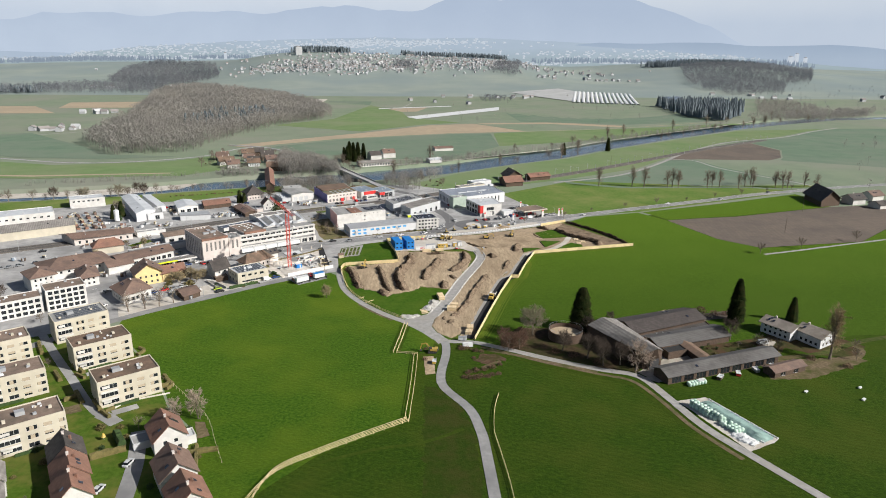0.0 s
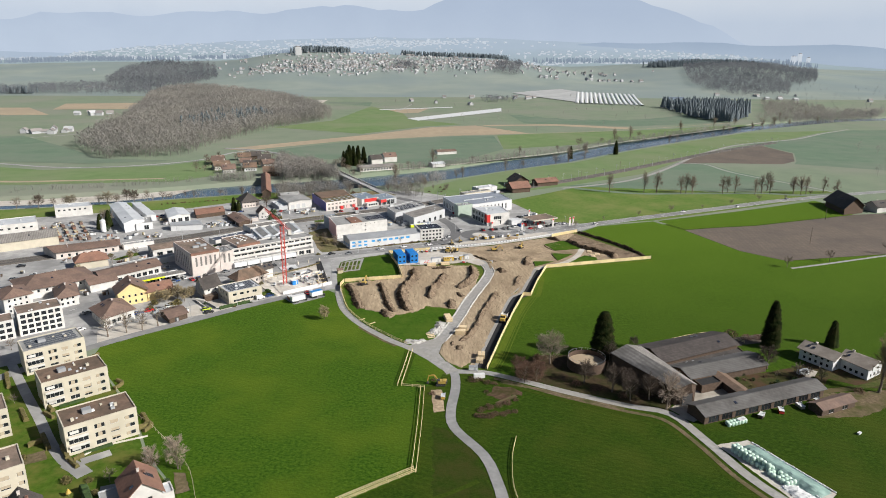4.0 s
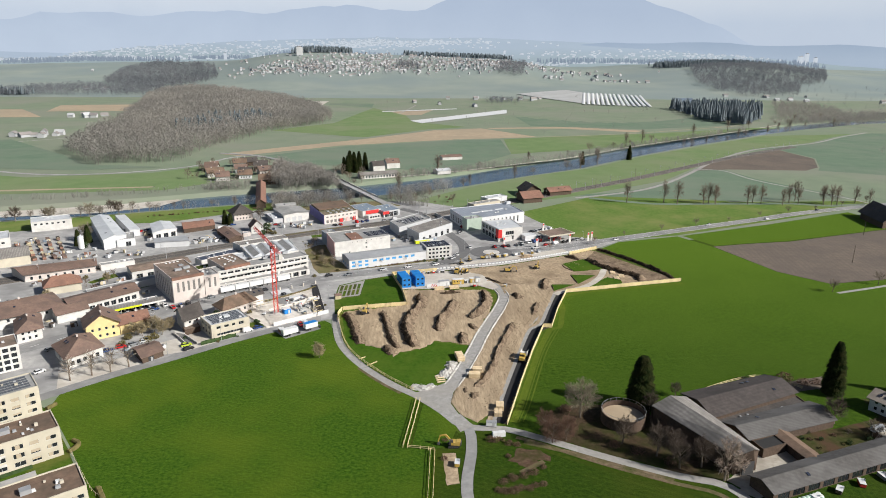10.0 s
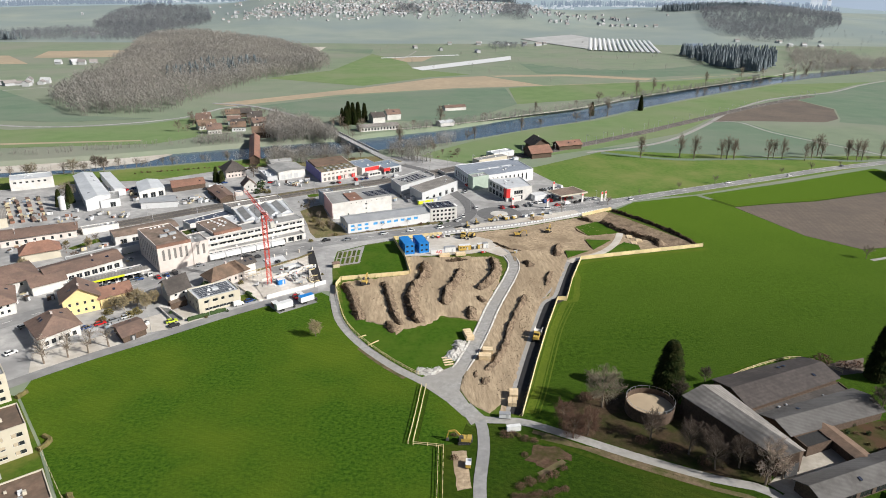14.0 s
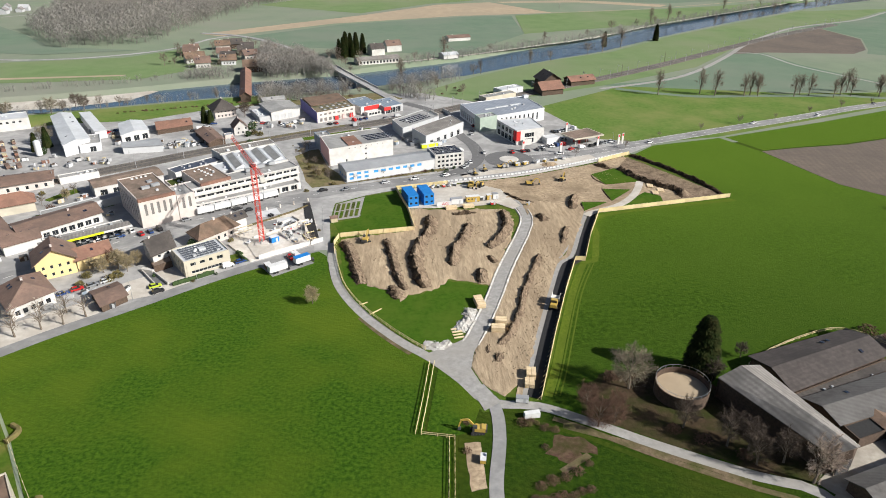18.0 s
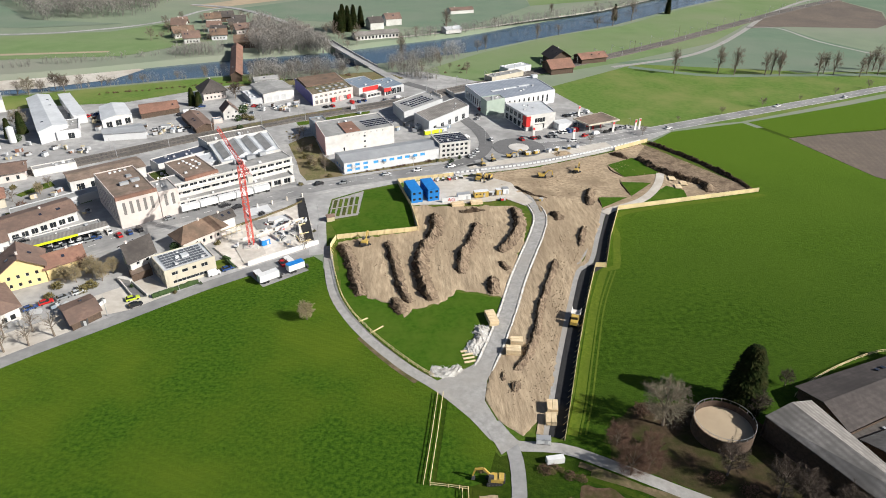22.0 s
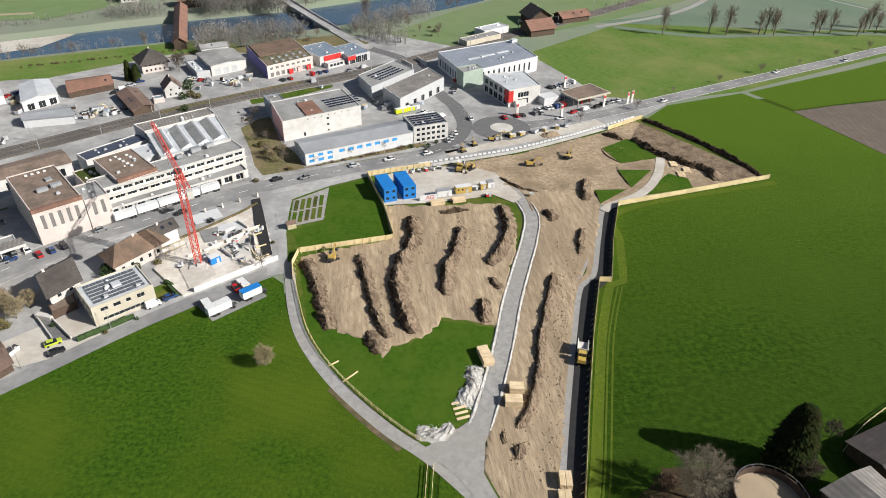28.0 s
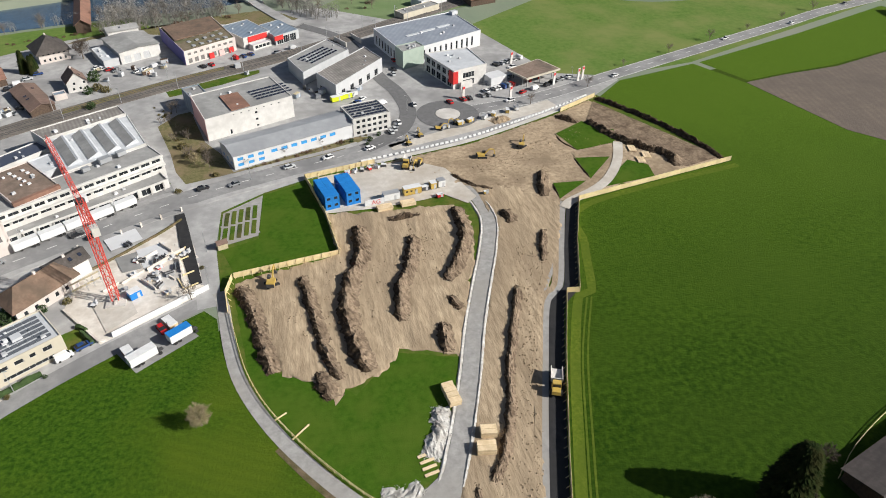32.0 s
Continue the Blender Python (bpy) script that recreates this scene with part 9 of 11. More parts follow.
# ---- trees ----
def bare_tree(label, h, wide, seed, twig_mat=None, base=0.24, twigs=16, stout=1.0, fill=0):
    """A leafless tree: tapered trunk, limbs out to a domed crown, and fine twigs along every branch."""
    rnd = random.Random(seed)
    r = thing("tree", label, "tree", 0, 0, -60)
    s, t = Shape(), Shape()
    rad, half, mid = wide * h, h * (1 - base) / 2, h * (1 + base) / 2
    r0 = 0.020 * h * stout
    lean = Vector((rnd.uniform(-0.04, 0.04) * h, rnd.uniform(-0.04, 0.04) * h, 0))
    fork = Vector((0, 0, h * base)) + lean * 0.5
    s.tube((0, 0, -0.1), tuple(fork), r0 * 1.35, r0, 7, False)
    top = Vector((0, 0, h * 0.8)) + lean
    s.tube(tuple(fork), tuple(top), r0, r0 * 0.2, 6, False)
    n = 11
    for k in range(n):
        a = 2 * math.pi * (k * 0.618 + rnd.uniform(-0.05, 0.05))
        el = -0.25 + 1.15 * (k + 0.5) / n
        end = Vector((rad * 0.8 * math.cos(a) * math.cos(el), rad * 0.8 * math.sin(a) * math.cos(el), mid + half * 0.85 * math.sin(el * 1.25))) + lean
        p0 = fork.lerp(top, rnd.uniform(0.0, 0.25) + 0.5 * k / n)
        bend = p0.lerp(end, 0.5) + Vector((0, 0, 0.05 * h))
        s.tube(tuple(p0), tuple(bend), r0 * 0.5, r0 * 0.32, 5, False)
        s.tube(tuple(bend), tuple(end), r0 * 0.32, r0 * 0.1, 4, False)
        for j in range(8):
            u = 0.25 + 0.75 * (j + rnd.random()) / 8
            q = p0.lerp(bend, u * 2) if u < 0.5 else bend.lerp(end, u * 2 - 1)
            d = ((q - Vector((0, 0, mid * 0.8))).normalized() + Vector((rnd.gauss(0, 0.6), rnd.gauss(0, 0.6), rnd.gauss(0.25, 0.5)))).normalized()
            e = q + d * h * rnd.uniform(0.10, 0.2)
            s.tube(tuple(q), tuple(e), r0 * 0.14, r0 * 0.05, 3, False)
            for i in range(twigs):
                p = q.lerp(e, rnd.uniform(0.15, 1.0))
                td = (d + Vector((rnd.gauss(0, 0.8), rnd.gauss(0, 0.8), rnd.gauss(0.15, 0.6)))).normalized()
                L = h * rnd.uniform(0.05, 0.11)
                w = td.cross(Vector((rnd.gauss(0, 1), rnd.gauss(0, 1), rnd.gauss(0, 1)))).normalized() * 0.0019 * h
                t.add([tuple(p - w), tuple(p + w), tuple(p + td * L)], [(0, 1, 2)])
                m = p + td * L * 0.4
                d2 = (td + Vector((rnd.gauss(0, 0.9), rnd.gauss(0, 0.9), rnd.gauss(0.1, 0.8)))).normalized()
                t.add([tuple(m - w * 0.7), tuple(m + w * 0.7), tuple(m + d2 * L * 0.6)], [(0, 1, 2)])
    for i in range(fill):
        a, el, q = rnd.uniform(0, 2 * math.pi), math.asin(rnd.uniform(-0.9, 1.0)), rnd.uniform(0.45, 1.0) ** 0.6
        out = Vector((math.cos(a) * math.cos(el), math.sin(a) * math.cos(el), math.sin(el)))
        p = Vector((out.x * rad, out.y * rad, mid + out.z * half)) * 1.0
        p = Vector((0, 0, mid)).lerp(p, q * (0.86 + 0.34 * noise.noise(out * 1.7 + Vector((seed, 0, 0)))) * rnd.uniform(0.85, 1.08)) + lean
        td = (out + Vector((rnd.gauss(0, 0.6), rnd.gauss(0, 0.6), rnd.gauss(0.2, 0.5)))).normalized()
        w = td.cross(Vector((rnd.gauss(0, 1), rnd.gauss(0, 1), rnd.gauss(0, 1)))).normalized() * 0.0024 * h
        t.add([tuple(p - w), tuple(p + w), tuple(p + td * h * rnd.uniform(0.05, 0.10))], [(0, 1, 2)])
    piece("trunk", s, BARK, r)
    piece("crown", t, twig_mat or TWIG, r, "crown of fine bare twigs")
    return r


def conifer(label, h, rad, seed, n=2600, blunt=0.0):
    """A dark evergreen: trunk and many drooping sprays in whorls, with a ragged outline."""
    rnd = random.Random(seed)
    r = thing("conifer", label, "tree", 0, 0, -60)
    piece("trunk", Shape().tube((0, 0, 0), (0, 0, h * 0.9), h * 0.022, 0.04, 7), BARK, r)
    t = Shape()
    for k in range(n):
        u = rnd.random() ** 0.8
        z = h * (0.04 + 0.95 * u)
        env = rad * (1 - u) ** (0.75 - blunt) * (1.0 if u > 0.12 else 0.75 + 2 * u)
        env *= 0.82 + 0.3 * noise.noise(Vector((z * 0.6, seed, 0))) + rnd.uniform(-0.12, 0.14)
        a = rnd.uniform(0, 2 * math.pi)
        q = env * rnd.uniform(0.55, 1.0)
        c = Vector((q * math.cos(a), q * math.sin(a), z))
        o = Vector((math.cos(a), math.sin(a), rnd.uniform(-0.55, 0.15))).normalized()
        w = o.cross(Vector((0, 0, 1))).normalized() * rnd.uniform(0.14, 0.3) * h / 18
        L = rnd.uniform(0.45, 0.95) * h / 18
        t.add([tuple(c - o * L * 0.4 - w * 0.6), tuple(c - o * L * 0.4 + w * 0.6), tuple(c + o * L * 0.3 + w), tuple(c + o * L + Vector((0, 0, -0.15))), tuple(c + o * L * 0.3 - w)], [(0, 1, 2, 3, 4)])
    core = Shape()
    for k in range(9):
        z0, z1 = h * (0.03 + 0.1 * k), h * (0.15 + 0.1 * k)
        core.tube((0, 0, z0), (0, 0, min(z1, h * 0.97)), rad * 0.84 * (1 - z0 / h) ** (0.8 - blunt), rad * 0.70 * max(0.02, 1 - z1 / h) ** (0.8 - blunt), 9)
    piece("crown", t, CONIF, r, "dark needle sprays")
    piece("inner_crown", core, CONIF, r, "dense dark inner foliage")
    return r


def shrub(label, rad, h, seed, m, n=260):
    rnd = random.Random(seed)
    r = thing("shrub", label, "shrub", 0, 0, -60)
    t = Shape()
    for k in range(n):
        a, u = rnd.uniform(0, 2 * math.pi), rnd.random()
        q = rad * math.sqrt(rnd.random()) * (0.6 + 0.4 * math.sin(u * math.pi))
        c = Vector((q * math.cos(a), q * math.sin(a), h * u * (1 - 0.4 * (q / rad) ** 2)))
        d = Vector((rnd.gauss(0, 1), rnd.gauss(0, 1), rnd.gauss(0.6, 0.7))).normalized() * rnd.uniform(0.25, 0.6)
        w = d.cross(Vector((rnd.gauss(0, 1), rnd.gauss(0, 1), 1))).normalized() * 0.13
        t.add([tuple(c - w), tuple(c + w), tuple(c + d + w * 0.5), tuple(c + d - w * 0.5)], [(0, 1, 2, 3)])
    piece("foliage", t, m, r)
    return r


def plant(proto, places, group):
    """Copies of a tree at x, y with its size, turned at random."""
    for x, y, k in places:
        o = copy_thing(proto, pose(x, y, 0.0, 0, 0, random.uniform(0, 360)))
        o.scale = (k, k, k)
        o["group"] = group


OLIVE_T = mat("buff_twigs", (0.25, 0.205, 0.12), (0.34, 0.28, 0.17), 0.8, rough=0.95)
protos = {
    "round": bare_tree("bare broad-crowned tree with dense pale twigs", 8.0, 0.36, 1, OLIVE_T, 0.12, 44, 1.0, 5000),
    "bare": bare_tree("bare dark-twigged deciduous tree", 11, 0.40, 2, TWIG_D, 0.2, 40, 1.2, 2500),
    "far": bare_tree("bare grey-brown tree by the water", 11, 0.40, 2, None, 0.2, 14, 1.0, 500),
    "far2": bare_tree("bare grey-brown tree by the water", 12, 0.32, 5, None, 0.2, 14, 1.0, 500),
    "bare2": bare_tree("bare dark-twigged deciduous tree", 12, 0.36, 5, TWIG_D, 0.24, 40, 1.2, 2500),
    "big": bare_tree("large bare tree with wide greenish-grey crown", 14, 0.46, 9, mat("grey_twigs", (0.19, 0.165, 0.12), (0.27, 0.24, 0.175), 0.6, rough=0.95, spec=0.1), 0.18, 46, 1.0, 3000),
    "red": bare_tree("bare tree with reddish dense twigs", 9, 0.52, 3, TWIG_R, 0.08, 40, 1.0, 5000),
    "tall": bare_tree("tall bare tree by the stream", 17, 0.15, 4, None, 0.07, 15),
    "birch": bare_tree("slender pale birch without leaves", 14, 0.24, 6, mat("birch_twigs", (0.32, 0.25, 0.20), (0.42, 0.34, 0.28), 0.8, rough=0.95), 0.12, 34),
    "plane": bare_tree("pollarded plane tree with knobbly pale limbs", 8, 0.42, 7, mat("pale_limbs", (0.40, 0.36, 0.30), (0.50, 0.46, 0.39), 1.0, rough=0.9), 0.3, 6, 1.6),
    "small": bare_tree("small bare fruit tree", 5, 0.42, 8, None, 0.22, 26),
    "fir": conifer("large dark evergreen with broad egg-shaped crown", 20.0, 5.9, 11, 9000, 0.32),
    "fir2": conifer("tall dark evergreen with narrow cone", 21, 4.8, 12, 7000, 0.15),
    "pine": conifer("dark pine with loose crown", 12, 3.6, 13, 1100, 0.25),
    "poplar": bare_tree("slim bare poplar beside the track", 22, 0.075, 14, mat("poplar_twigs", (0.26, 0.19, 0.11), (0.34, 0.25, 0.15), 0.8, rough=0.95), 0.1, 30),
    "bush": shrub("rounded olive-brown garden shrub", 1.6, 1.8, 21, BUSH),
    "ever": shrub("dark evergreen garden shrub", 1.5, 2.4, 22, HEDGE),
    "brush": shrub("tangle of brown winter brushwood", 2.6, 2.2, 23, TWIG_R),
}
plant(protos["round"], [(-28.9, 294.2, 0.86)], "lone trees")
plant(protos["fir"], [(86.6, 248.6, 1.0)], "evergreens")
plant(protos["fir2"], [(161, 254, 1.0)], "evergreens")
plant(protos["pine"], [(187.7, 253, 1.0)], "evergreens")
plant(protos["big"], [(64, 243.4, 0.98)], "farm trees")
plant(protos["bare"], [(73, 227, 0.82), (81.4, 219.8, 0.95), (85.8, 213.2, 0.85), (148.5, 234.4, 0.9), (102.6, 255.8, 0.5)], "farm trees")
plant(protos["bare2"], [(86, 218, 0.8), (88.4, 244.6, 0.72), (92.6, 213.4, 0.8)], "farm trees")
plant(protos["red"], [(51, 228.6, 0.95), (55.6, 230, 0.85), (50.4, 237.4, 0.75), (58, 236, 0.6)], "farm trees")
plant(protos["birch"], [(96.2, 206.6, 1.0), (102, 208.4, 0.6), (-60.8, 182.4, 0.8), (-67.6, 181.6, 0.62)], "birches")
plant(protos["brush"], [(37, 229, 0.6), (39.5, 228, 0.5), (35.6, 222, 0.45), (30, 206, 0.5), (31.8, 205.4, 0.6), (34.4, 205.4, 0.7), (36.4, 206.6, 0.6), (39, 206.2, 0.55), (41, 207.6, 0.5), (43.4, 208, 0.5)], "brushwood by the lane")
plant(protos["bush"], [(33.2, 230.4, 0.6), (35.4, 230.8, 0.5)], "brushwood by the lane")
plant(protos["poplar"], [(179.4, 213.4, 1.05)], "poplars")
plant(protos["plane"], [(-101.6, 290.2, 1.0), (-106.9, 286.0, 0.9), (-112.6, 283.4, 0.95), (-118.8, 279.6, 1.0), (-109, 293, 0.9), (-115.6, 290, 0.9), (-122, 286, 0.9)], "plane trees by the lane")
plant(protos["small"], [(232.3, 359.1, 1.4), (265.4, 369, 1.5), (312.6, 382.9, 1.6), (-34, 338.5, 1.2), (156, 226, 1.2), (164, 224, 1.0), (190, 212, 1.0), (196, 222, 0.9), (-64, 185, 0.9), (-60, 182, 0.8)], "small bare trees")
plant(protos["small"], [(-20 + 14 * k, 410 + 5.2 * k, 0.8) for k in range(3)] + [(100, 441, 1.0), (132, 453.6, 1.1), (122, 470, 0.7)], "roadside trees")
for k in range(9):
    plant(protos["small"], [(160 + 31 * k, 474.5 + 12.4 * k, 0.7 + 0.25 * (k % 3))], "roadside trees")
rnd = random.Random(5)
plant(protos["tall"], [(196 + 26 * k + rnd.uniform(-9, 9), 574 + rnd.uniform(-9, 9), rnd.uniform(0.8, 1.2)) for k in range(9)] + [(262, 572, 1), (267, 574, 1.1), (272, 571, 1), (306, 574, 0.95), (312, 572, 1), (338, 573, 1), (344, 570, 0.9), (364, 566, 1), (370, 564, 1.05), (376, 566, 1), (396, 572, 0.9)], "trees along the stream")
for k in range(46):
    x = -40 + 20 * k + rnd.uniform(-9, 9)
    side = rnd.random() < 0.55
    y = along(NEAR_BANK, x) - 12 if side else along(NEAR_BANK, x) + along(RIVER_W, x) + 12
    if not (-60 < x < -10):
        plant(protos["far" if k % 2 else "tall"], [(x, y, rnd.uniform(0.7, 1.25))], "riverbank trees")
for k in range(26):
    x = -330 + 11 * k + rnd.uniform(-8, 8)
    plant(protos["far" if k % 3 else "far2"], [(x, along(NEAR_BANK, x) - 10 - rnd.uniform(0, 4), rnd.uniform(0.45, 0.95))], "riverbank trees")
plant(protos["fir2"], [(216, 776, 0.75), (283, 812, 0.85)], "riverside conifers")
plant(protos["fir2"], [(-44, 722, 0.9), (-42, 729, 1.1), (-38, 735, 1.0), (-48, 728, 0.8), (-33, 739, 1.0), (-27, 746, 0.9), (-36, 727, 0.7)], "conifers by the inn")
# the thicket round the bridgehead
for k in range(60):
    x, y = rnd.uniform(-112, -25), rnd.uniform(598, 720)
    if abs((x + 13.7) + (y - 600) * 0.47) > 9 and abs(y - 628) > 30 and not (-125 < x < -95 and y > 655):
        plant(protos[("far", "far2", "far")[k % 3]], [(x, y, rnd.uniform(0.6, 1.1))], "thicket trees")
for k in range(24):
    x, y = rnd.uniform(-112, -20), rnd.uniform(566, 594)
    if abs((x + 13.7) + (y - 600) * 0.47) > 9 and not (-112 < x < -92):
        plant(protos[("far", "far2", "brush")[k % 3]], [(x, y, rnd.uniform(0.5, 0.9))], "thicket trees")
for k in range(22):
    x, y = rnd.uniform(-10, 55), rnd.uniform(578, 618)
    if (y - 600) < (x + 20) * 0.35 and (x + 13.7) + (y - 600) * 0.47 > 9:
        plant(protos[("far", "brush", "far2")[k % 3]], [(x, y, rnd.uniform(0.4, 0.8))], "thicket trees")
for k in range(34):
    x, y = rnd.uniform(-200, -108), rnd.uniform(690, 790)
    plant(protos[("far", "far2", "small", "bush")[k % 4]], [(x, y, rnd.uniform(0.5, 0.95))], "trees among the far houses")
# gardens of the town
for x, y, p, k in ((-79.5, 338, "ever", 1.5), (-81, 341, "ever", 1.2), (-72, 341.5, "ever", 0.9), (-66.5, 344, "bush", 0.8), (-103, 323, "round", 1.0), (-107, 320, "round", 0.85), (-99, 320.6, "round", 0.9), (-111, 321.6, "round", 0.75), (-97, 325, "round", 0.8), (-106, 327, "red", 0.7), (-101, 317, "bush", 1.3), (-112, 317, "bush", 1.2), (-103, 314, "bush", 1.2), (-112, 311, "bush", 1.0),
                   (-86, 500, "ever", 2.0), (-82, 470, "ever", 1.3), (-115, 520, "pine", 0.6), (-62, 408, "bush", 0.8), (-42, 396, "bush", 0.8), (-38, 415, "round", 0.6), (-40, 421, "bush", 1.2), (-43, 428, "bush", 1.3), (-36, 424, "bush", 1.0), (-30, 405, "bush", 0.8), (-148, 374, "bush", 1.3), (-150, 392, "round", 0.7), (-142, 384, "bush", 1.2),
                   (-193, 470, "pine", 1.0), (-196, 463, "pine", 0.9), (-190, 458, "ever", 1.6), (27, 420.6, "ever", 0.8), (31, 424.4, "ever", 0.7), (20, 421, "ever", 0.6), (25.5, 417.6, "ever", 0.5), (-88, 316, "ever", 0.5), (-66, 316.5, "ever", 0.4), (-73, 311.6, "bush", 0.5), (-32, 352, "bush", 0.5), (-72, 175, "ever", 0.8), (-80, 172, "bush", 0.8), (-85, 166, "ever", 0.7), (-99, 160, "bush", 0.9), (-63, 152, "ever", 0.7), (-55, 160, "bush", 0.7)):
    plant(protos[p], [(x, y, k)], "garden plants")
rnd = random.Random(77)
for k in range(30):
    u = rnd.random()
    x, y = -54 + 20 * u + rnd.uniform(-4, 4), 464 - 55 * u + rnd.uniform(-3, 3)
    plant(protos[("far", "bush", "small", "small")[k % 4]], [(x, y, rnd.uniform(0.3, 0.6))], "scrub beside the works road")
for k in range(26):
    x = rnd.uniform(-20, 26)
    plant(protos["bush" if k % 2 else "brush"], [(x, 409.6 + 0.39 * (x + 20) - rnd.uniform(1.5, 3.2), rnd.uniform(0.2, 0.45))], "scrub on the verge")
for k in range(30):
    x = -180 + 3.4 * k + rnd.uniform(-1, 1)
    plant(protos["brush" if k % 3 else "bush"], [(x, 541.5 + 0.33 * (x + 180) - rnd.uniform(0, 3), rnd.uniform(0.3, 0.6))], "bushes along the river strip")
for x, y, p, k in ((-197, 476, "big", 0.8), (-118, 515.5, "pine", 0.9), (-114, 513, "pine", 0.75), (-96, 529, "bare", 0.9), (-83, 489.6, "bush", 1.6), (-79, 487, "bush", 1.3), (-86, 486, "ever", 1.4), (-221, 539, "big", 0.8), (-212, 554, "bare", 0.9), (-203, 546, "bare2", 0.9), (-246, 534, "big", 0.7), (-268, 528, "bare", 1.0), (-150, 400, "small", 1.0), (-158, 385, "small", 1.1), (-164, 398, "bush", 1.0), (-168, 366, "round", 0.7), (-150, 376, "red", 0.5),
                   (-152, 268, "small", 1.0), (-138, 274, "bush", 1.2), (-165, 300, "round", 0.6), (-186, 300, "bare", 0.7), (-140, 262, "ever", 0.8), (-112, 246, "bush", 0.8), (-128, 224, "small", 0.7), (-108, 190, "bush", 0.8), (-116, 190, "small", 0.8), (-90, 178, "bush", 1.0), (-84, 178, "bush", 0.7), (-78, 177, "small", 0.9), (-70, 186, "bush", 0.8), (-62, 176, "ever", 0.6), (-96, 166, "bush", 0.9), (-104, 166, "ever", 0.7), (-118, 150, "small", 1.0), (-126, 170, "bush", 1.0), (-132, 180, "small", 0.9), (-56, 150, "bush", 0.6), (-64, 146, "ever", 0.7), (-72, 140, "bush", 0.7), (-50, 141, "bush", 0.6)):
    plant(protos[p], [(x, y, k)], "garden plants")
for k in range(40):
    x, y = rnd.uniform(-130, -52), rnd.uniform(120, 176)
    if y < 128 + (-52 - x) * 0.9:
        plant(protos[("bush", "ever", "bush", "small")[k % 4]], [(x, y, rnd.uniform(0.3, 0.7))], "garden plants")
for k in range(22):
    plant(protos[("bush", "ever", "brush", "small")[k % 4]], [(rnd.uniform(131, 164), rnd.uniform(217, 230), rnd.uniform(0.35, 0.8))], "farm garden plants")
plant(protos["brush"], [(32, 209.6, 0.6), (35, 211, 0.7), (38.4, 212, 0.6), (41.6, 213.6, 0.7), (45, 216, 0.5), (31.6, 231, 0.7), (34, 231.6, 0.5), (60, 248, 0.9), (70, 226, 0.8), (76, 222, 0.9), (84, 216, 0.8), (146, 262, 1.0), (150, 266, 1.2), (155, 262, 1.0), (160, 262, 0.9), (172, 214, 0.8), (182, 206, 0.8), (16, 222, 0.5), (17, 232, 0.4)], "brushwood")
for o in list(protos.values()):
    for q in (*o.children_recursive, o):
        bpy.data.objects.remove(q)


def inside(x, y, pts):
    hit = False
    for (x0, y0), (x1, y1) in zip(pts, pts[1:] + pts[:1]):
        if (y0 > y) != (y1 > y) and x < (x1 - x0) * (y - y0) / (y1 - y0) + x0:
            hit = not hit
    return hit


def woodland(name, pts, n, h, m, label, seed, kind="bare", fine=2):
    """A whole wood as one mass of separate crowns."""
    rnd = random.Random(seed)
    s = Shape()
    x0, x1 = min(p[0] for p in pts), max(p[0] for p in pts)
    y0, y1 = min(p[1] for p in pts), max(p[1] for p in pts)
    made = 0
    while made < n:
        x, y = rnd.uniform(x0, x1), rnd.uniform(y0, y1)
        if not inside(x, y, pts):
            continue
        made += 1
        z = land(x, y)
        H = h * rnd.uniform(0.75, 1.15)
        if kind == "fir":
            r = H * rnd.uniform(0.16, 0.24)
            for k in range(3):
                zz, rr = z + H * (0.1 + 0.28 * k), r * (1 - 0.25 * k)
                a = rnd.uniform(0, 6.28)
                vs = [(x + rr * math.cos(a + i * 1.047) * rnd.uniform(0.75, 1.1), y + rr * math.sin(a + i * 1.047) * rnd.uniform(0.75, 1.1), zz + rnd.uniform(-0.6, 0.6)) for i in range(6)]
                s.add(vs + [(x, y, z + H * (0.55 + 0.225 * k))], [(i, (i + 1) % 6, 6) for i in range(6)])
        else:
            s.add([(x - 0.2, y, z), (x + 0.2, y, z), (x, y, z + H * 0.8)], [(0, 1, 2)])
            r = H * rnd.uniform(0.22, 0.32)
            for k in range(16 * fine):
                a, u = rnd.uniform(0, 6.28), rnd.random()
                q = r * math.sqrt(rnd.random()) * (0.5 + math.sin(math.pi * (0.15 + 0.8 * u)) * 0.6)
                c = (x + q * math.cos(a), y + q * math.sin(a), z + H * (0.22 + 0.7 * u))
                dx, dy, dz = rnd.gauss(0, 0.10) * H, rnd.gauss(0, 0.10) * H, rnd.uniform(0.04, 0.14) * H
                wx, wy = rnd.gauss(0, 0.042 / fine) * H, rnd.gauss(0, 0.042 / fine) * H
                s.add([(c[0] - wx, c[1] - wy, c[2]), (c[0] + wx, c[1] + wy, c[2]), (c[0] + dx, c[1] + dy, c[2] + dz)], [(0, 1, 2)])
    return tagged(piece(name, s, m), label, "wood", "", "stuff")


WOOD = [(-393, 878), (-318, 777), (-242, 790), (-228, 909), (-190, 1094), (-115, 1235), (-104, 1290), (-164, 1558), (-285, 1840), (-451, 2050), (-597, 2200), (-662, 2080), (-625, 1835), (-535, 1526), (-464, 1231), (-423, 1007)]
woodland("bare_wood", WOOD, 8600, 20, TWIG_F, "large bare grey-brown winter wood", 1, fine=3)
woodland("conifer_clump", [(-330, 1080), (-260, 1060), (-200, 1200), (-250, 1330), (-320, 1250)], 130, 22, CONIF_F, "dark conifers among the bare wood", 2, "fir")
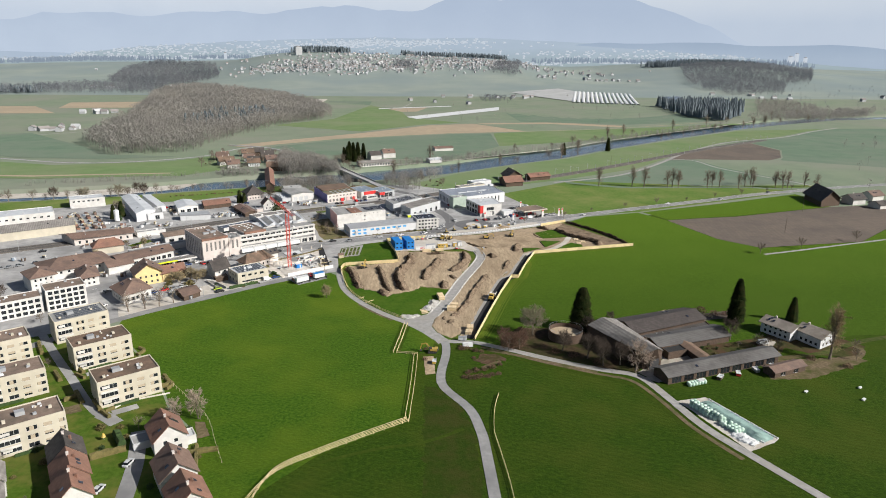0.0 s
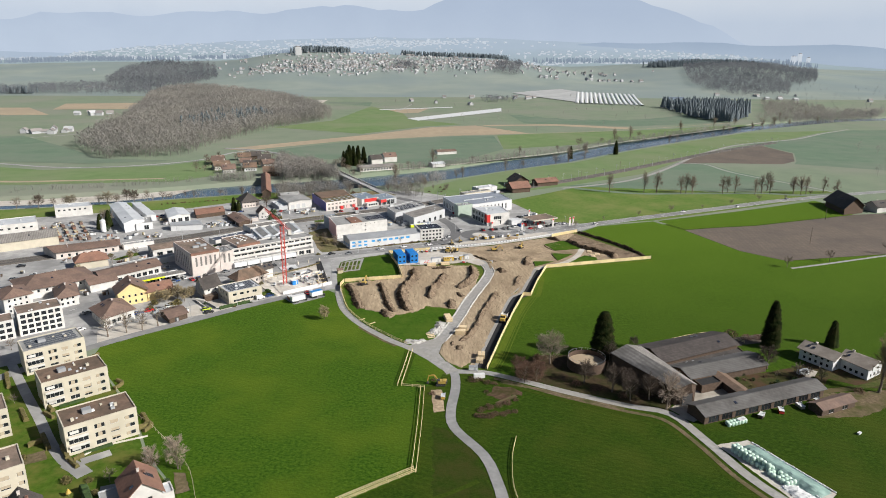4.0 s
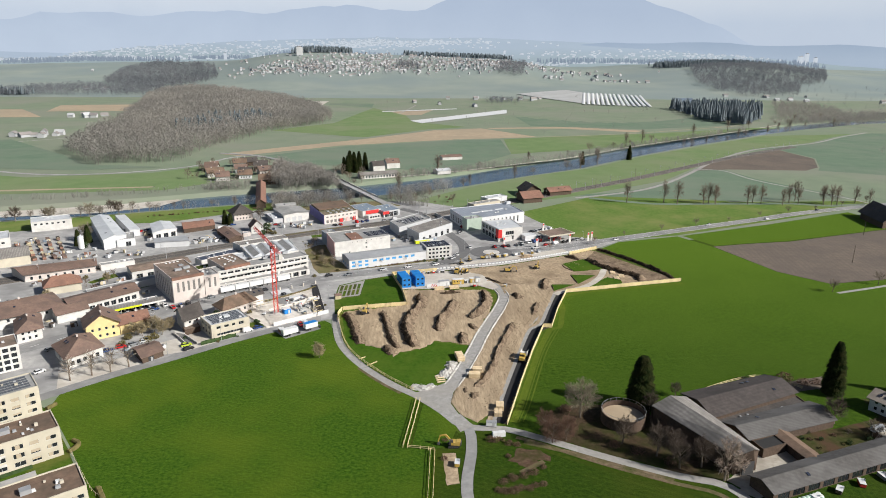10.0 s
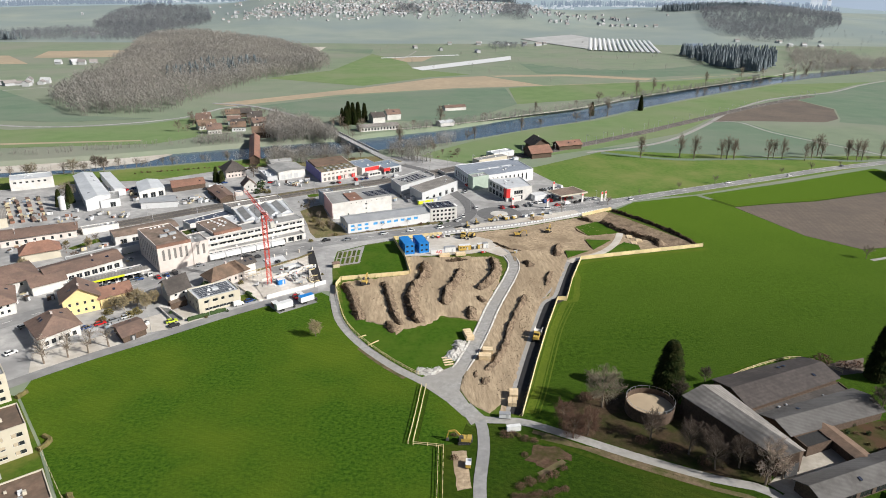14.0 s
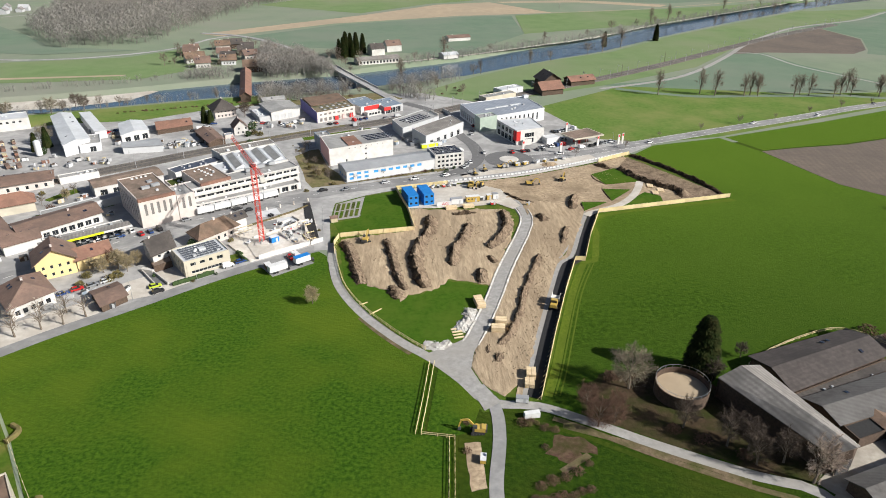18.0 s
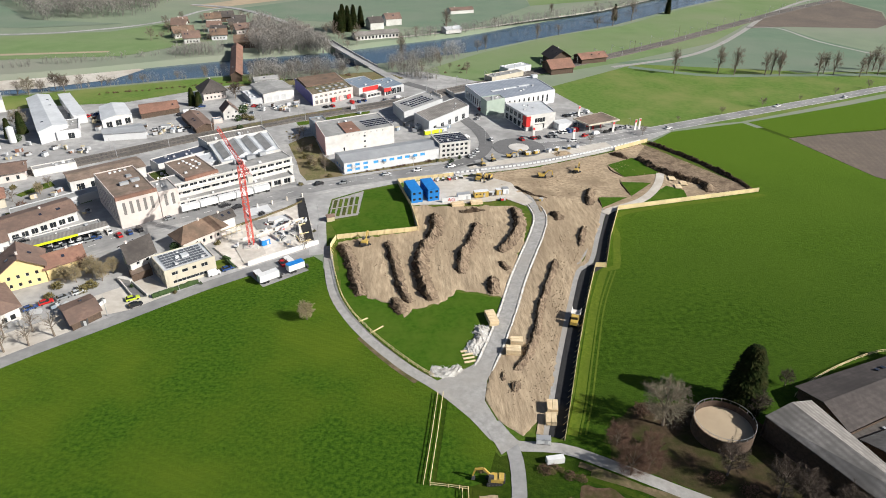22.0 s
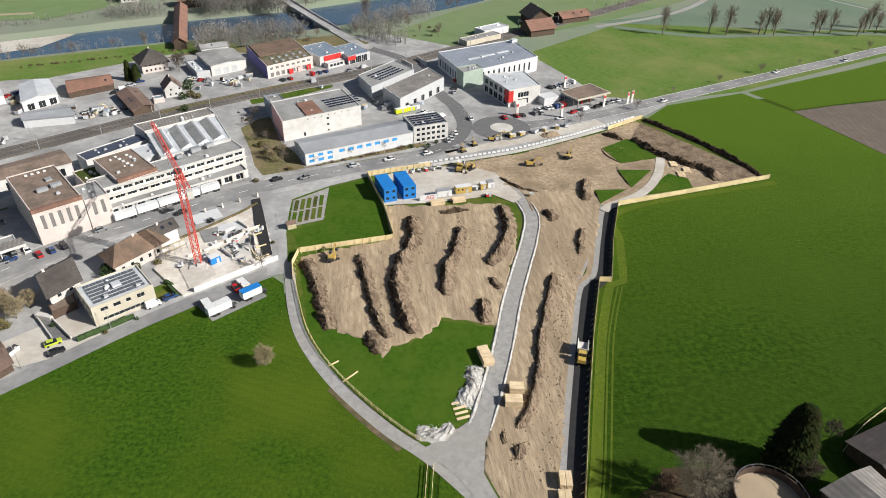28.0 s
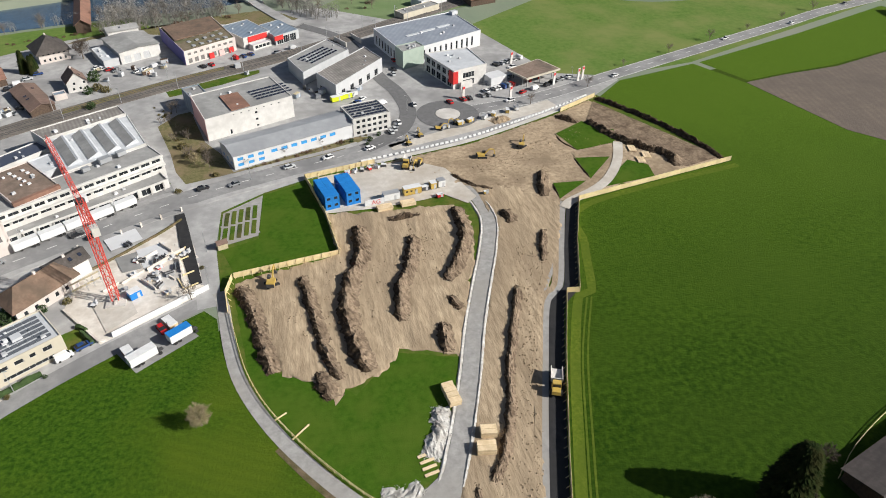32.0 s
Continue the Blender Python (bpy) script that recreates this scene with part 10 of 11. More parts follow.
woodland("thicket", [(-92, 556), (-28, 582), (-36, 603), (-95, 592)], 190, 10, TWIG_F, "dense brown winter thicket on the riverbank", 31, fine=4)
woodland("thicket", [(-94, 640), (-62, 652), (-74, 690), (-100, 730), (-122, 760), (-112, 660)], 330, 14, TWIG_F, "dense grey-brown winter thicket beyond the bridge", 32, fine=4)
woodland("thicket", [(-62, 652), (-46, 640), (-52, 668), (-76, 716), (-92, 742), (-74, 690)], 150, 12, TWIG_F, "loose grey winter trees along the bridge road", 40, fine=4)
woodland("thicket", [(-160, 630), (-128, 644), (-130, 660), (-170, 655)], 60, 9, TWIG_F, "dense brown winter thicket beyond the bridge", 33, fine=4)
woodland("thicket", [(-4, 590), (20, 598), (60, 640), (48, 648), (0, 612)], 130, 9, TWIG_F, "brown thicket on the riverbank", 34, fine=4)
woodland("thicket", [(20, 562), (34, 570), (10, 590), (2, 584)], 40, 8, TWIG_F, "brown thicket by the railway", 35, fine=4)
woodland("bank_bushes", [(60, 668), (132, 722), (210, 774), (310, 868), (430, 968), (425, 980), (300, 880), (200, 786), (120, 732), (50, 680)], 10, 4, TWIG, "scrub on the river's near bank", 36, fine=4)
woodland("bank_bushes", [(8, 690), (70, 724), (141, 770), (223, 824), (331, 922), (455, 1018), (610, 1135), (606, 1143), (450, 1026), (325, 930), (215, 834), (135, 780), (66, 736), (5, 702)], 420, 8, TWIG_F, "row of bare bushes on the far riverbank", 37, fine=4)
woodland("bank_bushes", [(-320, 588), (-195, 625), (-143, 652), (-150, 662), (-200, 636), (-325, 600)], 90, 5, TWIG_F, "scrub along the far bank", 38, fine=4)
woodland("bank_bushes", [(-250, 532), (-133, 575), (-100, 584), (-102, 590), (-136, 582), (-252, 540)], 60, 6, TWIG_F, "scrub along the near bank", 39, fine=4)
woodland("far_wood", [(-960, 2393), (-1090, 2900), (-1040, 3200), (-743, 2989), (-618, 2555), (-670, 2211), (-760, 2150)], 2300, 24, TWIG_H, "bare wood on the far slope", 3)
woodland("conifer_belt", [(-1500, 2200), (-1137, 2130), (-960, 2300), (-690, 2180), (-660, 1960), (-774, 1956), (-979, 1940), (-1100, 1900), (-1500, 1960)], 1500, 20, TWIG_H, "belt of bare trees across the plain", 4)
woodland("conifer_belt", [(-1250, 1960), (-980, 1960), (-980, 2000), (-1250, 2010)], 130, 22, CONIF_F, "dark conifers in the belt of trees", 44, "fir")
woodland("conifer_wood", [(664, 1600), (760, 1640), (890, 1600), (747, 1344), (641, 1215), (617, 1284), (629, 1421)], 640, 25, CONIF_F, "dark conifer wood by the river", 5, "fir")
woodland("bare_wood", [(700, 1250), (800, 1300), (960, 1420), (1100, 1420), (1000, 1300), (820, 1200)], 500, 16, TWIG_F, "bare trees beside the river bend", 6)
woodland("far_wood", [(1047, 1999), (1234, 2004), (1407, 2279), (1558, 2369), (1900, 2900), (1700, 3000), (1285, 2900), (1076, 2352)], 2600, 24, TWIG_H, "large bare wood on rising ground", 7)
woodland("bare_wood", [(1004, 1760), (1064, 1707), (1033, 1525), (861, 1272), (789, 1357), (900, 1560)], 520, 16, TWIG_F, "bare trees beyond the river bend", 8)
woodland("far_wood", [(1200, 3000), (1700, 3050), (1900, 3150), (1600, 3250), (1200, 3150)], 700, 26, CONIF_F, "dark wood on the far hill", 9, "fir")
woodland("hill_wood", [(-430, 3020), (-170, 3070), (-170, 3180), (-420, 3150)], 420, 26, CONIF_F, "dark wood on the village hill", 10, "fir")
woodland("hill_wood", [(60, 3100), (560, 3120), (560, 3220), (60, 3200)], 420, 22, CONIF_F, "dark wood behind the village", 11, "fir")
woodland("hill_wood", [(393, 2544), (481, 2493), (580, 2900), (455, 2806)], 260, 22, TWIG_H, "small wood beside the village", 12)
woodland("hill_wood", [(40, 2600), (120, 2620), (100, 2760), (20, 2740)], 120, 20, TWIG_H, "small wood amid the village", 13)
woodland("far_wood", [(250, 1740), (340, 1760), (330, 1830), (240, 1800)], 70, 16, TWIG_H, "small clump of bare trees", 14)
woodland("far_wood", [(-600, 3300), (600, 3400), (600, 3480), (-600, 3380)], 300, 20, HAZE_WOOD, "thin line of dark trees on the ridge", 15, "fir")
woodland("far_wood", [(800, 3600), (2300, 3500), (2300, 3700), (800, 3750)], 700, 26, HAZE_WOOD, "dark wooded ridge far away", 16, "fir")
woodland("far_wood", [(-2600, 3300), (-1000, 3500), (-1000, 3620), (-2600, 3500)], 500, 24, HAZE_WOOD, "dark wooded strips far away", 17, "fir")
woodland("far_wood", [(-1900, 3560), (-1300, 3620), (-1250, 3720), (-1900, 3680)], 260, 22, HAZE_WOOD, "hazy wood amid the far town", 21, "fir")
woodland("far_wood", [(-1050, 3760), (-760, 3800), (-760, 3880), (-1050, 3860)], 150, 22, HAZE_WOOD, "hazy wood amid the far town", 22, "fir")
woodland("scattered_trees", [(150, 1040), (700, 1220), (900, 1700), (500, 2000), (-100, 1700)], 60, 10, TWIG_F, "scattered bare field trees", 18)
woodland("scattered_trees", [(900, 1300), (1700, 1300), (1900, 2400), (1300, 2300)], 120, 12, TWIG_H, "scattered hedgerow trees", 19)
woodland("scattered_trees", [(440, 560), (900, 640), (1000, 1050), (700, 1000)], 50, 12, TWIG_F, "scattered bare trees along lanes", 20)

# ---- vehicles ----
CAR_COL = {"white": (0.72, 0.72, 0.72), "grey": (0.22, 0.23, 0.24), "black": (0.02, 0.02, 0.023), "silver": (0.50, 0.51, 0.52), "blue": (0.025, 0.06, 0.18), "red": (0.45, 0.02, 0.02), "green": (0.45, 0.55, 0.05)}
CAR_MAT = {k: mat("car_paint_" + k, c, tuple(v * 0.92 for v in c), 1.0, rough=0.25, spec=0.6) for k, c in CAR_COL.items()}
_cars = {}


def loft(sections):
    s, n = Shape(), len(sections[0])
    for sec in sections:
        s.v += sec
    for i in range(len(sections) - 1):
        s.f += [(i * n + j, i * n + (j + 1) % n, (i + 1) * n + (j + 1) % n, (i + 1) * n + j) for j in range(n)]
    s.f += [tuple(range(n))[::-1], tuple(range(len(s.v) - n, len(s.v)))]
    return s


def car(colour, van=False):
    if (colour, van) not in _cars:
        r = thing("van" if van else "car", colour + (" delivery van" if van else " passenger car") + " with dark windows", "van" if van else "car", 0, 0, -80)
        H = 1.0 if not van else 1.35
        secs = []
        for x, w, z in ((-2.15, 0.74, 0.78), (-1.95, 0.86, 0.95), (-0.6, 0.89, 0.95), (0.8, 0.89, 0.93), (1.8, 0.84, 0.82), (2.15, 0.72, 0.66)):
            secs.append([(x, -w, 0.3), (x, -w, 0.6), (x, -w * 0.94, z * H), (x, w * 0.94, z * H), (x, w, 0.6), (x, w, 0.3)])
        piece("body", loft(secs), CAR_MAT[colour], r)
        z = 0.93 * H
        top = 1.45 if not van else 2.0
        g = [(-1.9, z), (-1.45, top), (0.2, top), (1.0, z)] if not van else [(-2.1, z), (-2.05, top), (0.9, top), (1.6, z)]
        piece("cabin", Shape().add([(x, -0.80 if k in (0, 3) else -0.66, h) for k, (x, h) in enumerate(g)] + [(x, 0.80 if k in (0, 3) else 0.66, h) for k, (x, h) in enumerate(g)],
                                   [(0, 3, 2, 1), (4, 5, 6, 7), (0, 1, 5, 4), (1, 2, 6, 5), (2, 3, 7, 6)]), GLASS if not van else CAR_MAT[colour], r, "dark glazed cabin")
        piece("roof_panel", Shape().box(((g[1][0] + g[2][0]) / 2, 0, top + 0.015), (g[2][0] - g[1][0] - 0.1, 1.26, 0.05)), CAR_MAT[colour], r)
        if van:
            piece("windscreen", Shape().add([(0.94, -0.62, top - 0.06), (0.94, 0.62, top - 0.06), (1.58, 0.72, z + 0.08), (1.58, -0.72, z + 0.08)], [(0, 3, 2, 1)]), GLASS, r)
        for wx in (-1.35, 1.35):
            for sy in (-1, 1):
                piece("wheel", Shape().tube((wx, sy * 0.72, 0.32), (wx, sy * 0.91, 0.32), 0.32, 0.32, 12), RUBBER, r)
        _cars[(colour, van)] = r
    return _cars[(colour, van)]


def park(x, y, yaw, colour, van=False, z=0.1, group="parked cars"):
    o = copy_thing(car(colour, van), pose(x, y, z, 0, 0, yaw))
    o["group"] = group
    return o


for x, y, yaw, c in ((-83.2, 304.7, 35, "black"), (-85.2, 308.4, 30, "green"), (-59.0, 325.4, 35, "blue"), (-40.6, 327.5, -60, "red"), (-70.2, 376.3, 32, "black"), (-65.3, 374.2, 212, "black"), (-34, 396.4, 25, "black"), (-23.6, 397.0, 205, "grey"),
                     (-4.5, 405.6, 20, "silver"), (9.8, 409.8, 200, "white"), (26, 414, 27, "white"), (150, 463, 22, "white"), (232, 500, 202, "white"), (286, 517, 22, "white"), (345, 545, 22, "grey"), (50, 449, 95, "white"), (92, 445.4, 190, "white")):
    park(x, y, yaw, c, group="cars on the road")
park(-62.9, 322.2, 34, "white", True)
park(36.8, 452.6, 20, "white", True)
rnd = random.Random(11)
cols = ["white", "grey", "black", "silver", "blue", "red", "grey", "black", "white"]


def lot(a, b, n, yaw, keep=0.8):
    a, b = Vector(a), Vector(b)
    for k in range(n):
        if rnd.random() < keep:
            p = a.lerp(b, k / max(1, n - 1))
            park(p.x + rnd.uniform(-0.3, 0.3), p.y + rnd.uniform(-0.3, 0.3), yaw + rnd.uniform(-4, 4), rnd.choice(cols), rnd.random() < 0.1)


lot((-131, 340), (-109, 355), 9, 125, 0.9)
lot((-136, 350), (-128, 357), 4, 40, 0.8)
lot((-148, 340), (-141, 346), 3, 125)
lot((-115, 305), (-104, 313), 4, 40)
lot((98, 486), (112, 493), 6, 120, 0.9)
lot((80, 478), (92, 483), 4, 30, 0.5)
lot((66, 449), (84, 453), 7, 110, 0.7)
lot((97, 451), (114, 458), 6, 30, 0.6)
lot((118, 461), (128, 466), 4, 20, 0.8)
lot((46, 478), (50, 500), 5, 100, 0.6)
lot((24, 452), (32, 462), 4, 45, 0.7)
lot((-72, 505), (-62, 512), 4, 60, 0.7)
lot((-12, 516), (10, 530), 7, 32, 0.6)
lot((-150, 462), (-120, 474), 6, 30, 0.5)
lot((-160, 495), (-140, 515), 5, 60, 0.5)
lot((-190, 330), (-150, 352), 6, 40, 0.5)
lot((-205, 380), (-160, 398), 8, 30, 0.4)
lot((-120, 496), (-112, 512), 4, 20, 0.6)
lot((-140, 280), (-130, 290), 4, 50, 0.6)
lot((-80, 140), (-74, 158), 4, 75, 0.6)
lot((-100, 358), (-84, 369), 4, 36, 0.4)
lot((-130, 338), (-112, 350), 10, 35, 0.85)
lot((-150, 357), (-137, 349), 5, 35, 0.6)
lot((-112, 309), (-104, 315), 4, 130, 0.7)
lot((36, 426), (42, 436), 5, 100, 0.9)
lot((84, 457), (100, 462), 8, 115, 0.85)
lot((72, 476), (66, 492), 5, 190, 0.7)
lot((100, 470), (108, 490), 6, 200, 0.7)
lot((-90, 516), (-78, 510), 5, 30, 0.7)
lot((-40, 508), (-14, 522), 8, 125, 0.6)
lot((-170, 496), (-160, 504), 4, 80, 0.8)
lot((-112, 470), (-108, 480), 3, 160, 0.8)
lot((-215, 345), (-190, 362), 8, 40, 0.6)
lot((-145, 300), (-136, 310), 4, 50, 0.7)
lot((-104, 352), (-98, 356), 3, 125, 0.8)
for r in list(_cars.values()):
    for q in (*r.children_recursive, r):
        bpy.data.objects.remove(q)


def lorry(x, y, yaw, cover, cab, label, L=7.0):
    r = thing("lorry", label, "lorry", x, y, 0.14, yaw, "lorries in the bay")
    piece("box_body", Shape().box((-0.6, 0, 2.1), (L, 2.45, 2.3)), PLASTW, r)
    piece("roof", Shape().box((-0.6, 0, 3.28), (L + 0.06, 2.5, 0.08)), cover, r)
    piece("chassis", Shape().box((0.2, 0, 0.75), (L + 1.8, 1.0, 0.3)), DARK, r)
    if cab:
        piece("cab", Shape().box((L / 2 + 0.3, 0, 1.75), (1.7, 2.3, 2.2), taper=0.93), cab, r)
        piece("windscreen", Shape().box((L / 2 + 1.12, 0, 2.2), (0.05, 1.9, 0.8)), GLASS, r)
    for wx in (-2.4, -1.3, 3.4):
        for sy in (-1, 1):
            piece("wheel", Shape().tube((wx, sy * 0.85, 0.48), (wx, sy * 1.2, 0.48), 0.48, 0.48, 12), RUBBER, r)


lorry(-43.4, 317.6, 35, PLASTW, None, "white box trailer parked at the field's edge")
lorry(-35.2, 323.8, 35, BLUEP, None, "white and blue box trailer parked at the field's edge", 6.0)
boxy("pallet_rack", "stack of orange and white pallets in the bay", "pallet stack", -47.6, 319.8, 0.14, 120, (4.0, 2.2, 1.6), RED_T, False)
boxy("pallet_rack", "timber-loaded flat trailer in the bay", "trailer", -38.8, 329.6, 0.14, -55, (4.4, 2.2, 0.9), WOOD_T)

for x, y, yaw, m, lb in ((18, 459.2, 20, LIME, "lime-yellow box van in the works yard"), (22.4, 461.4, 20, LIME, "lime-yellow box van in the works yard"), (13.3, 468.4, 50, PLASTW, "white box van in the works yard"), (25, 463.4, 200, PLASTW, "white box van in the works yard"), (-121, 473, 10, PLASTW, "white caravan on the gravel yard")):
    boxy("box_van", lb, "van", x, y, 0.2, yaw, (5.0, 2.2, 2.0), m, True, "vans in the yards")
ramp = thing("car_ramp", "concrete ramp down to an underground garage", "ramp", -87.5, 314)
for a, b in (((-93.7, 320.4), (-85.0, 308.8)), ((-88.8, 318.6), (-81.2, 310.0))):
    piece("side_wall", Shape().beam((a[0] + 87.5, a[1] - 314, 0.5), (b[0] + 87.5, b[1] - 314, 0.5), 0.35, 1.1), CONCRETE, ramp)
piece("portal", Shape().beam((-93.6 + 87.5, 320.6 - 314, 0.75), (-88.8 + 87.5, 318.8 - 314, 0.75), 1.6, 1.3), CONCRETE, ramp, "concrete lintel over the entrance")
piece("ramp_floor", Shape().add([(-6.0, 5.6, 0.1), (-1.4, 4.0, 0.1), (6.1, -4.1, 0.12), (2.6, -5.0, 0.12)], [(0, 3, 2, 1)]), ASPHALT_D, ramp, "dark ramp floor")

tank = thing("storage_tank", "tall white cylindrical storage tank in the works yard", "tank", -190.5, 454.8, 0.05)
piece("shell", Shape().tube((0, 0, 0.6), (0, 0, 8.2), 1.7, 1.7, 18), PLASTW, tank)
piece("cap", Shape().tube((0, 0, 8.2), (0, 0, 9.0), 1.7, 0.3, 18), METAL_W, tank)
for k in range(4):
    piece("foot", Shape().box((1.3 * math.cos(k * 1.57 + 0.78), 1.3 * math.sin(k * 1.57 + 0.78), 0.3), (0.3, 0.3, 0.6)), STEEL, tank)
rnd = random.Random(90)
for i in range(5):
    for j in range(5):
        p = Vector((-236, 468)).lerp(Vector((-217, 481)), i / 4).lerp(Vector((-211, 429)).lerp(Vector((-191, 434)), i / 4), 0.08 + 0.84 * j / 4)
        boxy("lumber_rack", "rack of stacked brown planks in the timber yard", "timber rack", p.x, p.y, 0.05, 125 + rnd.uniform(-4, 4), (rnd.uniform(4.5, 6.5), rnd.uniform(1.4, 2.2), rnd.uniform(0.8, 1.8)), rnd.choice([BARN_W, WOOD_G, BROWN_T, BROWN_T, RED_T]), False, "lumber racks", rnd.choice([BROWN_T, WOOD_G, BARN_W]))

# ---- poles and masts ----
_l = smooth_line(RAIL, 30)
_n = sides(_l)
for p, q in zip(_l, _n):
    for sd in (-5.2, 5.2):
        o = thing("catenary_mast", "slender steel mast beside the railway", "mast", p.x + q.x * sd, p.y + q.y * sd, 0.0, math.degrees(math.atan2(q.y, q.x)) + (180 if sd > 0 else 0), "railway masts")
        piece("post", Shape().beam((0, 0, 0), (0, 0, 7.2), 0.18), STEEL, o)
        piece("arm", Shape().beam((0, 0, 6.4), (3.2, 0, 6.0), 0.09).beam((0, 0, 7.0), (2.6, 0, 6.1), 0.06), STEEL, o)
for x, y in ((-18, 399.6), (8, 408), (-44, 396), (-60, 386), (-84, 372.6), (-100, 362), (28, 421.5), (46, 444), (76, 447), (100, 453), (127, 461), (-31, 360), (-29.5, 343.4), (-72, 313.2), (-90, 299.8)):
    o = thing("street_lamp", "grey street lamp with short arm", "street lamp", x, y, 0.05, random.uniform(0, 360), "street lamps")
    piece("pole", Shape().tube((0, 0, 0), (0, 0, 7.0), 0.09, 0.06, 6), STEEL, o)
    piece("lamp_head", Shape().beam((0, 0, 7.0), (1.1, 0, 7.15), 0.14, 0.1), STEEL, o)
for x, y, h in ((278, 408, 11), (330, 470, 10), (190, 640, 10), (250, 700, 10)):
    tagged(piece("wooden_pole", Shape().tube((x, y, 0), (x, y, h), 0.16, 0.11, 6), BARK), "thin wooden line pole in the field", "pole", "line poles")
# stores of material in the works yards
rnd = random.Random(21)
for k in range(150):
    x, y = rnd.choice([(-190, 440), (-176, 492), (-152, 480), (-158, 447), (-176, 445), (-225, 470), (-205, 450), (-120, 472), (-152, 508), (-68, 512), (15, 468), (-140, 395), (-122, 380), (-110, 300), (-104, 302), (-142, 330), (-170, 350), (-200, 395), (-160, 440), (-130, 470), (-70, 505), (-215, 440), (-30, 500), (20, 470), (-200, 360)])
    x, y = x + rnd.uniform(-16, 16), y + rnd.uniform(-8, 8)
    if -6 < (y - 437) - (x + 135) * 0.67 < 12:
        continue
    boxy("stored_crate", "crate or pallet of goods in the works yard", "crate", x, y, 0.05, rnd.uniform(0, 90), (rnd.uniform(1.2, 3.4), rnd.uniform(1.0, 2.2), rnd.uniform(0.8, 2.0)), rnd.choice([PLASTW, STEEL, WOOD_G, RED_T, BARN_W, BLUE_R, DARK, GREYW]), False, "crates in the yards", rnd.choice([GREYW, STEEL, WOOD_G, BARN_W, METAL_R, DARK]))

# ---- far villages, crops under cover, mountains ----
def village(name, places, label, seed, scale=1.0, hazy=False):
    """Many small far houses with pitched roofs: walls in one mesh, roofs under it in another."""
    rnd = random.Random(seed)
    wal, rof = Shape(), {0: Shape(), 1: Shape()}
    for x, y in places:
        z = land(x, y) - 1.0
        L, W, H, R = rnd.uniform(9, 15) * scale, rnd.uniform(7, 10) * scale, rnd.uniform(4, 7), rnd.uniform(2.5, 4.0)
        a = rnd.choice([0.1, 0.4, 1.7, 1.9, 0.9])
        ca, sa = math.cos(a), math.sin(a)

        def at(u, v, h):
            return (x + u * ca - v * sa, y + u * sa + v * ca, z + h)

        wal.add([at(-L / 2, -W / 2, 0), at(L / 2, -W / 2, 0), at(L / 2, W / 2, 0), at(-L / 2, W / 2, 0), at(-L / 2, -W / 2, H), at(L / 2, -W / 2, H), at(L / 2, W / 2, H), at(-L / 2, W / 2, H), at(-L / 2, 0, H + R), at(L / 2, 0, H + R)],
                [(0, 1, 5, 4), (1, 2, 6, 9, 5), (2, 3, 7, 6), (3, 0, 4, 8, 7)])
        o = 0.7
        rof[rnd.random() < 0.28].add([at(-L / 2 - o, -W / 2 - o, H - 0.3), at(L / 2 + o, -W / 2 - o, H - 0.3), at(L / 2 + o, 0, H + R + 0.2), at(-L / 2 - o, 0, H + R + 0.2), at(L / 2 + o, W / 2 + o, H - 0.3), at(-L / 2 - o, W / 2 + o, H - 0.3)], [(0, 1, 2, 3), (3, 2, 4, 5)])
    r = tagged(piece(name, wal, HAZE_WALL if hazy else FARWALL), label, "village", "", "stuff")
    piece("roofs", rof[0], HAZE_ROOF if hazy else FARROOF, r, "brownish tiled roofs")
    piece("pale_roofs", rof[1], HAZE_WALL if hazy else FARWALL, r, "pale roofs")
    return r


# village walls greyed and roofs paled, so their colours hold the haze
FARWALL = mat("hazy_far_walls", (0.44, 0.45, 0.46), (0.34, 0.35, 0.37), 0.02, rough=0.9)
FARROOF = mat("hazy_far_tiles", (0.20, 0.185, 0.18), (0.27, 0.25, 0.24), 0.02, rough=0.9)
rnd = random.Random(31)


def scatter(n, cx, cy, sx, sy, turn=0.0):
    a = radians(turn)
    out = []
    for k in range(n):
        u, v = rnd.gauss(0, 1) * sx, rnd.gauss(0, 1) * sy
        out.append((cx + u * math.cos(a) - v * math.sin(a), cy + u * math.sin(a) + v * math.cos(a)))
    return out


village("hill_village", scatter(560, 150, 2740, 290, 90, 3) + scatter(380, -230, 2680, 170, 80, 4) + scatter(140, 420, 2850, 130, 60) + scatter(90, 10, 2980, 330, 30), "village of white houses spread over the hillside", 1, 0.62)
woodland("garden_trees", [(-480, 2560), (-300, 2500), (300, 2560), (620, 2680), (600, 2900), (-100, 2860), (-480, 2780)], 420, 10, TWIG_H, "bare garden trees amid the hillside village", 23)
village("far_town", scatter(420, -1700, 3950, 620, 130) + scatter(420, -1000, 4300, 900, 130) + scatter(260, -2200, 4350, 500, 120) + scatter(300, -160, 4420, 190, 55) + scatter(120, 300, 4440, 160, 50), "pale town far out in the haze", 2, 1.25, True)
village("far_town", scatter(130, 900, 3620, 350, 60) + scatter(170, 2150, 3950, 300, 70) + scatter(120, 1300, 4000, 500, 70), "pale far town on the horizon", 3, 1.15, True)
village("hamlet", scatter(16, 700, 2500, 120, 40) + scatter(10, 330, 1850, 60, 18) + scatter(7, -840, 2180, 90, 20) + scatter(8, 900, 2760, 130, 40), "small hamlet amid fields", 4)
village("hamlet", scatter(6, -555, 1345, 14, 18) + scatter(9, -500, 1042, 16, 12) + [(120, 1700), (200, 1640), (60, 1760)], "farm group out in the plain", 5)
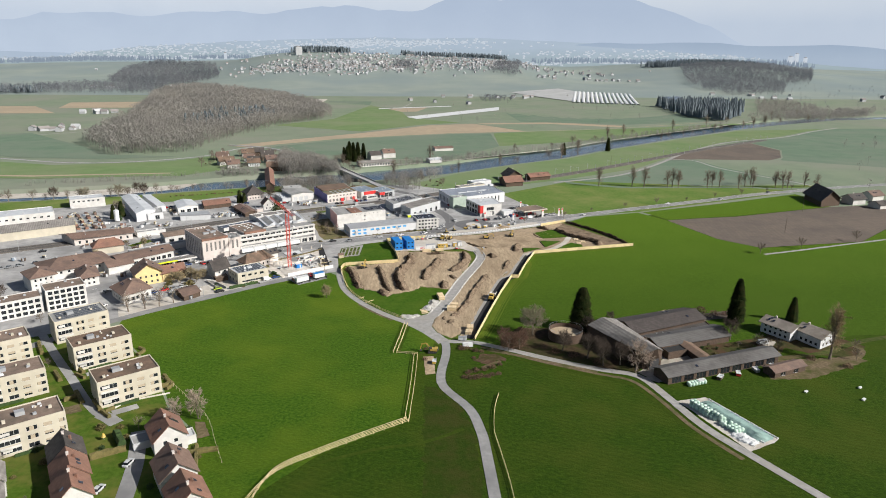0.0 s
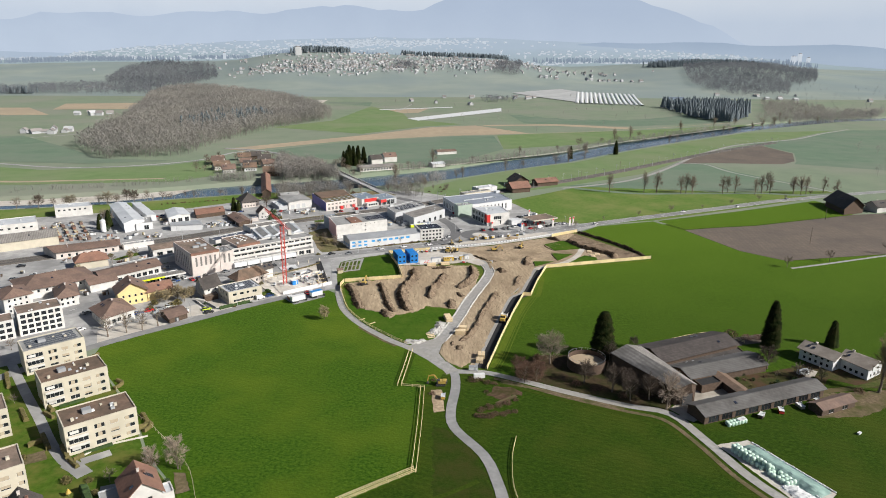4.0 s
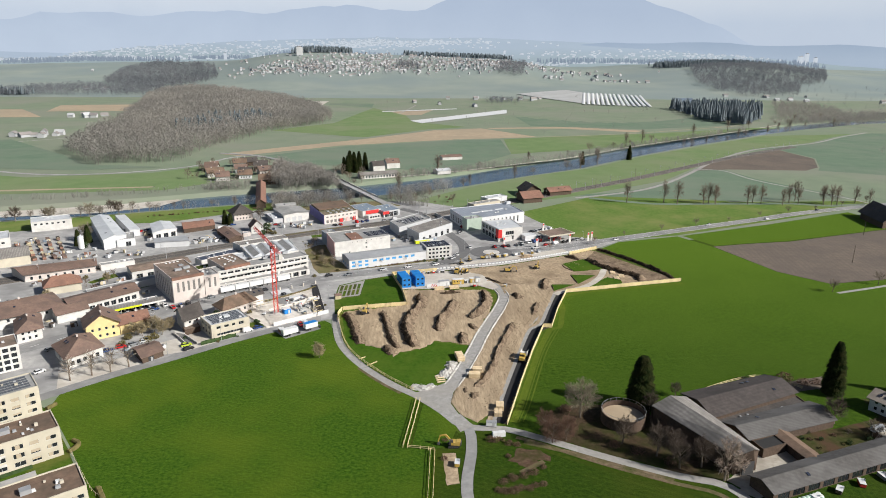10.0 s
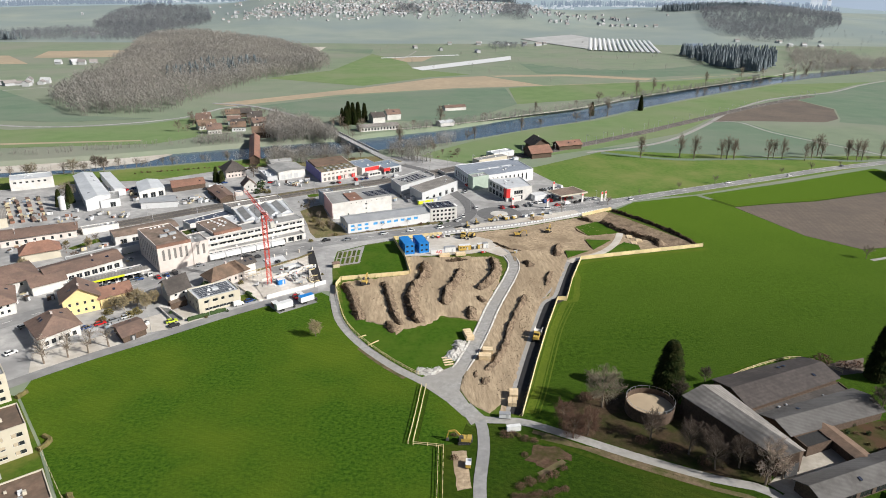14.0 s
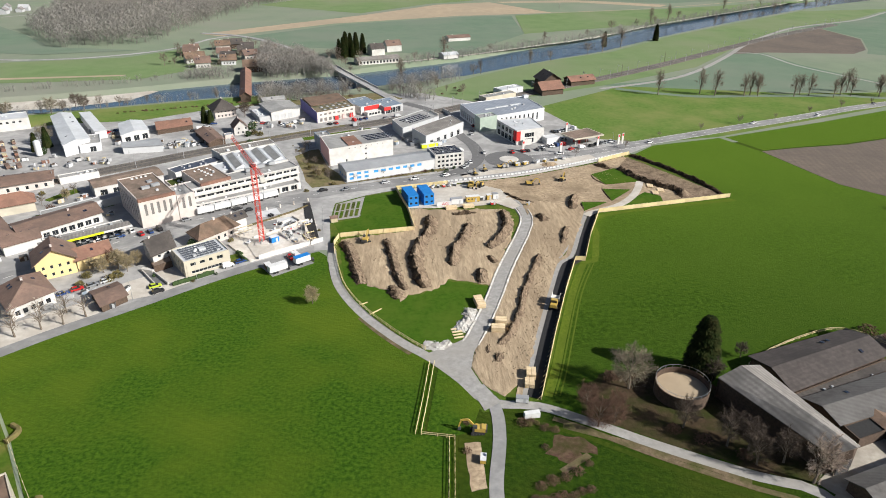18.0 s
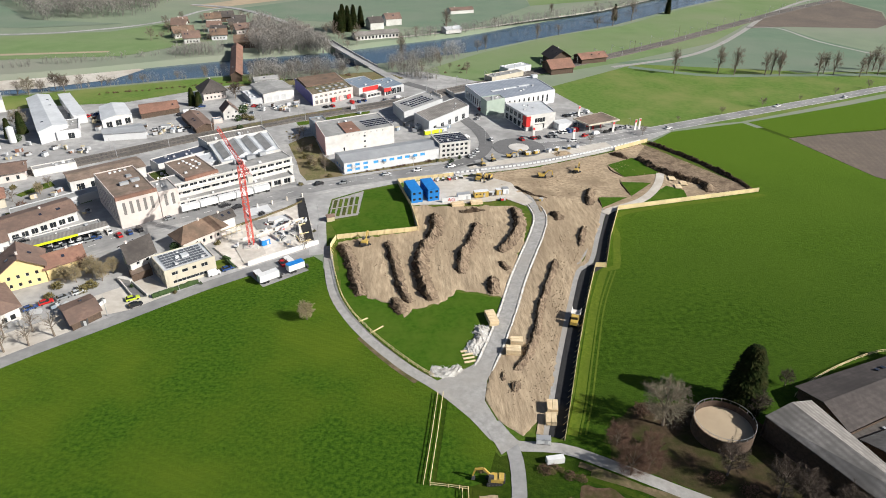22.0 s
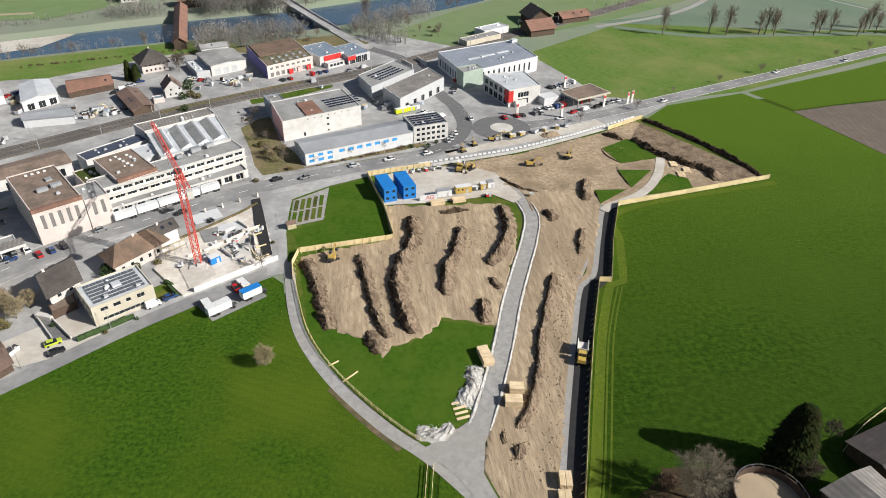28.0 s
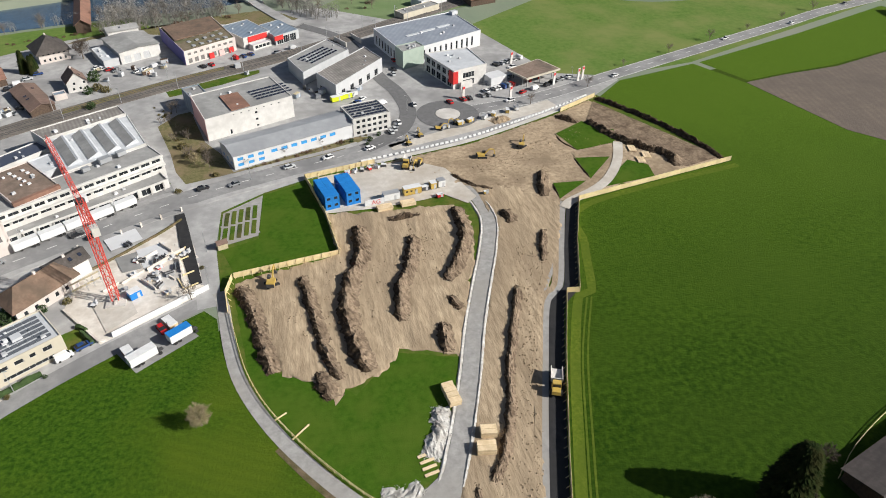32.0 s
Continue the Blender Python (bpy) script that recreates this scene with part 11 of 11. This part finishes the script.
village("hamlet", scatter(10, 1250, 1900, 160, 60), "small hamlet amid fields", 6)
for x, y, w, h in ((-380, 2960, 26, 34), (2250, 3650, 26, 48), (2290, 3660, 20, 60), (2340, 3655, 18, 40), (-860, 3700, 16, 34)):
    t = thing("tower_block", "tall white building on the far skyline", "tower", x, y, land(x, y) - 2, 15, "far towers")
    piece("shaft", Shape().box((0, 0, h / 2), (w, w * 0.7, h)), HAZE_WALL if y > 3300 else FARWALL, t)
    piece("cap", Shape().box((0, 0, h + 1.5), (w * 0.6, w * 0.4, 3)), FARROOF, t)
for k in range(14):
    a = Vector((486, 1715)) + Vector((11.5, -5.2)) * k
    b = a + Vector((100, 345))
    s = Shape()
    for i in range(13):
        p = a.lerp(b, i / 12)
        z = land(*p)
        s.v += [(p.x + u, p.y, z + h) for u, h in ((-4.5, 0.3), (-3.4, 2.2), (0, 3.0), (3.4, 2.2), (4.5, 0.3))]
    s.f = [(5 * i + j, 5 * i + j + 1, 5 * i + j + 6, 5 * i + j + 5) for i in range(12) for j in range(4)]
    tagged(piece("crop_tunnel", s, PLASTW), "row of pale plastic crop tunnels", "crop tunnel", "crop tunnels")
tagged(piece("fleece", Shape().add([(36, 1284, 0.6), (55, 1240, 0.6), (246, 1457, 0.6), (262, 1552, 0.6)], [(0, 1, 2, 3)]), PLASTW), "long strip of white crop fleece", "fleece", "crop fleece")
_g, _n = Shape(), 8
for i in range(_n + 1):
    for j in range(_n + 1):
        p = Vector((372, 2029)).lerp(Vector((490, 1754)), i / _n).lerp(Vector((551, 2149)).lerp(Vector((640, 1960)), i / _n), j / _n)
        _g.v.append((p.x, p.y, land(p.x, p.y) + 1.5))
_g.f = [(i * 9 + j, i * 9 + j + 1, i * 9 + j + 10, i * 9 + j + 9) for i in range(_n) for j in range(_n)]
tagged(piece("fleece", _g, mat("dull_fleece", (0.34, 0.345, 0.34), (0.42, 0.425, 0.42), 0.03, rough=0.8)), "pale covered crop land", "fleece", "crop fleece")
tagged(piece("fleece", Shape().add([(-20, 1490, 0.6), (-18, 1475, 0.6), (150, 1560, 0.6), (150, 1580, 0.6)], [(0, 1, 2, 3)]), PLASTW), "narrow strip of white crop fleece", "fleece", "crop fleece")
tagged(piece("gravel_pit", Shape().add([(-259, 1777, 1.0), (-225, 1583, 1.0), (-164, 1553, 1.0), (-158, 1787, 1.0)], [(0, 1, 2, 3)]), GRAVEL_Y), "pale gravel pit beside the wood", "gravel pit", "")
tagged(piece("oxbow", Shape().add([(720, 1700, 0.5), (760, 1690, 0.5), (900, 2000, 6.5), (850, 2010, 6.5)], [(0, 1, 2, 3)]), WATER), "short reach of the river far away", "river", "", "structure")


def range_of_hills(name, r, base, peaks, m, label, seed, rough):
    """A far mountain range as a folded sheet standing round the north."""
    s, n, rows = Shape(), 140, 7
    for i in range(n + 1):
        az = radians(-62 + 128 * i / n)
        top = base
        for pa, ph, pw in peaks:
            top += ph * math.exp(-((math.degrees(az) - pa) / pw) ** 2 / 2)
        top += rough * noise.fractal(Vector((math.degrees(az) * 0.12, seed, 0)), 0.9, 2.1, 5)
        for j in range(rows):
            u = j / (rows - 1)
            rr = r + 120 * u + 40 * noise.noise(Vector((math.degrees(az) * 0.35, u * 3, seed))) * (1 - u)
            z = 40 + (top - 40) * (u ** 0.85)
            s.v.append((rr * math.sin(az), rr * math.cos(az), z))
    for i in range(n):
        for j in range(rows - 1):
            s.f.append((i * rows + j, (i + 1) * rows + j, (i + 1) * rows + j + 1, i * rows + j + 1))
    return tagged(piece(name, s, m, smooth=True), label, "mountains", "", "structure")


# hills and mountains give off their haze as a blue glow
HILL_1 = distance_blue("hazy_far_hills", (0.25, 0.315, 0.41), (0.315, 0.38, 0.465), 120, 240, 0.5)
HILL_2 = distance_blue("hazy_mountains", (0.32, 0.385, 0.49), (0.365, 0.43, 0.525), 170, 480, 0.4)
# glowing sheet added in place of pale sky, clouds and faint snowy peaks
SKY_PEAKS = distance_blue("pale_sky_and_peaks", (0.50, 0.54, 0.59), (0.375, 0.437, 0.53), 330, 620, 0.35)
range_of_hills("backdrop_peaks", 4700, 560, [(30, 20, 9), (-20, 30, 12)], SKY_PEAKS, "glowing sheet standing in for pale sky and faint snowy peaks", 5, 40)
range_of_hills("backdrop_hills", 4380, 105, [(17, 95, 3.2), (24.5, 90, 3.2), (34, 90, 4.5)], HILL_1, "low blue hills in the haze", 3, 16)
range_of_hills("backdrop_mountains", 4560, 372, [(13, 150, 8), (34, -190, 6.5), (46, -170, 9), (-30, -60, 9)], HILL_2, "mountain range on the horizon, its haze a pale blue glow", 8, 75)
